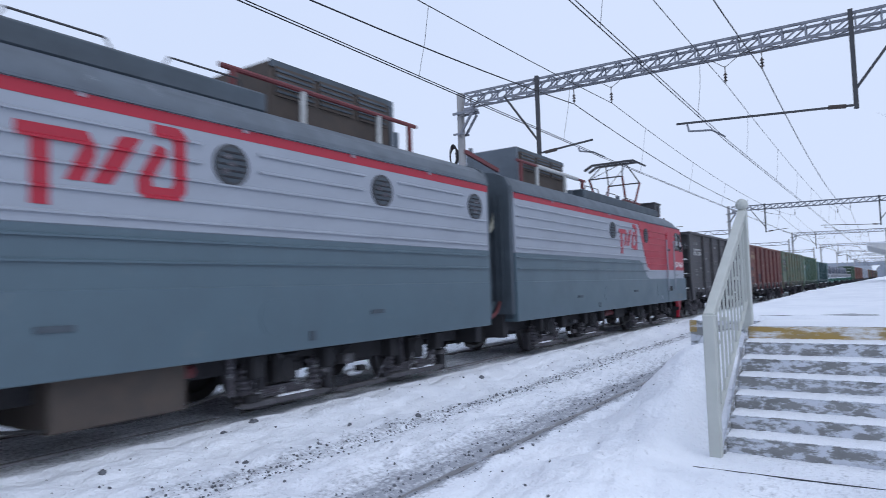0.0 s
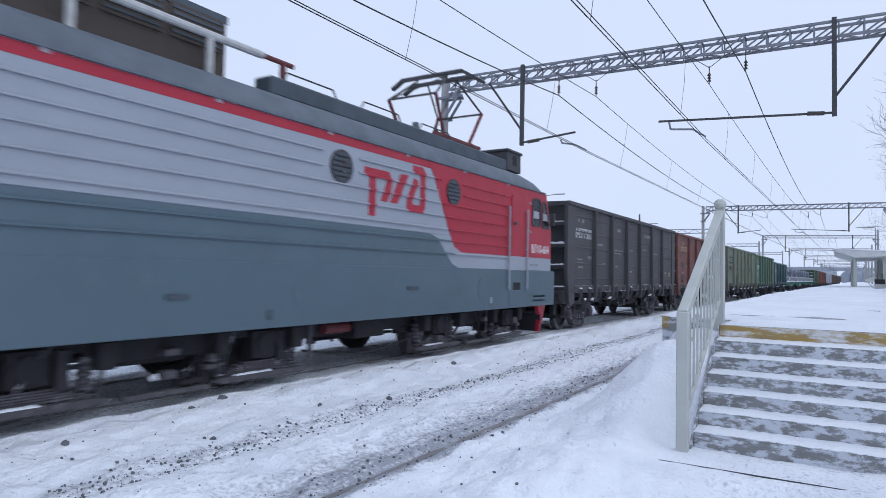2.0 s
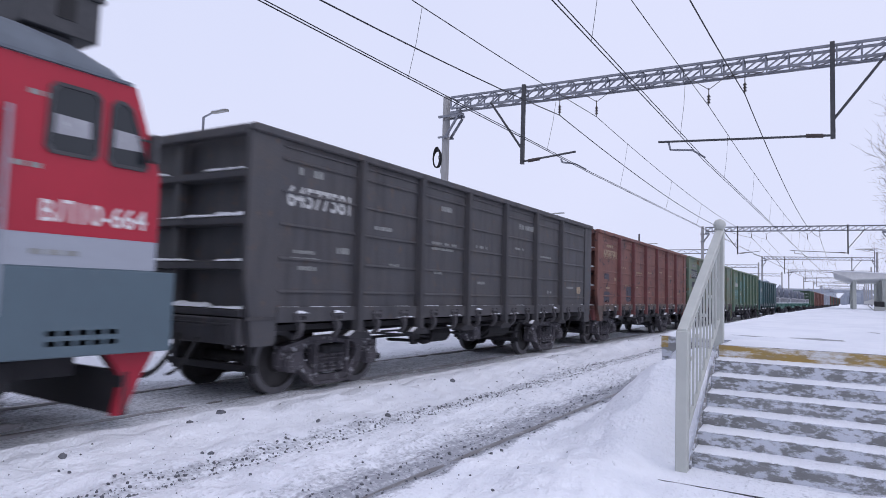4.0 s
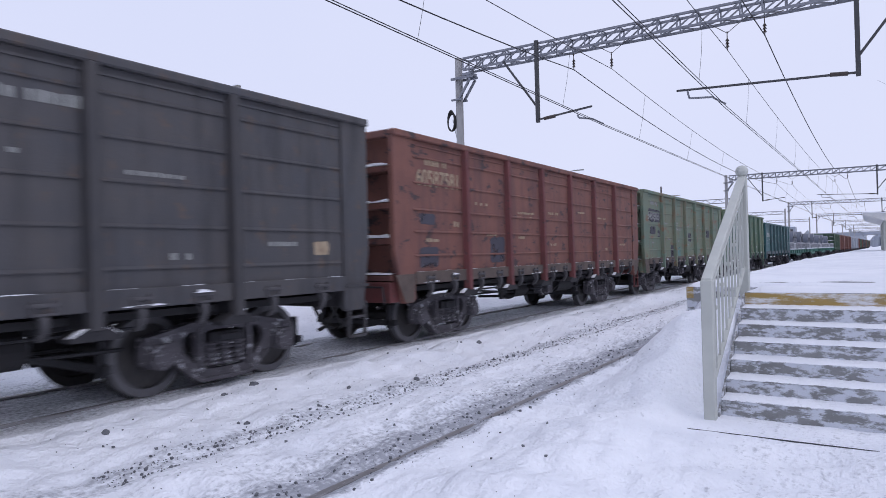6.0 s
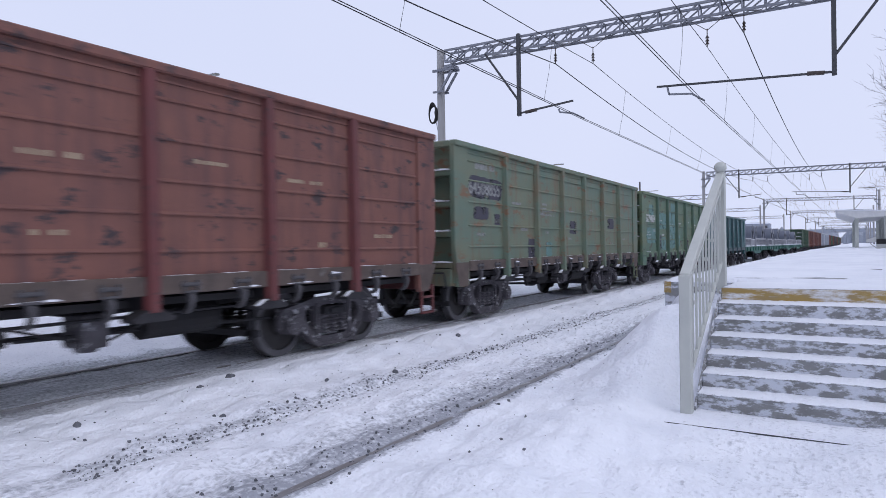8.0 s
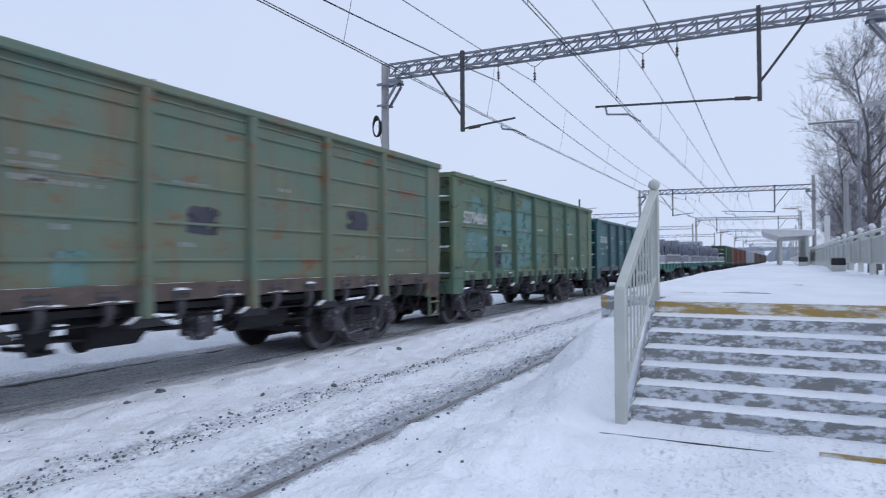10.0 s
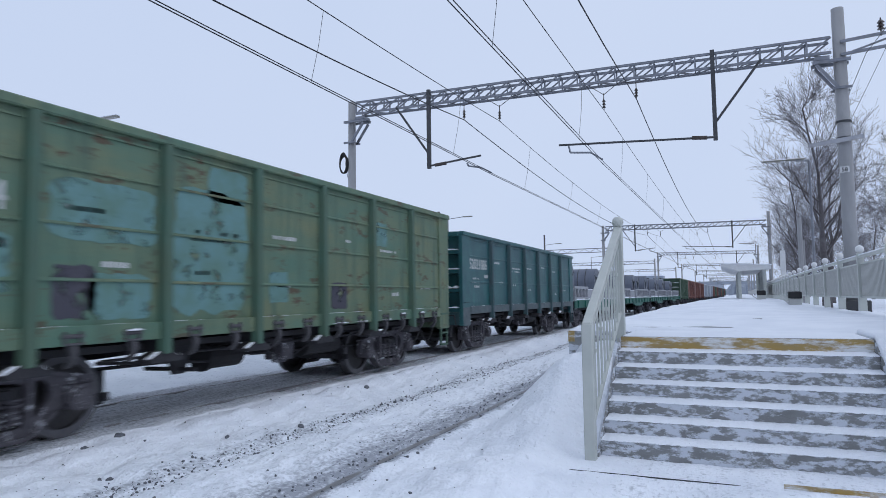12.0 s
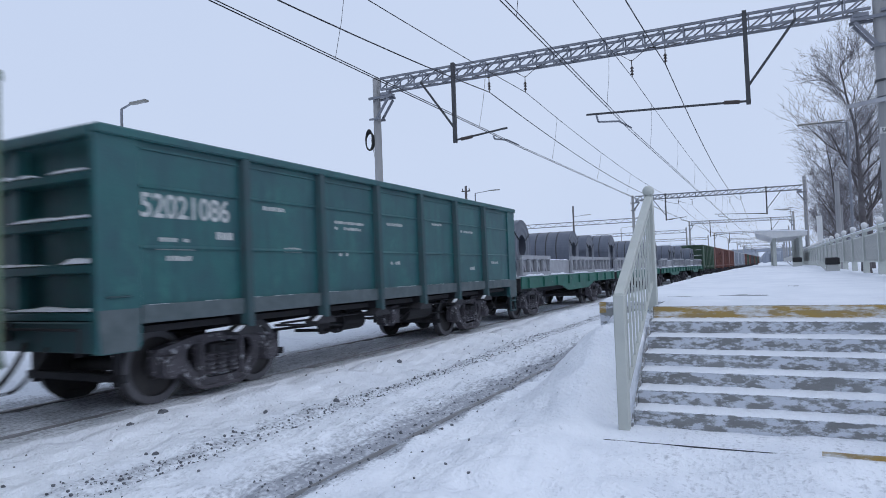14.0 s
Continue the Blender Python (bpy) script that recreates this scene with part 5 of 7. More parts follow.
def coil_wagon(u):
    """Flat wagon with lattice racks that cradle steel coils."""
    L, W = 13.2, 1.52
    g = thing("coil_wagon", "green flat wagon with grey racks loaded with steel coils", "flat wagon", pose(TRACK, u, RAIL), "wagons of the freight train")
    RUNNING.append((g, u))
    b = bmesh.new()
    box(b, -W, W, 0, L, 1.25, 1.36)
    part("deck", b, SNOW, g)
    for s in (-1, 1):
        b = bmesh.new()
        prism(b, [(0, 1.34), (0, 0.98), (4.2, 0.98), (5.2, 0.76), (8.0, 0.76), (9.0, 0.98), (L, 0.98), (L, 1.34)], s * W - 0.04, s * W + 0.04)
        part("side_girder", b, FLAT_GREEN, g)
        for i in range(9):
            b = bmesh.new()
            y = 0.6 + i * 1.5
            box(b, min(s * W, s * (W + 0.10)), max(s * W, s * (W + 0.10)), y - 0.06, y + 0.06, 1.0, 1.30)
            part("stake_pocket", b, FLAT_GREEN, g)
    b = bmesh.new()
    box(b, -W, W, -0.05, 0.1, 0.9, 1.3)
    box(b, -W, W, L - 0.1, L + 0.05, 0.9, 1.3)
    box(b, -0.22, 0.22, 0, L, 0.7, 1.2)
    part("underframe", b, GEAR, g)
    coupler(g, 0, -1)
    coupler(g, L, 1)
    for y in (2.27, L - 2.27):
        wagon_bogie(g, y)
    # racks along both sides, bay by bay
    for y0, y1 in ((0.2, 3.1), (5.8, 9.1), (9.15, 12.5)):
        for s in (-1, 1):
            b = bmesh.new()
            x = s * (W - 0.05)
            for z in (1.42, 1.94):
                bar(b, (x, y0, z), (x, y1, z), 0.10, 0.12)
            n = max(2, round((y1 - y0) / 0.7))
            for i in range(n + 1):
                y = y0 + 0.06 + (y1 - y0 - 0.12) * i / n
                bar(b, (x, y, 1.42), (x, y, 1.94), 0.09)
                if i < n:
                    yn = y0 + 0.06 + (y1 - y0 - 0.12) * (i + 1) / n
                    bar(b, (x, y, 1.94), (x, (y + yn) / 2, 1.42), 0.06)
            part("rack", b, RACK_GREY, g)
    for s in (-1, 1):
        b = bmesh.new()
        box(b, s * (W - 0.16) - 0.04, s * (W - 0.16) + 0.04, 0.25, L - 0.25, 1.36, 1.86)
        wall = part("cradle", b, RACK_GREY, g, bevel=0.01)
        b = bmesh.new()
        for ya, yb in ((0.4, 3.0), (3.2, 5.7), (6.0, 8.9), (9.4, 12.4)):
            snow_strip(b, (s * (W - 0.16), ya, 1.858), (s * (W - 0.16), yb, 1.858), 0.10, 0.04, random.Random(int(u + ya)), 14)
            snow_strip(b, (s * (W - 0.02), ya, 1.36), (s * (W - 0.02), yb - 0.8, 1.36), 0.14, 0.06, random.Random(int(u + yb)), 14)
        part("cradle_snow", b, SNOW, wall)
    return g


def coil(u, y, width, r):
    """A wound steel coil lying across the wagon, with its bore, its lapped windings and straps."""
    c = thing("steel_coil", "dark blue-grey rolled steel coil with steel straps", "steel coil", pose(TRACK, u, RAIL), "coils on the flat wagons")
    RUNNING.append((c, u))
    n, h = 44, width / 2
    zc = 1.50 + r

    def turned(b, prof, closed):
        rings = [[b.verts.new((px, y + pr * math.cos(2 * math.pi * i / n), zc + pr * math.sin(2 * math.pi * i / n))) for px, pr in prof] for i in range(n)]
        m = len(prof)
        for i in range(n):
            p, q = rings[i], rings[(i + 1) % n]
            for k in range(m if closed else m - 1):
                b.faces.new((p[k], p[(k + 1) % m], q[(k + 1) % m], q[k]))
    b = bmesh.new()
    face = [(r * (0.42 + 0.145 * k / 1.0), 0.012 * (k % 2)) for k in range(4)]
    turned(b, [(-h, r * 0.42), (-h, r)] + [(h, r)] + [(h - d, pr) for pr, d in face[::-1]], True)
    part("winding", b, COIL, c)
    for k in (-0.45, 0.0, 0.45):
        b = bmesh.new()
        turned(b, [(h * k - 0.025, r + 0.001), (h * k - 0.025, r + 0.008), (h * k + 0.025, r + 0.008), (h * k + 0.025, r + 0.001)], True)
        part("strap", b, DARK_STEEL, c)
    for a in (0.5, 2.6, 4.7):
        b = bmesh.new()
        d = Vector((0, math.cos(a), math.sin(a)))
        bar(b, Vector((h + 0.006, y, zc)) + d * r * 0.42, Vector((h + 0.006, y, zc)) + d * r, 0.035, 0.012)
        part("eye_strap", b, DARK_STEEL, c)
    return c


for k in range(4):
    u = 97.75 + 13.92 * k
    coil_wagon(u)
    for y, w, r in ((2.15, 1.7, 0.86), (8.2, 1.95, 0.80), (11.7, 1.6, 0.78)):
        coil(u, y, w, r)

models = {}
for k in range(17):
    u = 97.75 + 13.92 * (4 + k)
    key = ["green", "brown", "brown", "brown", "teal", "teal", "teal", "brown", "green", "brown", "grey", "grey", "brown", "green", "grey", "brown", "green"][k]
    paint = {"green": FAR_GREEN, "brown": WAGON_BROWN, "teal": LOCO_LIGHT, "grey": WAGON_GREY}[key]
    if key not in models:
        word = {"green": "dark green", "brown": "red-brown", "teal": "pale blue-grey", "grey": "dark grey"}[key]
        models[key] = gondola(u, paint, 3.55, word + " open-topped freight wagon far down the train", "", turning=False, locks=False)
    else:
        RUNNING.append((copy_thing(models[key], pose(TRACK, u, RAIL)), u))


# ---- electric locomotive, two sections ----
def loco_bogie(parent, y):
    b = bmesh.new()
    for s in (-1, 1):
        x = s * 1.16
        box(b, x - 0.06, x + 0.06, y - 2.2, y + 2.2, 0.70, 0.90)
        box(b, x - 0.08, x + 0.08, y - 0.7, y + 0.7, 0.55, 0.95)
    box(b, -1.1, 1.1, y - 0.25, y + 0.25, 0.5, 0.85)
    for d in (-2.15, 2.15):
        box(b, -1.1, 1.1, y + d - 0.06, y + d + 0.06, 0.65, 0.85)
    # bogie colour includes the shade below the skirt
    bogie = part("bogie", b, HATCH, parent, "black locomotive bogie caked with snow", bevel=0.012)
    for d in (-1.5, 1.5):
        for s in (-1, 1):
            b = bmesh.new()
            x = s * 1.18
            box(b, x - 0.14, x + 0.14, y + d - 0.2, y + d + 0.2, 0.42, 0.78)
            rod(b, (x, y + d, 0.6), (x + s * 0.17, y + d, 0.6), 0.15, 12)
            part("axle_box", b, HATCH, bogie, bevel=0.01)
            b = bmesh.new()
            for k in range(5):
                h = 0.72 - 0.11 * k
                box(b, x - 0.06, x + 0.06, y + d - h, y + d + h, 0.24 + k * 0.028, 0.262 + k * 0.028)
            part("leaf_spring", b, FROSTED_GEAR, bogie)
            for e in (-0.62, 0.62):
                b = bmesh.new()
                spring(b, x, y + d + e, 0.30, 0.66, 0.09)
                rod(b, (x, y + d + e, 0.22), (x, y + d + e, 0.8), 0.03, 6)
                part("coil_spring", b, FROSTED_GEAR, bogie)
            b = bmesh.new()
            prism(b, [(y + d - 0.85, 0.20), (y + d - 0.70, 0.15), (y + d + 0.70, 0.15), (y + d + 0.85, 0.20), (y + d + 0.70, 0.23), (y + d - 0.70, 0.23)], min(x + s * 0.07, x + s * 0.17), max(x + s * 0.07, x + s * 0.17))
            beam = part("equaliser_bar", b, SILL_GREY, bogie, bevel=0.012)
            b = bmesh.new()
            snow_strip(b, (x + s * 0.12, y + d - 0.5, 0.225), (x + s * 0.12, y + d + 0.15, 0.225), 0.08, 0.035, random.Random(int(d * 10) + s), 14)
            part("bar_snow", b, SNOW, beam)
            b = bmesh.new()
            box(b, x - 0.05, x + 0.1, y + d + 0.28, y + d + 0.42, 0.35, 0.75)
            part("damper", b, GEAR, bogie)
            b = bmesh.new()
            box(b, x - 0.10, x + 0.04, y + d - 0.95, y + d - 0.80, 0.12, 0.5)
            part("brake_hanger", b, GEAR, bogie)
        w = part("wheelset", LOCO_WHEEL, WHEEL, bogie, at=Matrix.Translation((0, y + d, 0.6)))
        TURNING.append((w, (0, y + d, 0.6), 0.6))
    for s in (-1, 1):
        b = bmesh.new()
        rod(b, (s * 1.10, y - 0.45, 0.62), (s * 1.10, y + 0.35, 0.62), 0.13, 12)
        part("brake_cylinder", b, GEAR, bogie)
        b = bmesh.new()
        box(b, s * 1.22 - 0.02, s * 1.22 + 0.06, y - 0.16, y + 0.14, 0.30, 0.38)
        part("snow_lump", b, SNOW, bogie, bevel=0.03)
        rnd = random.Random(int(y * 10) + s)
        for k in range(14):
            yy, zz = y + rnd.uniform(-2.3, 2.3), rnd.uniform(0.22, 0.62)
            w, h = rnd.uniform(0.04, 0.13), rnd.uniform(0.05, 0.16)
            b = bmesh.new()
            if k % 2:
                box(b, min(s * 1.24, s * 1.38), max(s * 1.24, s * 1.38), yy - w, yy + w, zz, zz + h)
                part("junction_box", b, SILL_GREY if k % 4 == 1 else HATCH, bogie, bevel=0.012)
            else:
                rod(b, (s * 1.32, yy, 0.80), (s * rnd.uniform(1.1, 1.36), yy + rnd.uniform(-0.35, 0.35), zz), 0.02, 6)
                part("pipe", b, FROSTED_GEAR if k % 4 == 2 else GEAR, bogie)
        b = bmesh.new()
        box(b, min(s * 1.28, s * 1.40), max(s * 1.28, s * 1.40), y - 0.55, y + 0.55, 0.14, 0.20)
        part("foot_board", b, SILL_GREY, bogie, bevel=0.01)
        for d in (-2.05, -0.75, 0.75, 2.05):
            b = bmesh.new()
            box(b, min(s * 1.2, s * 1.42), max(s * 1.2, s * 1.42), y + d - 0.10, y + d + 0.10, 0.52, 0.82)
            part("sand_box", b, HATCH, bogie, bevel=0.02)
            b = bmesh.new()
            rod(b, (s * 1.3, y + d, 0.54), (s * 1.05, y + d * 0.92, 0.14), 0.03, 6)
            part("sand_pipe", b, FROSTED_GEAR, bogie)


def side_art(body, s, portholes, logo, slant, with_number):
    """Livery, ribs and fittings of one side; s is +1 or -1."""
    W, E = 1.6, 14.6

    def sheet(pts, d0, d1, mat, name, parent=body, label=""):
        b = bmesh.new()
        prism(b, pts, min(s * (W + d0), s * (W + d1)), max(s * (W + d0), s * (W + d1)))
        return part(name, b, mat, parent, label)
    sheet([(0.0, 3.51), (slant + 0.1, 3.51), (slant + 0.1, 3.64), (0.0, 3.64)], 0, 0.005, LOCO_RED, "red_stripe")
    sheet([(slant, 3.64), (slant + 0.22, 3.40), (slant + 0.8, 2.40), (slant + 1.0, 2.12), (slant + 1.28, 2.02), (E, 2.02), (E, 2.72), (E - 0.34, 3.64)], 0, 0.007, LOCO_RED, "red_panel", label="red cab livery")
    sheet([(slant + 0.1, 2.325), (slant + 0.42, 2.25), (slant + 0.62, 2.05), (slant + 0.95, 1.78), (slant + 1.2, 1.712), (E, 1.712), (E, 2.02), (slant + 1.28, 2.02), (slant + 1.0, 2.12), (slant + 0.85, 2.325)], 0, 0.004, LOCO_LIGHT, "grey_panel")
    # pressed ribs
    for z in (3.36, 3.14, 2.92, 2.68, 2.44, 2.22, 1.98):
        cuts = sorted([y for y in portholes] if z > 2.95 else [])
        start = 0.08
        runs = []
        for c in cuts:
            runs.append((start, c - 0.42))
            start = c + 0.42
        runs.append((start, 12.05))
        for ya, yb in runs:
            if yb - ya < 0.3:
                continue
            col = LOCO_LIGHT if z > 2.33 else LOCO_DARK
            for y0, y1, mat in ((ya, min(yb, slant + 0.75 - (z - 2.4) * 0.55), col), (max(ya, slant + 0.8 - (z - 2.4) * 0.55), yb, LOCO_RED if z > 2.03 else LOCO_LIGHT)):
                if y1 - y0 < 0.2:
                    continue
                b = bmesh.new()
                prism(b, [(s * W, z - 0.014), (s * (W + 0.032), z - 0.018), (s * (W + 0.032), z), (s * W, z + 0.022)], y0, y1, "y")
                part("rib", b, mat, body)
    for y in portholes:
        b = bmesh.new()
        rod(b, (s * (W - 0.02), y, 3.17), (s * (W + 0.022), y, 3.17), 0.255, 28)
        p = part("porthole", b, DARK_STEEL, body, "round vent window with a grey rim")
        b = bmesh.new()
        rod(b, (s * (W + 0.02), y, 3.17), (s * (W + 0.026), y, 3.17), 0.215, 28)
        part("grille", b, LOCO_END, p)
        b = bmesh.new()
        for k in range(5):
            z = 3.02 + k * 0.075
            h = math.sqrt(max(0.01, 0.2 ** 2 - (z - 3.17) ** 2))
            box(b, min(s * (W + .024), s * (W + .036)), max(s * (W + .024), s * (W + .036)), y - h, y + h, z - 0.012, z + 0.012)
        part("slat", b, GEAR, p)
        rr = random.Random(int(y * 100))
        for k in range(3):
            yy, zz, w = y + rr.uniform(-0.12, 0.04), 3.07 + k * 0.08 + rr.uniform(-0.02, 0.02), rr.uniform(0.07, 0.15)
            b = bmesh.new()
            slab(b, rounded([(yy, zz), (yy + w, zz + rr.uniform(-.03, .02)), (yy + w, zz + 0.05), (yy + 0.02, zz + rr.uniform(0.05, 0.09))], 1), (), s * (W + 0.036), s * (W + 0.039))
            part("frost_patch", b, FROSTED_GEAR, p)
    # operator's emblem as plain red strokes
    a, z0 = logo, 2.50

    def stroke(pts):
        pts = [(a + (p[0] if s > 0 else 1.78 - p[0]), z0 + p[1]) for p in pts]
        if s < 0:
            pts = pts[::-1]
        b = bmesh.new()
        slab(b, pts, (), s * (W + 0.001), s * (W + 0.009))
        mark = part("emblem_stroke", b, LOCO_RED, body)
        for z in (3.36, 3.14, 2.92, 2.68):
            cross = []
            for p, q in zip(pts, pts[1:] + pts[:1]):
                if (p[1] > z) != (q[1] > z):
                    cross.append(p[0] + (q[0] - p[0]) * (z - p[1]) / (q[1] - p[1]))
            cross.sort()
            for ya, yb in zip(cross[::2], cross[1::2]):
                b = bmesh.new()
                prism(b, [(s * (W + 0.004), z - 0.018), (s * (W + 0.035), z - 0.021), (s * (W + 0.035), z + 0.002), (s * (W + 0.004), z + 0.026)], ya, yb, "y")
                part("painted_rib", b, LOCO_RED, mark)
    stroke([(0.0, 0.76), (0.0, 0.64), (0.13, 0.64), (0.13, 0.0), (0.30, 0.0), (0.30, 0.64), (0.58, 0.64), (0.60, 0.60), (0.44, 0.26), (0.62, 0.26), (0.74, 0.52), (0.74, 0.62), (0.66, 0.76)])
    stroke([(0.70, 0.26), (0.90, 0.26), (1.22, 0.78), (1.04, 0.78), (0.98, 0.76)])
    stroke([(1.18, 0.22), (1.24, 0.16), (1.66, 0.16), (1.76, 0.26), (1.76, 0.90), (1.68, 0.98), (1.36, 0.98), (1.36, 0.85), (1.56, 0.85), (1.60, 0.80), (1.60, 0.34), (1.56, 0.29), (1.36, 0.29), (1.34, 0.36), (1.52, 0.66), (1.52, 0.72), (1.40, 0.76), (1.18, 0.36)])
    # door with grab rails, steps, hatches
    sheet([(12.15, 1.05), (12.95, 1.05), (12.95, 3.36), (12.85, 3.48), (12.25, 3.48), (12.15, 3.36)], 0.005, 0.012, LOCO_RED, "door_surround")
    door = sheet([(12.21, 1.75), (12.89, 1.75), (12.89, 3.34), (12.80, 3.43), (12.30, 3.43), (12.21, 3.34)], 0.012, 0.028, LOCO_RED, "door", label="red cab door")
    sheet([(12.15, 0.86), (12.95, 0.86), (12.95, 1.70), (12.15, 1.70)], 0.012, 0.02, LOCO_DARK, "door_apron")
    sheet([(12.15, 1.70), (12.95, 1.70), (12.95, 2.02), (12.15, 2.02)], 0.0285, 0.032, LOCO_LIGHT, "door_band")
    b = bmesh.new()
    for y in (12.05, 13.03):
        rod(b, (s * (W + 0.06), y, 1.25), (s * (W + 0.06), y, 3.15), 0.022, 8)
        for z in (1.3, 2.2, 3.1):
            rod(b, (s * W, y, z), (s * (W + 0.06), y, z), 0.014, 6)
    part("grab_rail", b, LOCO_LIGHT, body)
    b = bmesh.new()
    box(b, min(s * (W + .03), s * (W + .08)), max(s * (W + .03), s * (W + .08)), 12.3, 12.42, 2.74, 2.80)
    part("door_handle", b, FROSTED_GEAR, door)
    sheet([(12.33, 1.25), (12.72, 1.25), (12.72, 1.42), (12.33, 1.42)], 0.02, 0.024, RUBBER, "step_hole")
    for y, z, w, h in ((8.1, 1.30, .35, .06), (3.4, 1.25, .3, .06), (11.2, 0.98, .09, .13), (4.9, 0.95, .09, .13)):
        sheet([(y, z), (y + w, z), (y + w, z + h), (y, z + h)], 0.012, 0.03, LOCO_LIGHT if y > 10 else LOCO_END, "small_hatch")
    for y in (10.9, 5.6):
        b = bmesh.new()
        rod(b, (s * (W + .01), y, 1.30), (s * (W + .019), y, 1.30), 0.24, 24)
        part("round_cover", b, LOCO_DARK, body)
    # cab side windows
    def eased(pts, d=0.06):
        out = []
        for k in range(4):
            c = Vector(pts[k])
            for o in (Vector(pts[k - 1]), Vector(pts[(k + 1) % 4])):
                out.append(tuple(c + (o - c).normalized() * d))
        return out

    def pane(pts, name, frame_name):
        fr = bmesh.new()
        c = (sum(p[0] for p in pts) / 4, sum(p[1] for p in pts) / 4)
        big = [(c[0] + (p[0] - c[0]) * 1.16, c[1] + (p[1] - c[1]) * 1.12) for p in pts]
        slab(fr, eased(big), [eased(pts)], s * (W + 0.006), s * (W + 0.028))
        fr_ob = part(frame_name, fr, DARK_STEEL, body, "dark rubber window frame")
        g = bmesh.new()
        slab(g, eased(pts), (), s * (W + 0.008), s * (W + 0.014))
        part(name, g, GLASS, fr_ob)
        g = bmesh.new()
        slab(g, [(pts[0][0] + 0.05, pts[0][1] + 0.16), (pts[1][0] - 0.06, pts[1][1] + 0.17), (pts[1][0] - 0.07, pts[1][1] + 0.34), (pts[0][0] + 0.05, pts[0][1] + 0.35)], (), s * (W + 0.0142), s * (W + 0.0155))
        part("pane_blind", g, RACK_GREY, fr_ob, "pale blind behind the pane")
    pane([(13.40, 2.82), (13.86, 2.82), (13.86, 3.44), (13.42, 3.44)], "window_pane", "window_frame")
    pane([(14.00, 2.80), (14.42, 2.80), (14.20, 3.42), (14.02, 3.42)], "corner_pane", "corner_frame")
    b = bmesh.new()
    box(b, min(s * (W + .05), s * (W + .17)), max(s * (W + .05), s * (W + .17)), 14.40, 14.46, 2.86, 3.16)
    rod(b, (s * W, 14.36, 3.1), (s * (W + 0.10), 14.42, 3.1), 0.015, 6)
    part("side_mirror", b, DARK_STEEL, body, bevel=0.012)
    m = pose(0, 0, 0, 90, 0, 90 if s > 0 else -90)
    if with_number:
        lettering("BЛ10-664", 0.29, SIGN_WHITE, body, Matrix.Translation((s * (W + 0.009), 13.36 if s > 0 else 14.52, 2.14)) @ m, "class_number", 0.004, 0.92)
    for y, z, w in ((13.3, 1.82, .5), (13.5, 1.05, .75), (13.5, 0.95, .75), (13.2, 3.30, .3), (13.1, 2.62, 0.3)):
        b = bmesh.new()
        for i in range(max(2, int(w / .14))):
            d = w / max(2, int(w / .14))
            box(b, min(s * (W + .008), s * (W + .012)), max(s * (W + .008), s * (W + .012)), y + i * d, y + (i + .7) * d, z, z + 0.05)
        part("stencil_marking", b, LETTER_FAINT, body)["kind"] = "stuff"


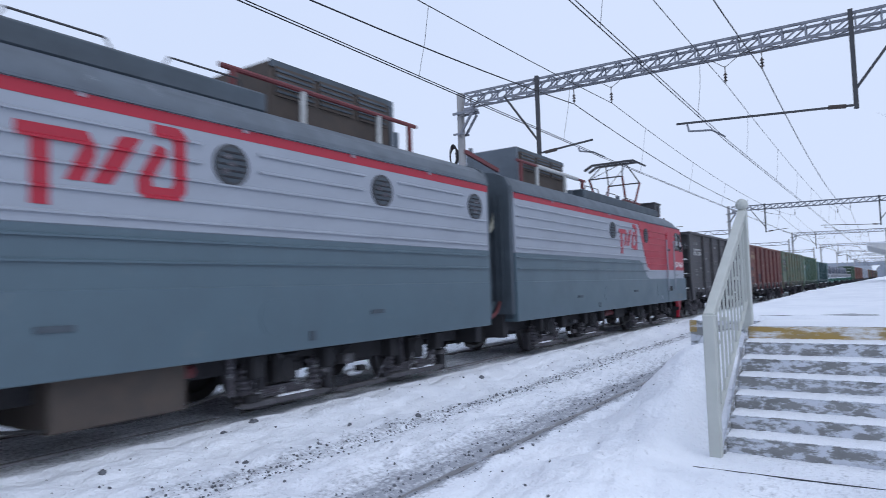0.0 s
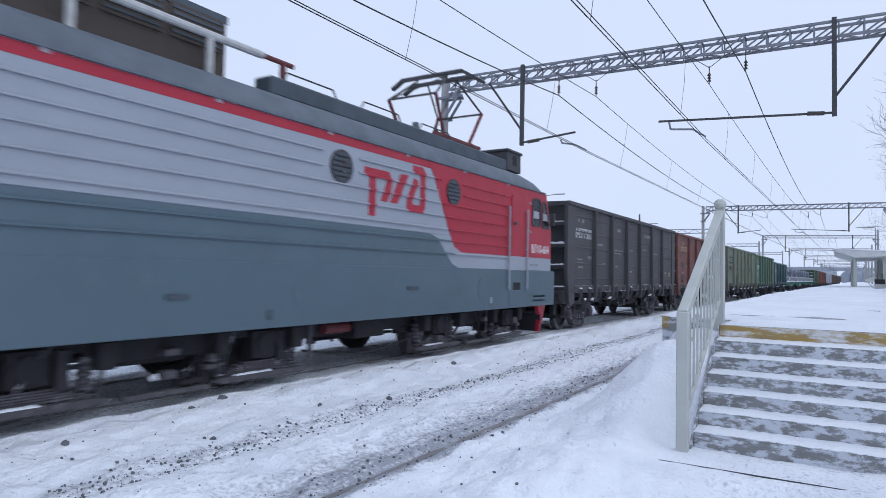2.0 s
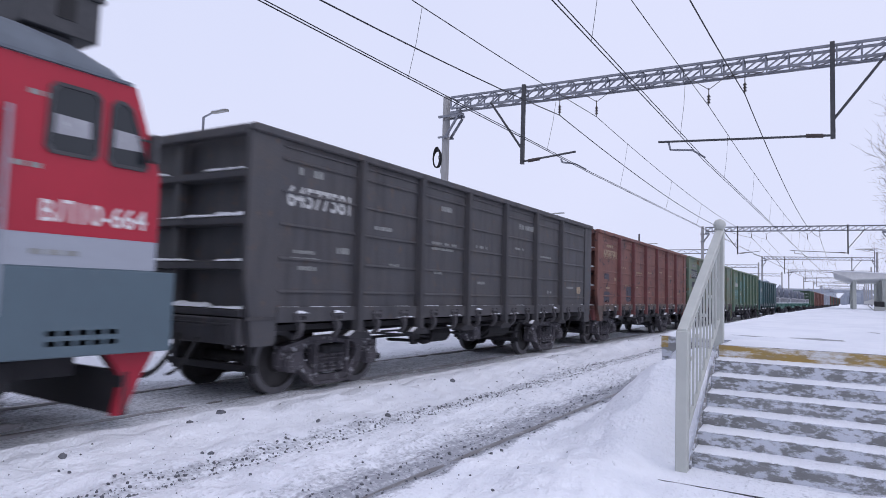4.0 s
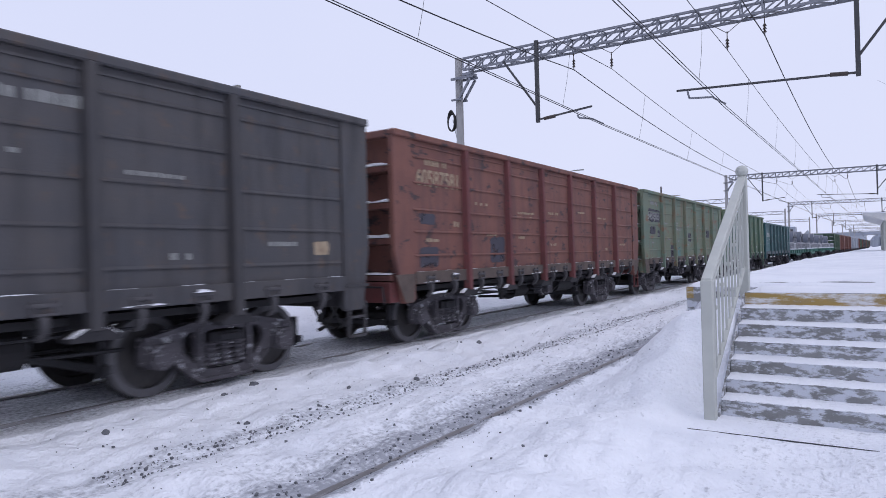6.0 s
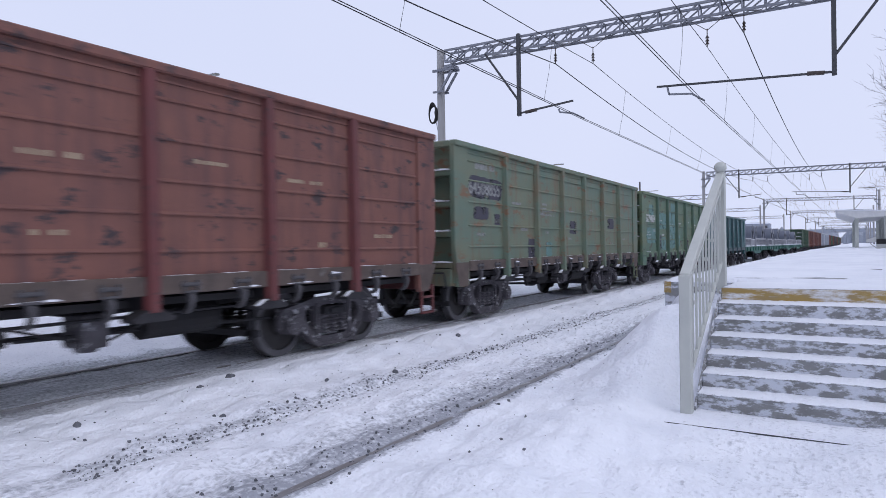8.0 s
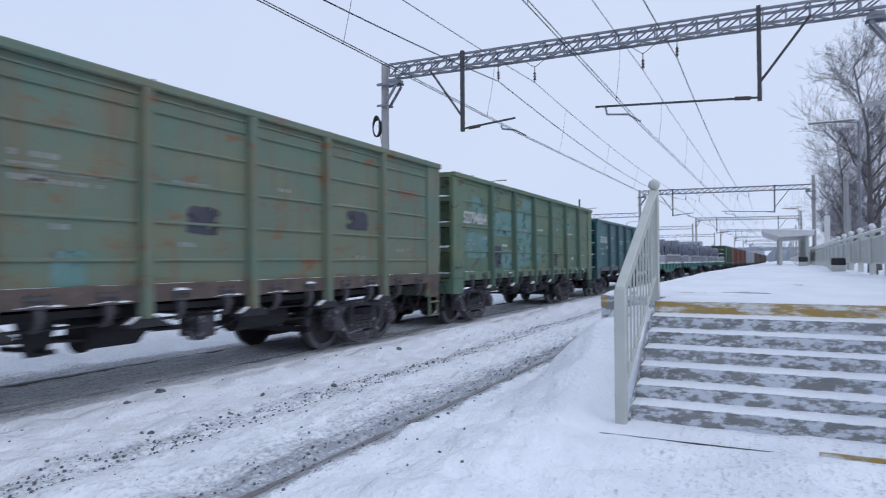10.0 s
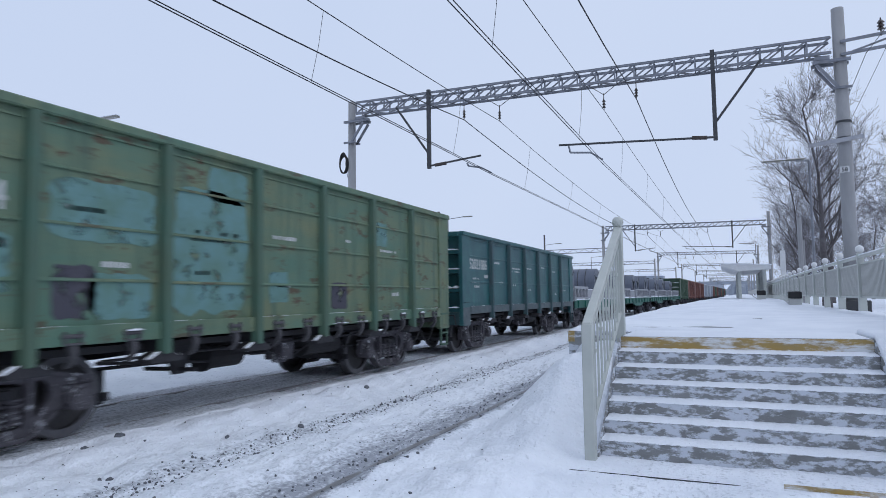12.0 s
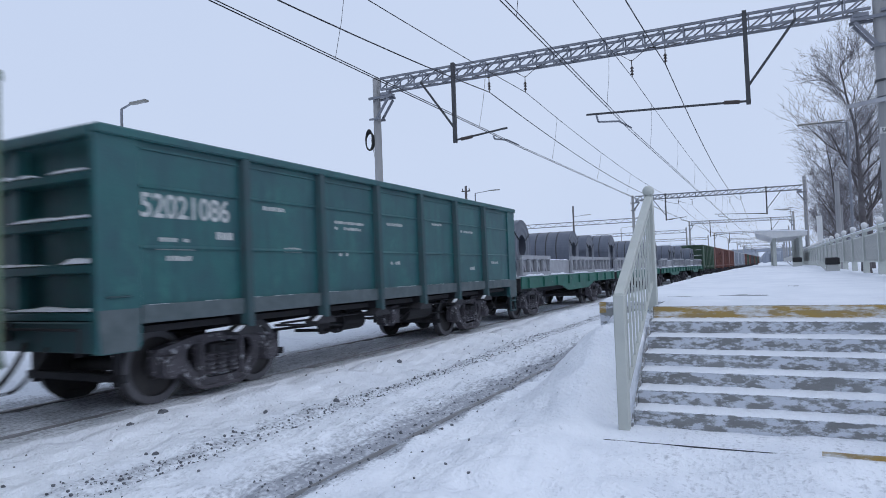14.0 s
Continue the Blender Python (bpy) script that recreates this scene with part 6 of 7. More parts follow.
def locomotive(m, u, label, sides, bus):
    W = 1.6
    loco = thing("locomotive_section", label, "locomotive", m, "sections of the electric locomotive")
    RUNNING.append((loco, u))
    b = bmesh.new()
    prism(b, [(0, 2.32), (14.6, 2.32), (14.6, 2.72), (14.25, 3.66), (0, 3.66)], -W, W)
    body = part("upper_body", b, LOCO_LIGHT, loco, "light grey ribbed body side", bevel=0.012)
    b = bmesh.new()
    prism(b, [(0, 1.70), (14.6, 1.70), (14.6, 2.32), (0, 2.32)], -W, W)
    part("lower_body", b, LOCO_DARK, loco)
    b = bmesh.new()
    prism(b, [(0, 0.84), (14.85, 0.84), (14.85, 1.70), (0, 1.70)], -W - 0.012, W + 0.012)
    part("skirt", b, LOCO_DARK, loco, "smooth dark grey skirt", bevel=0.012)
    # roof: rounded shell, drooping to the cab
    sec = [(W + 0.02, 3.66), (W, 3.74), (1.50, 3.90), (1.32, 4.03), (1.0, 4.14), (0.5, 4.22), (0, 4.25)]
    sec = sec + [(-x, z) for x, z in sec[-2::-1]]
    b = bmesh.new()
    rows = []
    for y, k, inset in ((0, 1, 0), (12.6, 1, 0), (13.2, 0.97, 0), (13.7, 0.86, 0.01), (14.05, 0.62, 0.03), (14.27, 0.28, 0.06), (14.36, 0.02, 0.1)):
        rows.append([b.verts.new((x * (1 - inset), y, 3.655 + (z - 3.655) * k)) for x, z in sec])
    for p, q in zip(rows, rows[1:]):
        for j in range(len(sec) - 1):
            b.faces.new((p[j], p[j + 1], q[j + 1], q[j]))
    b.faces.new(rows[0])
    roof = part("roof", b, LOCO_ROOF, loco, "rounded grey roof dusted with snow", smooth=True)
    for s in (-1, 1):
        b = bmesh.new()
        box(b, min(s * W, s * (W + .035)), max(s * W, s * (W + .035)), 0, 14.2, 3.645, 3.675)
        part("gutter", b, LOCO_ROOF, roof)
    for y in range(2, 13, 2):
        for s in (-1, 1):
            b = bmesh.new()
            box(b, min(s * (W + .006), s * (W + .02)), max(s * (W + .006), s * (W + .02)), y, y + 0.07, 3.60, 3.67)
            part("stripe_bracket", b, LOCO_LIGHT, roof)
    # roof ducts and equipment
    for s in (-1, 1):
        b = bmesh.new()
        box(b, s * 0.98 - 0.2, s * 0.98 + 0.16, 5.3, 12.9, 4.08, 4.36)
        part("roof_duct", b, LOCO_END, loco, bevel=0.03)
        for y in (5.6, 7.4, 9.2):
            b = bmesh.new()
            pts = [(s * 1.05, y, 4.36), (s * 1.05, y + 0.1, 4.50), (s * 1.05, y + 1.1, 4.50), (s * 1.05, y + 1.2, 4.36)]
            for p, q in zip(pts, pts[1:]):
                rod(b, p, q, 0.014, 6)
            part("roof_handrail", b, DARK_STEEL, loco)
    b = bmesh.new()
    box(b, -0.72, 0.72, 2.0, 4.85, 4.20, 5.08)
    grid = part("resistor_box", b, LOCO_BROWN, loco, "brown grilled resistor box on the roof", bevel=0.02)
    for s in (-1, 1):
        for k in range(3):
            b = bmesh.new()
            box(b, min(s * .72, s * .75), max(s * .72, s * .75), 2.12 + k * .92, 2.92 + k * .92, 4.55, 5.0)
            g = part("grille", b, LOCO_BROWN, grid)
            b = bmesh.new()
            for z in (4.6, 4.68, 4.76, 4.84, 4.92):
                box(b, min(s * .75, s * .765), max(s * .75, s * .765), 2.14 + k * .92, 2.90 + k * .92, z, z + 0.035)
            part("louvre", b, LOCO_END, grid)
        b = bmesh.new()
        box(b, min(s * .72, s * .74), max(s * .72, s * .74), 2.0, 4.85, 4.98, 5.09)
        part("edge_trim", b, LOCO_END, grid)
    b = bmesh.new()
    box(b, -0.74, 0.74, 1.9, 2.0, 4.18, 5.09)
    part("end_plate", b, LOCO_ROOF, grid)
    b = bmesh.new()
    rod(b, (bus * 0.95, 1.5, 4.66), (bus * 0.95, 5.9, 4.66), 0.04, 8)
    part("busbar", b, DARK_RED, loco, "dark red roof busbar")
    if bus > 0:
        b = bmesh.new()
        rod(b, (0.95, 2.6, 4.66), (0.95, 5.3, 4.66), 0.055, 10)
        part("busbar_sleeve", b, LETTER, loco, "pale insulating sleeve on the busbar")
        b = bmesh.new()
        bar(b, (0.75, -0.55, 4.56), (0.75, 0.9, 4.34), 0.06, 0.09)
        part("busbar", b, DARK_RED, loco, "dark red roof busbar")
    for y in (1.7, 2.6, 4.4, 5.7):
        b = bmesh.new()
        rod(b, (bus * 0.95, y, 4.1), (bus * 0.95, y, 4.64), 0.05, 10)
        part("insulator_post", b, LETTER if y in (2.6, 4.4) else DARK_RED, loco)
    b = bmesh.new()
    rod(b, (0.2, 0.6, 4.2), (0.2, 0.6, 4.9), 0.05, 8)
    part("vent_pipe", b, LOCO_ROOF, loco)
    b = bmesh.new()
    rod(b, (0.7, 9.6, 4.2), (0.7, 9.6, 4.62), 0.07, 10)
    part("vent_pipe", b, LOCO_ROOF, loco)
    b = bmesh.new()
    box(b, -0.4, 0.4, 6.2, 7.8, 4.2, 4.5)
    part("roof_hatch", b, LOCO_ROOF, loco)
    b = bmesh.new()
    box(b, 0.15, 0.90, 13.42, 14.22, 4.22, 4.72)
    box(b, 0.11, 0.94, 13.38, 14.26, 4.69, 4.75)
    box(b, 0.25, 0.80, 13.5, 14.0, 3.8, 4.22)
    bx = part("roof_box", b, DARK_STEEL, loco, "small dark box on the cab roof", bevel=0.012)
    b = bmesh.new()
    box(b, 0.90, 0.91, 13.75, 13.95, 4.38, 4.62)
    part("vent", b, RUBBER, bx)
    pantograph(loco, 11.5, label)
    # inner end with gangway, treads and hoses
    b = bmesh.new()
    box(b, -0.46, 0.46, -0.38, 0, 1.25, 3.45)
    gangway = part("gangway", b, RUBBER, loco, "black corrugated gangway")
    for k in range(6):
        b = bmesh.new()
        y = -0.36 + k * 0.06
        box(b, -0.50, 0.50, y, y + 0.025, 1.2, 3.5)
        part("bellows_fold", b, RUBBER, gangway)
    b = bmesh.new()
    box(b, -1.5, 1.5, -0.02, 0.0, 0.9, 3.7)
    part("end_wall", b, LOCO_END, loco)
    for s in (-1, 1):
        b = bmesh.new()
        slab(b, [(0.92, 1.0), (1.56, 1.0), (1.56, 3.78), (1.46, 3.98), (1.2, 4.10), (0.92, 4.14)], (), 0.0, 0.14)
        bmesh.ops.rotate(b, cent=(0, 0, 0), matrix=Matrix.Rotation(radians(-90), 3, "Z"), verts=b.verts)
        if s < 0:
            bmesh.ops.scale(b, vec=(-1, 1, 1), verts=b.verts)
        casing = part("end_casing", b, LOCO_END, loco, "dark blue-grey casing on the inner end", bevel=0.015)
        for k in (1.06, 1.20, 1.34):
            b = bmesh.new()
            box(b, s * k - 0.025, s * k + 0.025, -0.165, -0.14, 1.1, 3.6)
            part("casing_fold", b, LOCO_END, casing)
    for z in (1.45, 1.95, 2.45, 2.95, 3.35):
        for s in (-1, 1):
            b = bmesh.new()
            box(b, min(s * .50, s * .90), max(s * .50, s * .90), -0.30, 0, z - 0.03, z)
            t = part("end_tread", b, LOCO_END, loco)
            b = bmesh.new()
            prism(b, [(-0.20, z), (-0.01, z), (-0.01, z + 0.06), (-0.12, z + 0.04)], min(s * .55, s * .86), max(s * .55, s * .86))
            part("tread_snow", b, SNOW, t)
    for s in (-1, 1):
        b = bmesh.new()
        pts = [(s * 1.15, -0.55 + 0.52 * math.cos(q), 3.28 - 0.55 * math.sin(q)) for q in np.linspace(0, math.pi, 13)]
        for p, q in zip(pts, pts[1:]):
            rod(b, p, q, 0.035, 8)
        part("pale_cable", b, PALE_HOSE, loco)
        for k, mat in ((0.9, DARK_RED), (1.1, LOCO_DARK), (1.25, DARK_RED)):
            b = bmesh.new()
            pts = [(s * k, -0.05, 1.35), (s * k, -0.3, 1.05), (s * k, -0.55, 0.95)]
            for p, q in zip(pts, pts[1:]):
                rod(b, p, q, 0.036, 8)
            part("air_hose", b, mat, loco)
        b = bmesh.new()
        pts = [(s * 0.8, -0.05, 0.8), (s * 0.85, -0.25, 0.4), (s * 0.85, -0.55, 0.35)]
        for p, q in zip(pts, pts[1:]):
            rod(b, p, q, 0.035, 8)
        part("air_hose", b, RUBBER, loco)
    b = bmesh.new()
    box(b, -1.3, 1.3, -0.12, 0.1, 0.5, 1.0)
    part("end_beam", b, GEAR, loco)
    coupler(loco, 0, -1)
    coupler(loco, 14.7, 1)
    # cab front: windscreen, lamps, plough
    b = bmesh.new()
    vs = [b.verts.new(p) for p in ((-1.35, 14.615, 2.78), (1.35, 14.615, 2.78), (1.35, 14.365, 3.45), (-1.35, 14.365, 3.45))]
    b.faces.new(vs)
    bmesh.ops.solidify(b, geom=b.faces[:], thickness=-0.02)
    part("windscreen", b, GLASS, loco)
    for s in (-1, 1):
        b = bmesh.new()
        rod(b, (s * 1.15, 14.6, 2.05), (s * 1.15, 14.72, 2.05), 0.14, 16)
        part("buffer_lamp", b, LETTER, loco)
        b = bmesh.new()
        prism(b, [(14.25, 0.84), (14.80, 0.84), (14.64, 0.55), (14.46, 0.16), (14.36, 0.16), (14.44, 0.55)], min(s * 1.30, s * 1.40), max(s * 1.30, s * 1.40))
        part("plough_bracket", b, LOCO_RED, loco, "red plough bracket")
    b = bmesh.new()
    box(b, -1.4, 1.4, 14.42, 14.50, 0.16, 0.62)
    part("plough", b, GEAR, loco)
    b = bmesh.new()
    box(b, -1.05, 1.05, 0.5, 14.1, 0.58, 0.84)
    part("underbody", b, GEAR, loco, "dark underbody")
    # equipment between the bogies
    b = bmesh.new()
    if bus < 0:
        box(b, -1.35, 1.35, 6.7, 8.2, 0.30, 0.84)
        part("battery_box", b, LOCO_BROWN, loco, "dusty grey-tan equipment box", bevel=0.02)
    else:
        box(b, -1.30, 1.30, 7.1, 7.9, 0.52, 0.84)
        part("battery_box", b, HATCH, loco, "equipment box between the bogies, its shade painted near-black", bevel=0.02)
    for q in (-1, 1):
        b = bmesh.new()
        rod(b, (q * 1.15, 6.5, 0.70), (q * 1.15, 7.1, 0.70), 0.08, 12)
        part("air_pipe", b, DARK_RED, loco, "dull red pipe under the skirt")
        b = bmesh.new()
        pts = [(q * 1.28, 5.9 + 2.9 * k / 10, 0.44 - 0.16 * math.sin(math.pi * k / 10)) for k in range(11)]
        for p, r in zip(pts, pts[1:]):
            rod(b, p, r, 0.018, 6)
        part("cable", b, RUBBER, loco)
        b = bmesh.new()
        rod(b, (q * 1.3, 6.05, 0.34), (q * 1.3, 6.05, 0.82), 0.04, 10)
        part("drain_pipe", b, FROSTED_GEAR, loco)
    for y in (3.65, 11.15):
        loco_bogie(loco, y)
    for s, spec in sides:
        side_art(body, s, *spec)
    return loco


def pantograph(loco, y, label):
    """Diamond pantograph, raised on one section and folded on the other."""
    up = "trailing" in label
    p = part("pantograph", frame_mesh(y), DARK_RED, loco, "dark red pantograph " + ("raised to the wire" if up else "folded down"))
    zk, zh = (5.45, 6.06) if up else (4.78, 4.92)
    yk = 1.45 if up else 2.0
    for s in (-1, 1):
        for e in (-1, 1):
            b = bmesh.new()
            rod(b, (s * 0.55, y + e * 0.55, 4.62), (s * 0.62, y + e * yk * 0.72, zk), 0.04, 8)
            part("lower_arm", b, DARK_RED, p)
            b = bmesh.new()
            rod(b, (s * 0.62, y + e * yk * 0.72, zk), (s * 0.40, y + e * 0.22, zh), 0.024, 8)
            part("upper_arm", b, DARK_STEEL, p)
    for e in (-1, 1):
        b = bmesh.new()
        rod(b, (-0.62, y + e * yk * 0.72, zk), (0.62, y + e * yk * 0.72, zk), 0.026, 8)
        rod(b, (-0.6, y + e * yk * 0.72, zk), (0.38, y + e * 0.25, zh), 0.014, 6)
        part("cross_tube", b, DARK_STEEL, p)
        b = bmesh.new()
        pts = [(-1.1, y + e * 0.25, zh - 0.12), (-0.8, y + e * 0.25, zh + 0.06), (0.8, y + e * 0.25, zh + 0.06), (1.1, y + e * 0.25, zh - 0.12)]
        for a, c in zip(pts, pts[1:]):
            bar(b, a, c, 0.11, 0.07)
        part("contact_strip", b, DARK_STEEL, p)


def frame_mesh(y):
    b = bmesh.new()
    for s in (-1, 1):
        bar(b, (s * 0.6, y - 1.0, 4.60), (s * 0.6, y + 1.0, 4.60), 0.07)
        bar(b, (-0.65, y + s * 0.55, 4.60), (0.65, y + s * 0.55, 4.60), 0.08)
        for e in (-0.9, 0.9):
            for k in range(3):
                rod(b, (s * 0.6, y + e, 4.26 + k * 0.1), (s * 0.6, y + e, 4.33 + k * 0.1), 0.09, 10, 0.05)
    return finish(b)


locomotive(pose(TRACK, 12.37, RAIL), 12.37, "grey and red electric locomotive section trailing with pantograph raised",
           ((1, ((6.31, 9.61), 6.86, 8.68, True)), (-1, ((0.5, 3.36, 6.25), 6.85, 9.0, False))), 1)
locomotive(pose(TRACK, 11.2, RAIL, 0, 0, 180), 11.2, "grey and red electric locomotive section leading the train",
           ((1, ((6.31, 9.61), 6.86, 8.68, False)), (-1, ((0.5, 3.36, 6.25), 6.85, 9.0, True))), -1)


# ---- beside and beyond the platform ----
def tube_mesh(segments, sides):
    """Tapered twigs from (a, b, r0, r1) rows, as one mesh."""
    n = len(segments)
    A = np.array([s[0] for s in segments]); B = np.array([s[1] for s in segments])
    R0 = np.array([s[2] for s in segments]); R1 = np.array([s[3] for s in segments])
    D = B - A
    D = D / np.linalg.norm(D, axis=1, keepdims=True)
    up = np.where(np.abs(D[:, 2:3]) > 0.9, [[1.0, 0, 0]], [[0, 0, 1.0]])
    U = np.cross(D, up)
    U = U / np.linalg.norm(U, axis=1, keepdims=True)
    V = np.cross(D, U)
    a = np.arange(sides) * 2 * np.pi / sides
    ring_dir = U[:, None] * np.cos(a)[None, :, None] + V[:, None] * np.sin(a)[None, :, None]
    lo = A[:, None] + ring_dir * R0[:, None, None]
    hi = B[:, None] + ring_dir * R1[:, None, None]
    co = np.concatenate((lo, hi), 1).reshape(-1, 3)
    i = np.arange(sides)
    q = np.stack((i, (i + 1) % sides, (i + 1) % sides + sides, i + sides), -1)
    faces = (q[None] + (np.arange(n) * 2 * sides)[:, None, None]).reshape(-1, 4)
    me = bpy.data.meshes.new("twigs")
    me.from_pydata(co.tolist(), [], faces.tolist())
    me.shade_smooth()
    return me


def bare_tree(x, y, z, height, seed, spread=1.0, levels=5):
    """A leafless tree: tapered trunk, limbs, and a crown of fine twigs."""
    rnd = random.Random(seed)
    trunk, limbs, twigs = [], [], []

    def branch(p, d, length, r, level):
        steps = 5 if level == 1 else 4 if level == 2 else 3
        store = limbs if level < 3 else twigs
        for k in range(steps):
            q = p + d * (length / steps)
            r2 = max(0.006, r * 0.80)
            store.append((tuple(p), tuple(q), r, r2))
            p, r = q, r2
            w = 0.13 if level == 1 else 0.2
            d = (d + Vector((rnd.gauss(0, w), rnd.gauss(0, w), rnd.gauss(0.06, w * 0.8)))).normalized()
            if level < levels:
                for _ in range(1 if level > 2 or rnd.random() < 0.5 else 2):
                    if level == 3 and rnd.random() < 0.05:
                        continue
                    side = Vector((rnd.gauss(0, 1), rnd.gauss(0, 1), rnd.gauss(0, 0.5)))
                    side = (side - d * side.dot(d)).normalized()
                    nd = (d + side * rnd.uniform(0.5, 0.95) + Vector((0, 0, 0.10))).normalized()
                    branch(p, nd, length * rnd.uniform(0.42, 0.66), max(0.007, r * rnd.uniform(0.40, 0.58)), level + 1)

    # one leader to the top, boughs rising from it along the upper two thirds
    p, d, r = Vector((0, 0, -0.3)), Vector((rnd.gauss(0, .02), rnd.gauss(0, .02), 1)).normalized(), height * 0.023
    n = 15
    for k in range(n):
        q = p + d * (height * 0.94 / n)
        r2 = max(0.012, r * 0.875)
        trunk.append((tuple(p), tuple(q), r, r2))
        p, r = q, r2
        d = (d + Vector((rnd.gauss(0, 0.05), rnd.gauss(0, 0.05), 0.06))).normalized()
        f = (k + 1) / n
        if f > 0.26:
            for _ in range(2 if f < 0.9 else 3):
                a = rnd.uniform(0, 6.283)
                lean = rnd.uniform(0.6, 1.35) * spread
                nd = Vector((math.cos(a) * lean, math.sin(a) * lean, 1.0)).normalized()
                branch(p, nd, height * rnd.uniform(0.30, 0.42) * (1.1 - 0.72 * f), max(0.02, r * rnd.uniform(0.42, 0.62)), 1)
    t = thing("bare_tree", "tall leafless tree with dark trunk and frosted twigs", "tree", pose(x, y, z), "bare trees behind the fence")
    part("trunk", tube_mesh(trunk, 10), BARK, t)
    part("limb", tube_mesh(limbs, 6), BARK, t)
    part("crown", tube_mesh(twigs, 3), TWIG, t, "fine frosted twigs")
    return t


TWIG = material("frosted_twigs", (0.23, 0.225, 0.25), 0.9, 0, (0.13, 0.122, 0.13), 3, 0.8)
trees = [(5.0, 42, 0.6, 12.9, 11, 0.9, 4), (9.0, 40, 0.6, 9.0, 13, 0.95, 4), (5.2, 56, 0.6, 10.6, 14, 1.0, 4), (11.5, 46, 0.6, 11.0, 15, 0.9, 4)]
for spec in trees:
    bare_tree(*spec)
models_tree = [o for o in bpy.data.objects if o.name.startswith("bare_tree")]
rnd_t = random.Random(3)
for k in range(9):
    src = models_tree[k % len(models_tree)]
    yy = 66 + k * 13 + rnd_t.uniform(-4, 4)
    copy_thing(src, pose(rnd_t.uniform(6.0, 8.5) + (k % 3) * 3.0 + float(bend(yy)), yy, 0.6, 0, 0, rnd_t.uniform(0, 360)))


def build_shelter():
    s = thing("platform_shelter", "white flat-roofed open shelter on the platform", "shelter", pose(0, 62, DECK))
    b = bmesh.new()
    prism(b, [(-0.55, 3.15), (-0.55, 2.98), (0.9, 2.45), (3.4, 2.6), (3.4, 2.95)], 0, 16, "y")
    roof = part("roof", b, SIGN_WHITE, s, bevel=0.02)
    b = bmesh.new()
    prism(b, [(-0.60, 3.14), (3.45, 2.94), (3.45, 3.02), (1.0, 3.14), (-0.60, 3.22)], -0.05, 16.05, "y")
    part("roof_snow", b, SNOW, roof, bevel=0.02)
    for y in (0.8, 5.6, 10.4, 15.2):
        b = bmesh.new()
        box(b, 0.8, 1.05, y - 0.12, y + 0.12, -0.05, 2.7)
        part("post", b, WHITE_RAIL, s, bevel=0.01)
        b = bmesh.new()
        box(b, 2.8, 3.05, y - 0.12, y + 0.12, -0.05, 2.7)
        part("post", b, WHITE_RAIL, s, bevel=0.01)
    b = bmesh.new()
    box(b, 3.1, 3.18, 3, 13, 0.0, 2.3)
    part("back_panel", b, RACK_GREY, s)


def grit_bin(x, y, k):
    g = thing("grit_bin", "grey bin with a black lid standing on the snow", "bin", pose(x, y, DECK), "bins on the platform")
    b = bmesh.new()
    box(b, -0.32 * k, 0.32 * k, -0.25, 0.25, -0.02, 0.42 * k)
    part("body", b, WHITE_SHEET, g, bevel=0.02)
    b = bmesh.new()
    prism(b, [(-0.28, 0.42 * k), (0.28, 0.42 * k), (0.28, 0.82 * k), (-0.20, 0.78 * k)], -0.33 * k, 0.33 * k)
    part("lid", b, RUBBER, g, bevel=0.02)
    b = bmesh.new()
    bar(b, (-0.32 * k, -0.1, 0.08), (-0.75 * k, -0.1, 0.42), 0.35, 0.06)
    part("chute", b, WHITE_SHEET, g, bevel=0.01)


def street_lamp(x, y, z, height, arm, label, heads=1):
    s = thing("street_lamp", label, "street lamp", pose(x, y, z), "lamps along the line")
    b = bmesh.new()
    rod(b, (0, 0, -0.3), (0, 0, height), 0.07, 10, 0.045)
    part("pole", b, GALV, s)
    b = bmesh.new()
    bar(b, (0, 0, height), (arm, 0, height + 0.12), 0.05)
    part("arm", b, GALV, s)
    e = 1 if arm > 0 else -1
    for k in range(heads):
        b = bmesh.new()
        c = arm - e * k * 0.95
        box(b, min(c, c + e * 0.8), max(c, c + e * 0.8), -0.10, 0.10, height + 0.08, height + 0.15)
        h = part("lamp_head", b, LAMP_GLASS, s, bevel=0.02)
        b = bmesh.new()
        box(b, min(c, c + e * 0.8), max(c, c + e * 0.8), -0.09, 0.09, height + 0.15, height + 0.175)
        part("head_snow", b, SNOW, h, bevel=0.015)


build_shelter()
grit_bin(2.35, 30.0, 0.72)
grit_bin(2.2, 54.0, 0.9)
b = bmesh.new()
box(b, 0.10, 0.36, 13.1, 13.2, DECK + 0.02, DECK + 0.068)
tagged(part("drain_cover", b, DARK_STEEL, bevel=0.005), "dark drain cover showing through the platform snow", "drain cover")
street_lamp(3.45, 33, 0.6, 7.0, -1.1, "twin-headed street lamp behind the platform fence", 2)
street_lamp(3.5, 92, 0.6, 7.4, -1.1, "twin-headed street lamp behind the platform fence", 2)
for yy in (15.5, 47.5, 78, 108, 140, 172):
    street_lamp(-20.5, yy, 0.7, 7.2, 0.5 if yy < 20 else 1.3, "street lamp on the far side of the tracks")


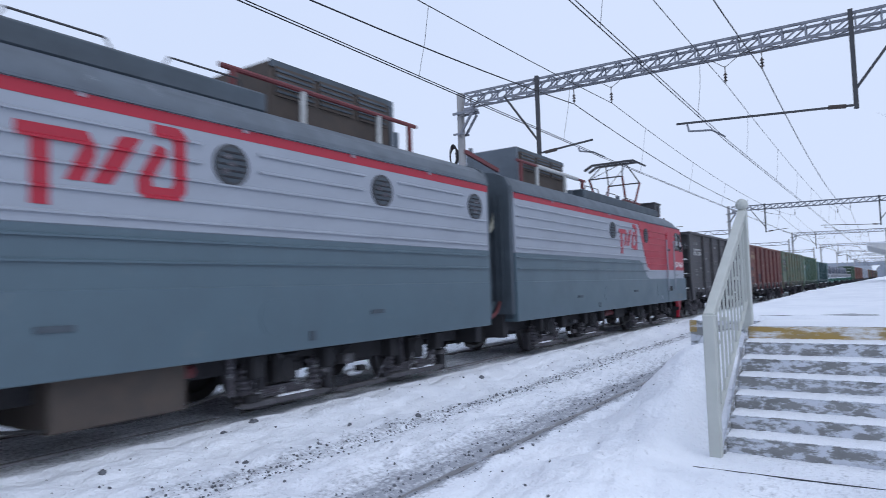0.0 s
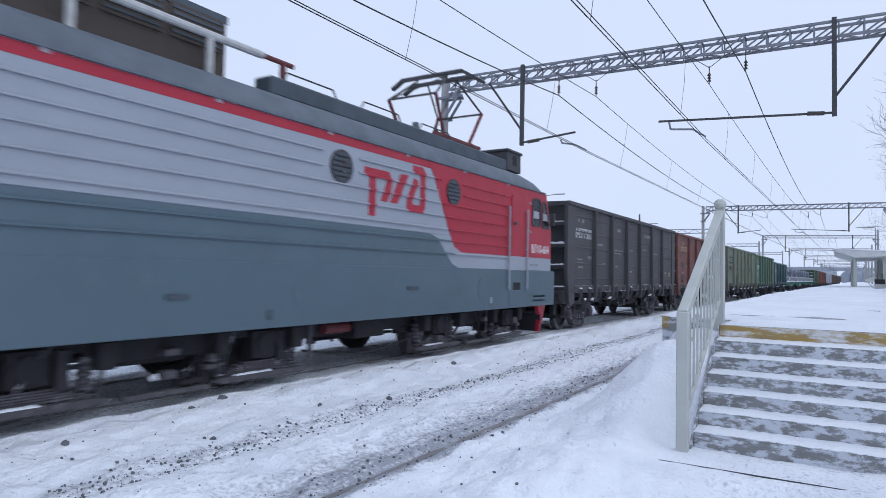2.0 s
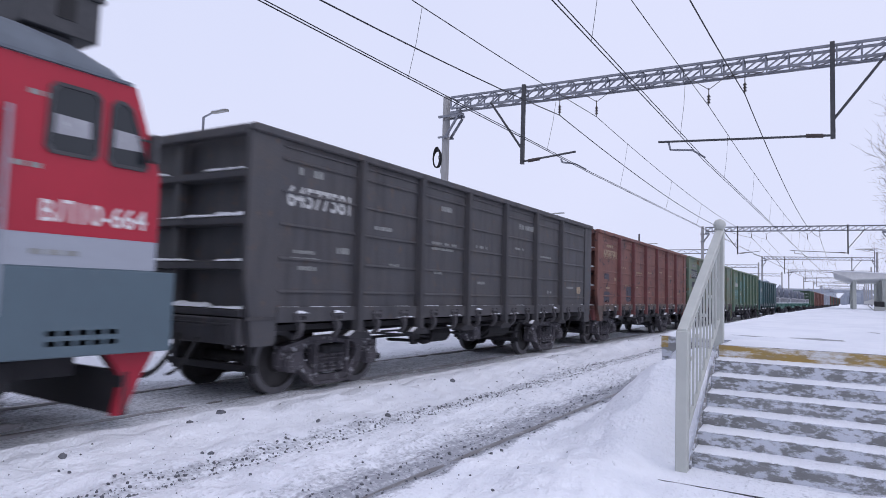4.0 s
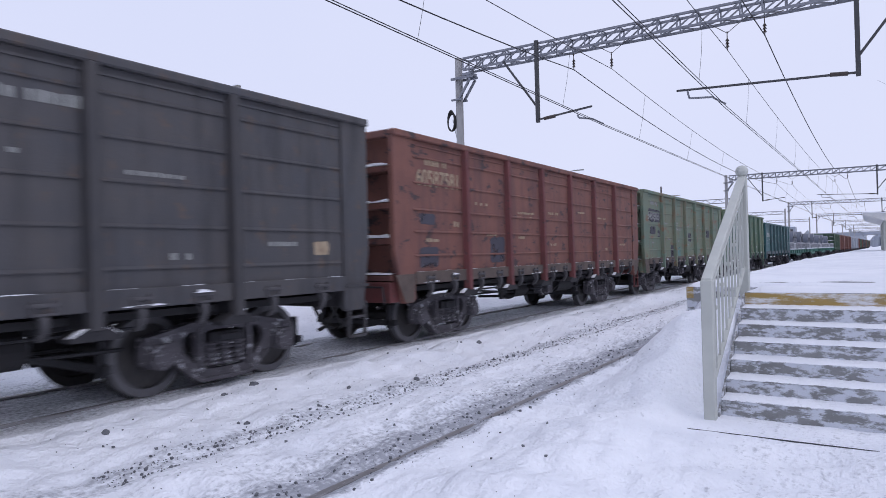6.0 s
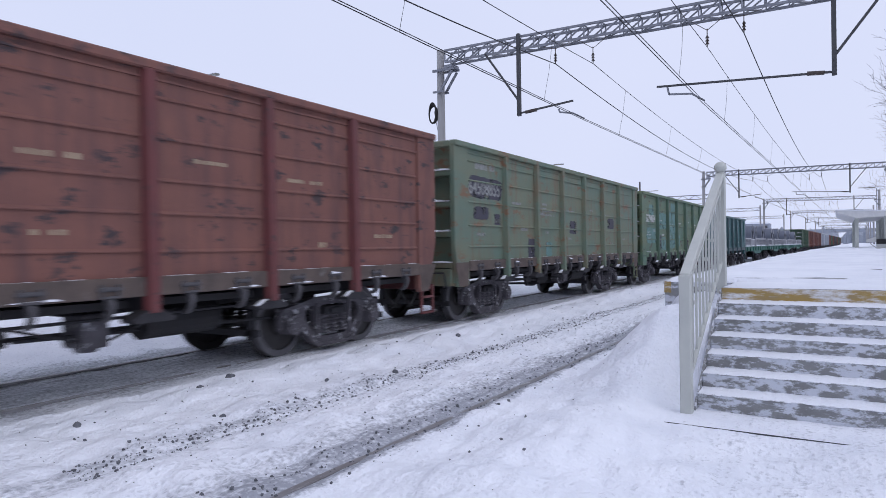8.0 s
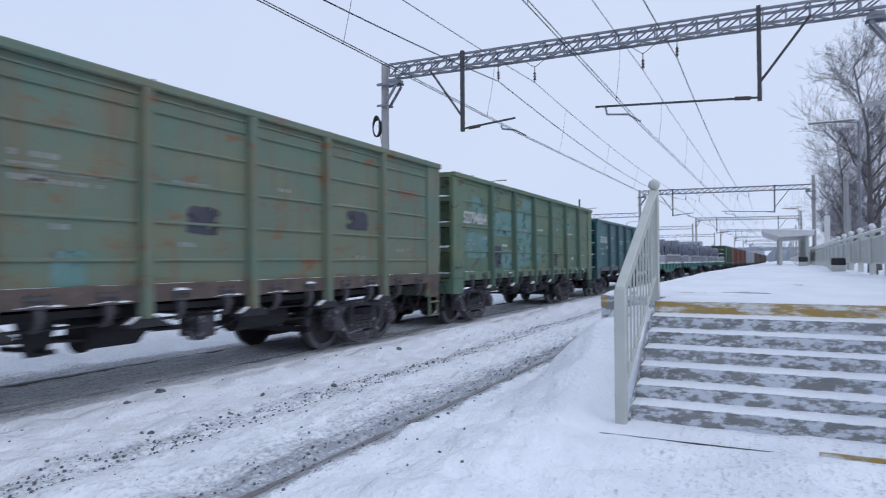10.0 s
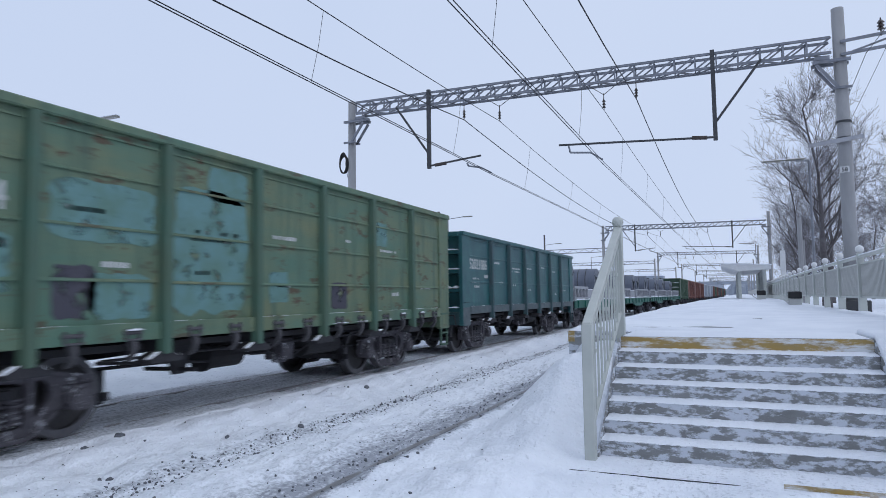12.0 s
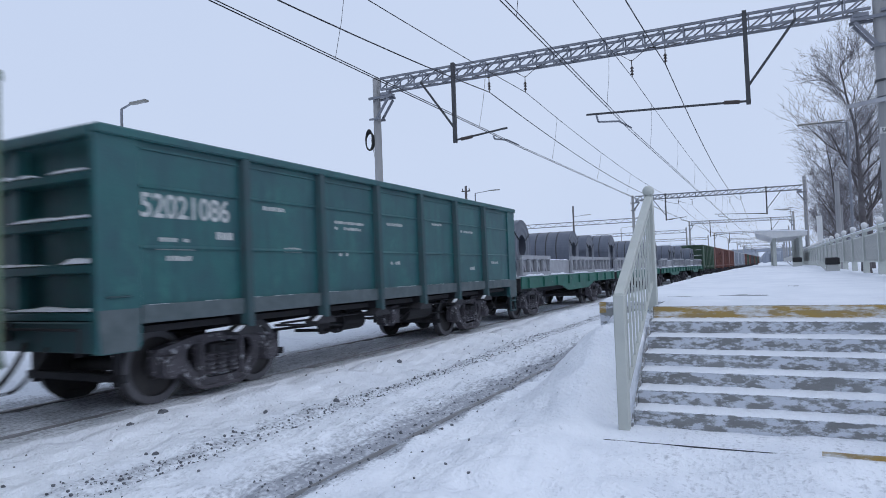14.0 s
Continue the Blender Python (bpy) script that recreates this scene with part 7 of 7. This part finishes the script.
def utility_pole(x, y, height, label, crossarms):
    p = thing("utility_pole", label, "utility pole", pose(x, y, 0.6), "poles by the tracks")
    b = bmesh.new()
    rod(b, (0, 0, -0.4), (0, 0, height), 0.12, 10, 0.09)
    part("pole", b, BARK, p)
    for z in (height - 0.4,) * crossarms:
        b = bmesh.new()
        bar(b, (-0.35, 0, z), (0.35, 0, z), 0.08)
        arm = part("crossarm", b, DARK_STEEL, p)
        for xx in (-0.28, 0.28):
            b = bmesh.new()
            rod(b, (xx, 0, z + 0.03), (xx, 0, z + 0.22), 0.05, 8, 0.03)
            part("insulator", b, CERAMIC, arm)


utility_pole(-20.2, 45, 7.6, "dark wooden pole with a crossarm and insulators", 1)
utility_pole(-19.5, 74, 8.2, "plain dark wooden pole beside the far track", 0)
for x, y, h in ((4.4, 47, 4.4), (3.6, 40, 5.2)):
    p = thing("timber_post", "plain weathered post behind the fence", "post", pose(x, y, 0.6))
    b = bmesh.new()
    rod(b, (0, 0, -0.3), (0, 0, h), 0.14, 10, 0.12)
    part("shaft", b, MAST_CONCRETE, p)
p = thing("sign_board", "tall white board on posts behind the fence", "sign", pose(3.6, 52, 0.6))
b = bmesh.new()
box(b, -0.17, 0.17, -0.05, 0.05, 1.4, 4.1)
part("panel", b, SIGN_WHITE, p, bevel=0.01)
for x in (-0.13, 0.13):
    b = bmesh.new()
    box(b, x - 0.03, x + 0.04, 0.05, 0.11, -0.3, 4.2)
    part("post", b, GALV, p)
b = bmesh.new()
box(b, 2.93, 3.6, 21.9, 22.7, 0.3, 1.42)
tagged(part("mast_footing", b, DARK_STEEL, bevel=0.02), "dark concrete footing at the mast's base", "footing")


# far distance: gantries of the yard; footbridge, woods and low buildings with haze painted in
for yy, xa, xb in ((104, -44, -17), (150, -46, -17), (200, -46, -17)):
    g = thing("yard_gantry", "far lattice gantry over the yard tracks", "catenary gantry", pose(float(bend(yy)), yy, 0), "yard gantries")
    for x in (xa, xb):
        b = bmesh.new()
        rod(b, (x, 0, -0.3), (x, 0, 9.6), 0.16, 8)
        part("mast", b, MAST_CONCRETE, g)
    for z in (8.5, 9.1):
        b = bmesh.new()
        bar(b, (xa, 0, z), (xb, 0, z), 0.12)
        part("chord", b, GALV, g)
    b = bmesh.new()
    n = 30
    for i in range(n):
        x0, x1 = xa + (xb - xa) * i / n, xa + (xb - xa) * (i + 1) / n
        bar(b, (x0, 0, 8.5 if i % 2 else 9.1), (x1, 0, 9.1 if i % 2 else 8.5), 0.07)
    part("lattice", b, GALV, g)

fb = thing("footbridge", "distant footbridge crossing the tracks, paled by painted-in haze", "bridge", pose(0, 420, 0))
b = bmesh.new()
box(b, -60, 30, -1.5, 1.5, 7.0, 9.0)
part("deck", b, FAR_HAZE_GREY, fb)
for x in (-40, -22, -14, 3.5, 20):
    b = bmesh.new()
    box(b, x - 0.5, x + 0.5, -1, 1, -0.3, 7.0)
    part("pier", b, FAR_HAZE_GREY, fb)


def far_woods():
    g = np.random.RandomState(2)
    me = bpy.data.meshes.new("far_woods")
    co, faces = [], []
    for k in range(900):
        x, y = g.uniform(-900, 500), g.uniform(520, 900)
        h, w = g.uniform(7, 15), g.uniform(3, 7)
        base = len(co)
        m = 7
        for i in range(m):
            a = 6.283 * i / m
            q = w * g.uniform(0.6, 1.1)
            co += [(x + q * math.cos(a), y + q * math.sin(a), -0.5), (x + q * 0.9 * math.cos(a), y + q * 0.9 * math.sin(a), h * g.uniform(0.5, 0.75))]
        co.append((x, y, h))
        for i in range(m):
            j = (i + 1) % m
            faces += [(base + 2 * i, base + 2 * j, base + 2 * j + 1), (base + 2 * i, base + 2 * j + 1, base + 2 * i + 1), (base + 2 * i + 1, base + 2 * j + 1, base + 2 * m)]
    me.from_pydata(co, [], faces)
    tagged(part("far_woods", me, FAR_HAZE_GREY), "line of woods on the horizon, haze painted in as pale grey", "woods", kind="stuff")


far_woods()
for x, y, w, h in ((-75, 330, 30, 9), (-120, 300, 40, 12), (60, 380, 40, 12), (-50, 460, 24, 14)):
    hs = thing("far_building", "low building in the distance, its haze painted in as pale grey", "building", pose(x, y, 0))
    b = bmesh.new()
    box(b, -w / 2, w / 2, -6, 6, -0.3, h)
    part("wall", b, FAR_HAZE_GREY, hs)
    b = bmesh.new()
    prism(b, [(-w / 2 - 0.4, h), (w / 2 + 0.4, h), (w / 2 - 1, h + 1.2), (-w / 2 + 1, h + 1.2)], -6.4, 6.4, "y")
    part("roof", b, SNOW, hs)
    for i in range(int(w / 4)):
        for z in np.arange(1.5, h - 1.5, 3.2):
            b = bmesh.new()
            box(b, -w / 2 + 1.2 + i * 4, -w / 2 + 2.8 + i * 4, -6.06, -5.98, z, z + 1.6)
            part("window", b, DARK_STEEL, hs)


# ---- movement ----
def motions():
    times = [0.5 * k for k in range(29)]
    for ob, u in RUNNING:
        turn = ob.matrix_basis.to_3x3().to_4x4()
        ahead = 13.2 if turn[1][1] > 0 else -13.2
        rows = []
        for t in times:
            y = u - SPEED * t
            a, b = float(bend(y)), float(bend(y + ahead))
            rows.append((t, Matrix.Translation((TRACK + a, y, RAIL)) @ Matrix.Rotation(-math.atan((b - a) / ahead), 4, "Z") @ turn))
        walk(ob, rows)
    for ob, place, r in TURNING:
        top = ob
        while top.parent is not None:
            top = top.parent
        back = -1 if top.matrix_basis.to_3x3()[1][1] < 0 else 1
        rows = []
        for k in range(141):
            t = k / 10
            rows.append((t, Matrix.Translation(place) @ Matrix.Rotation(back * SPEED * t / r, 4, "X")))
        walk(ob, rows)


motions()
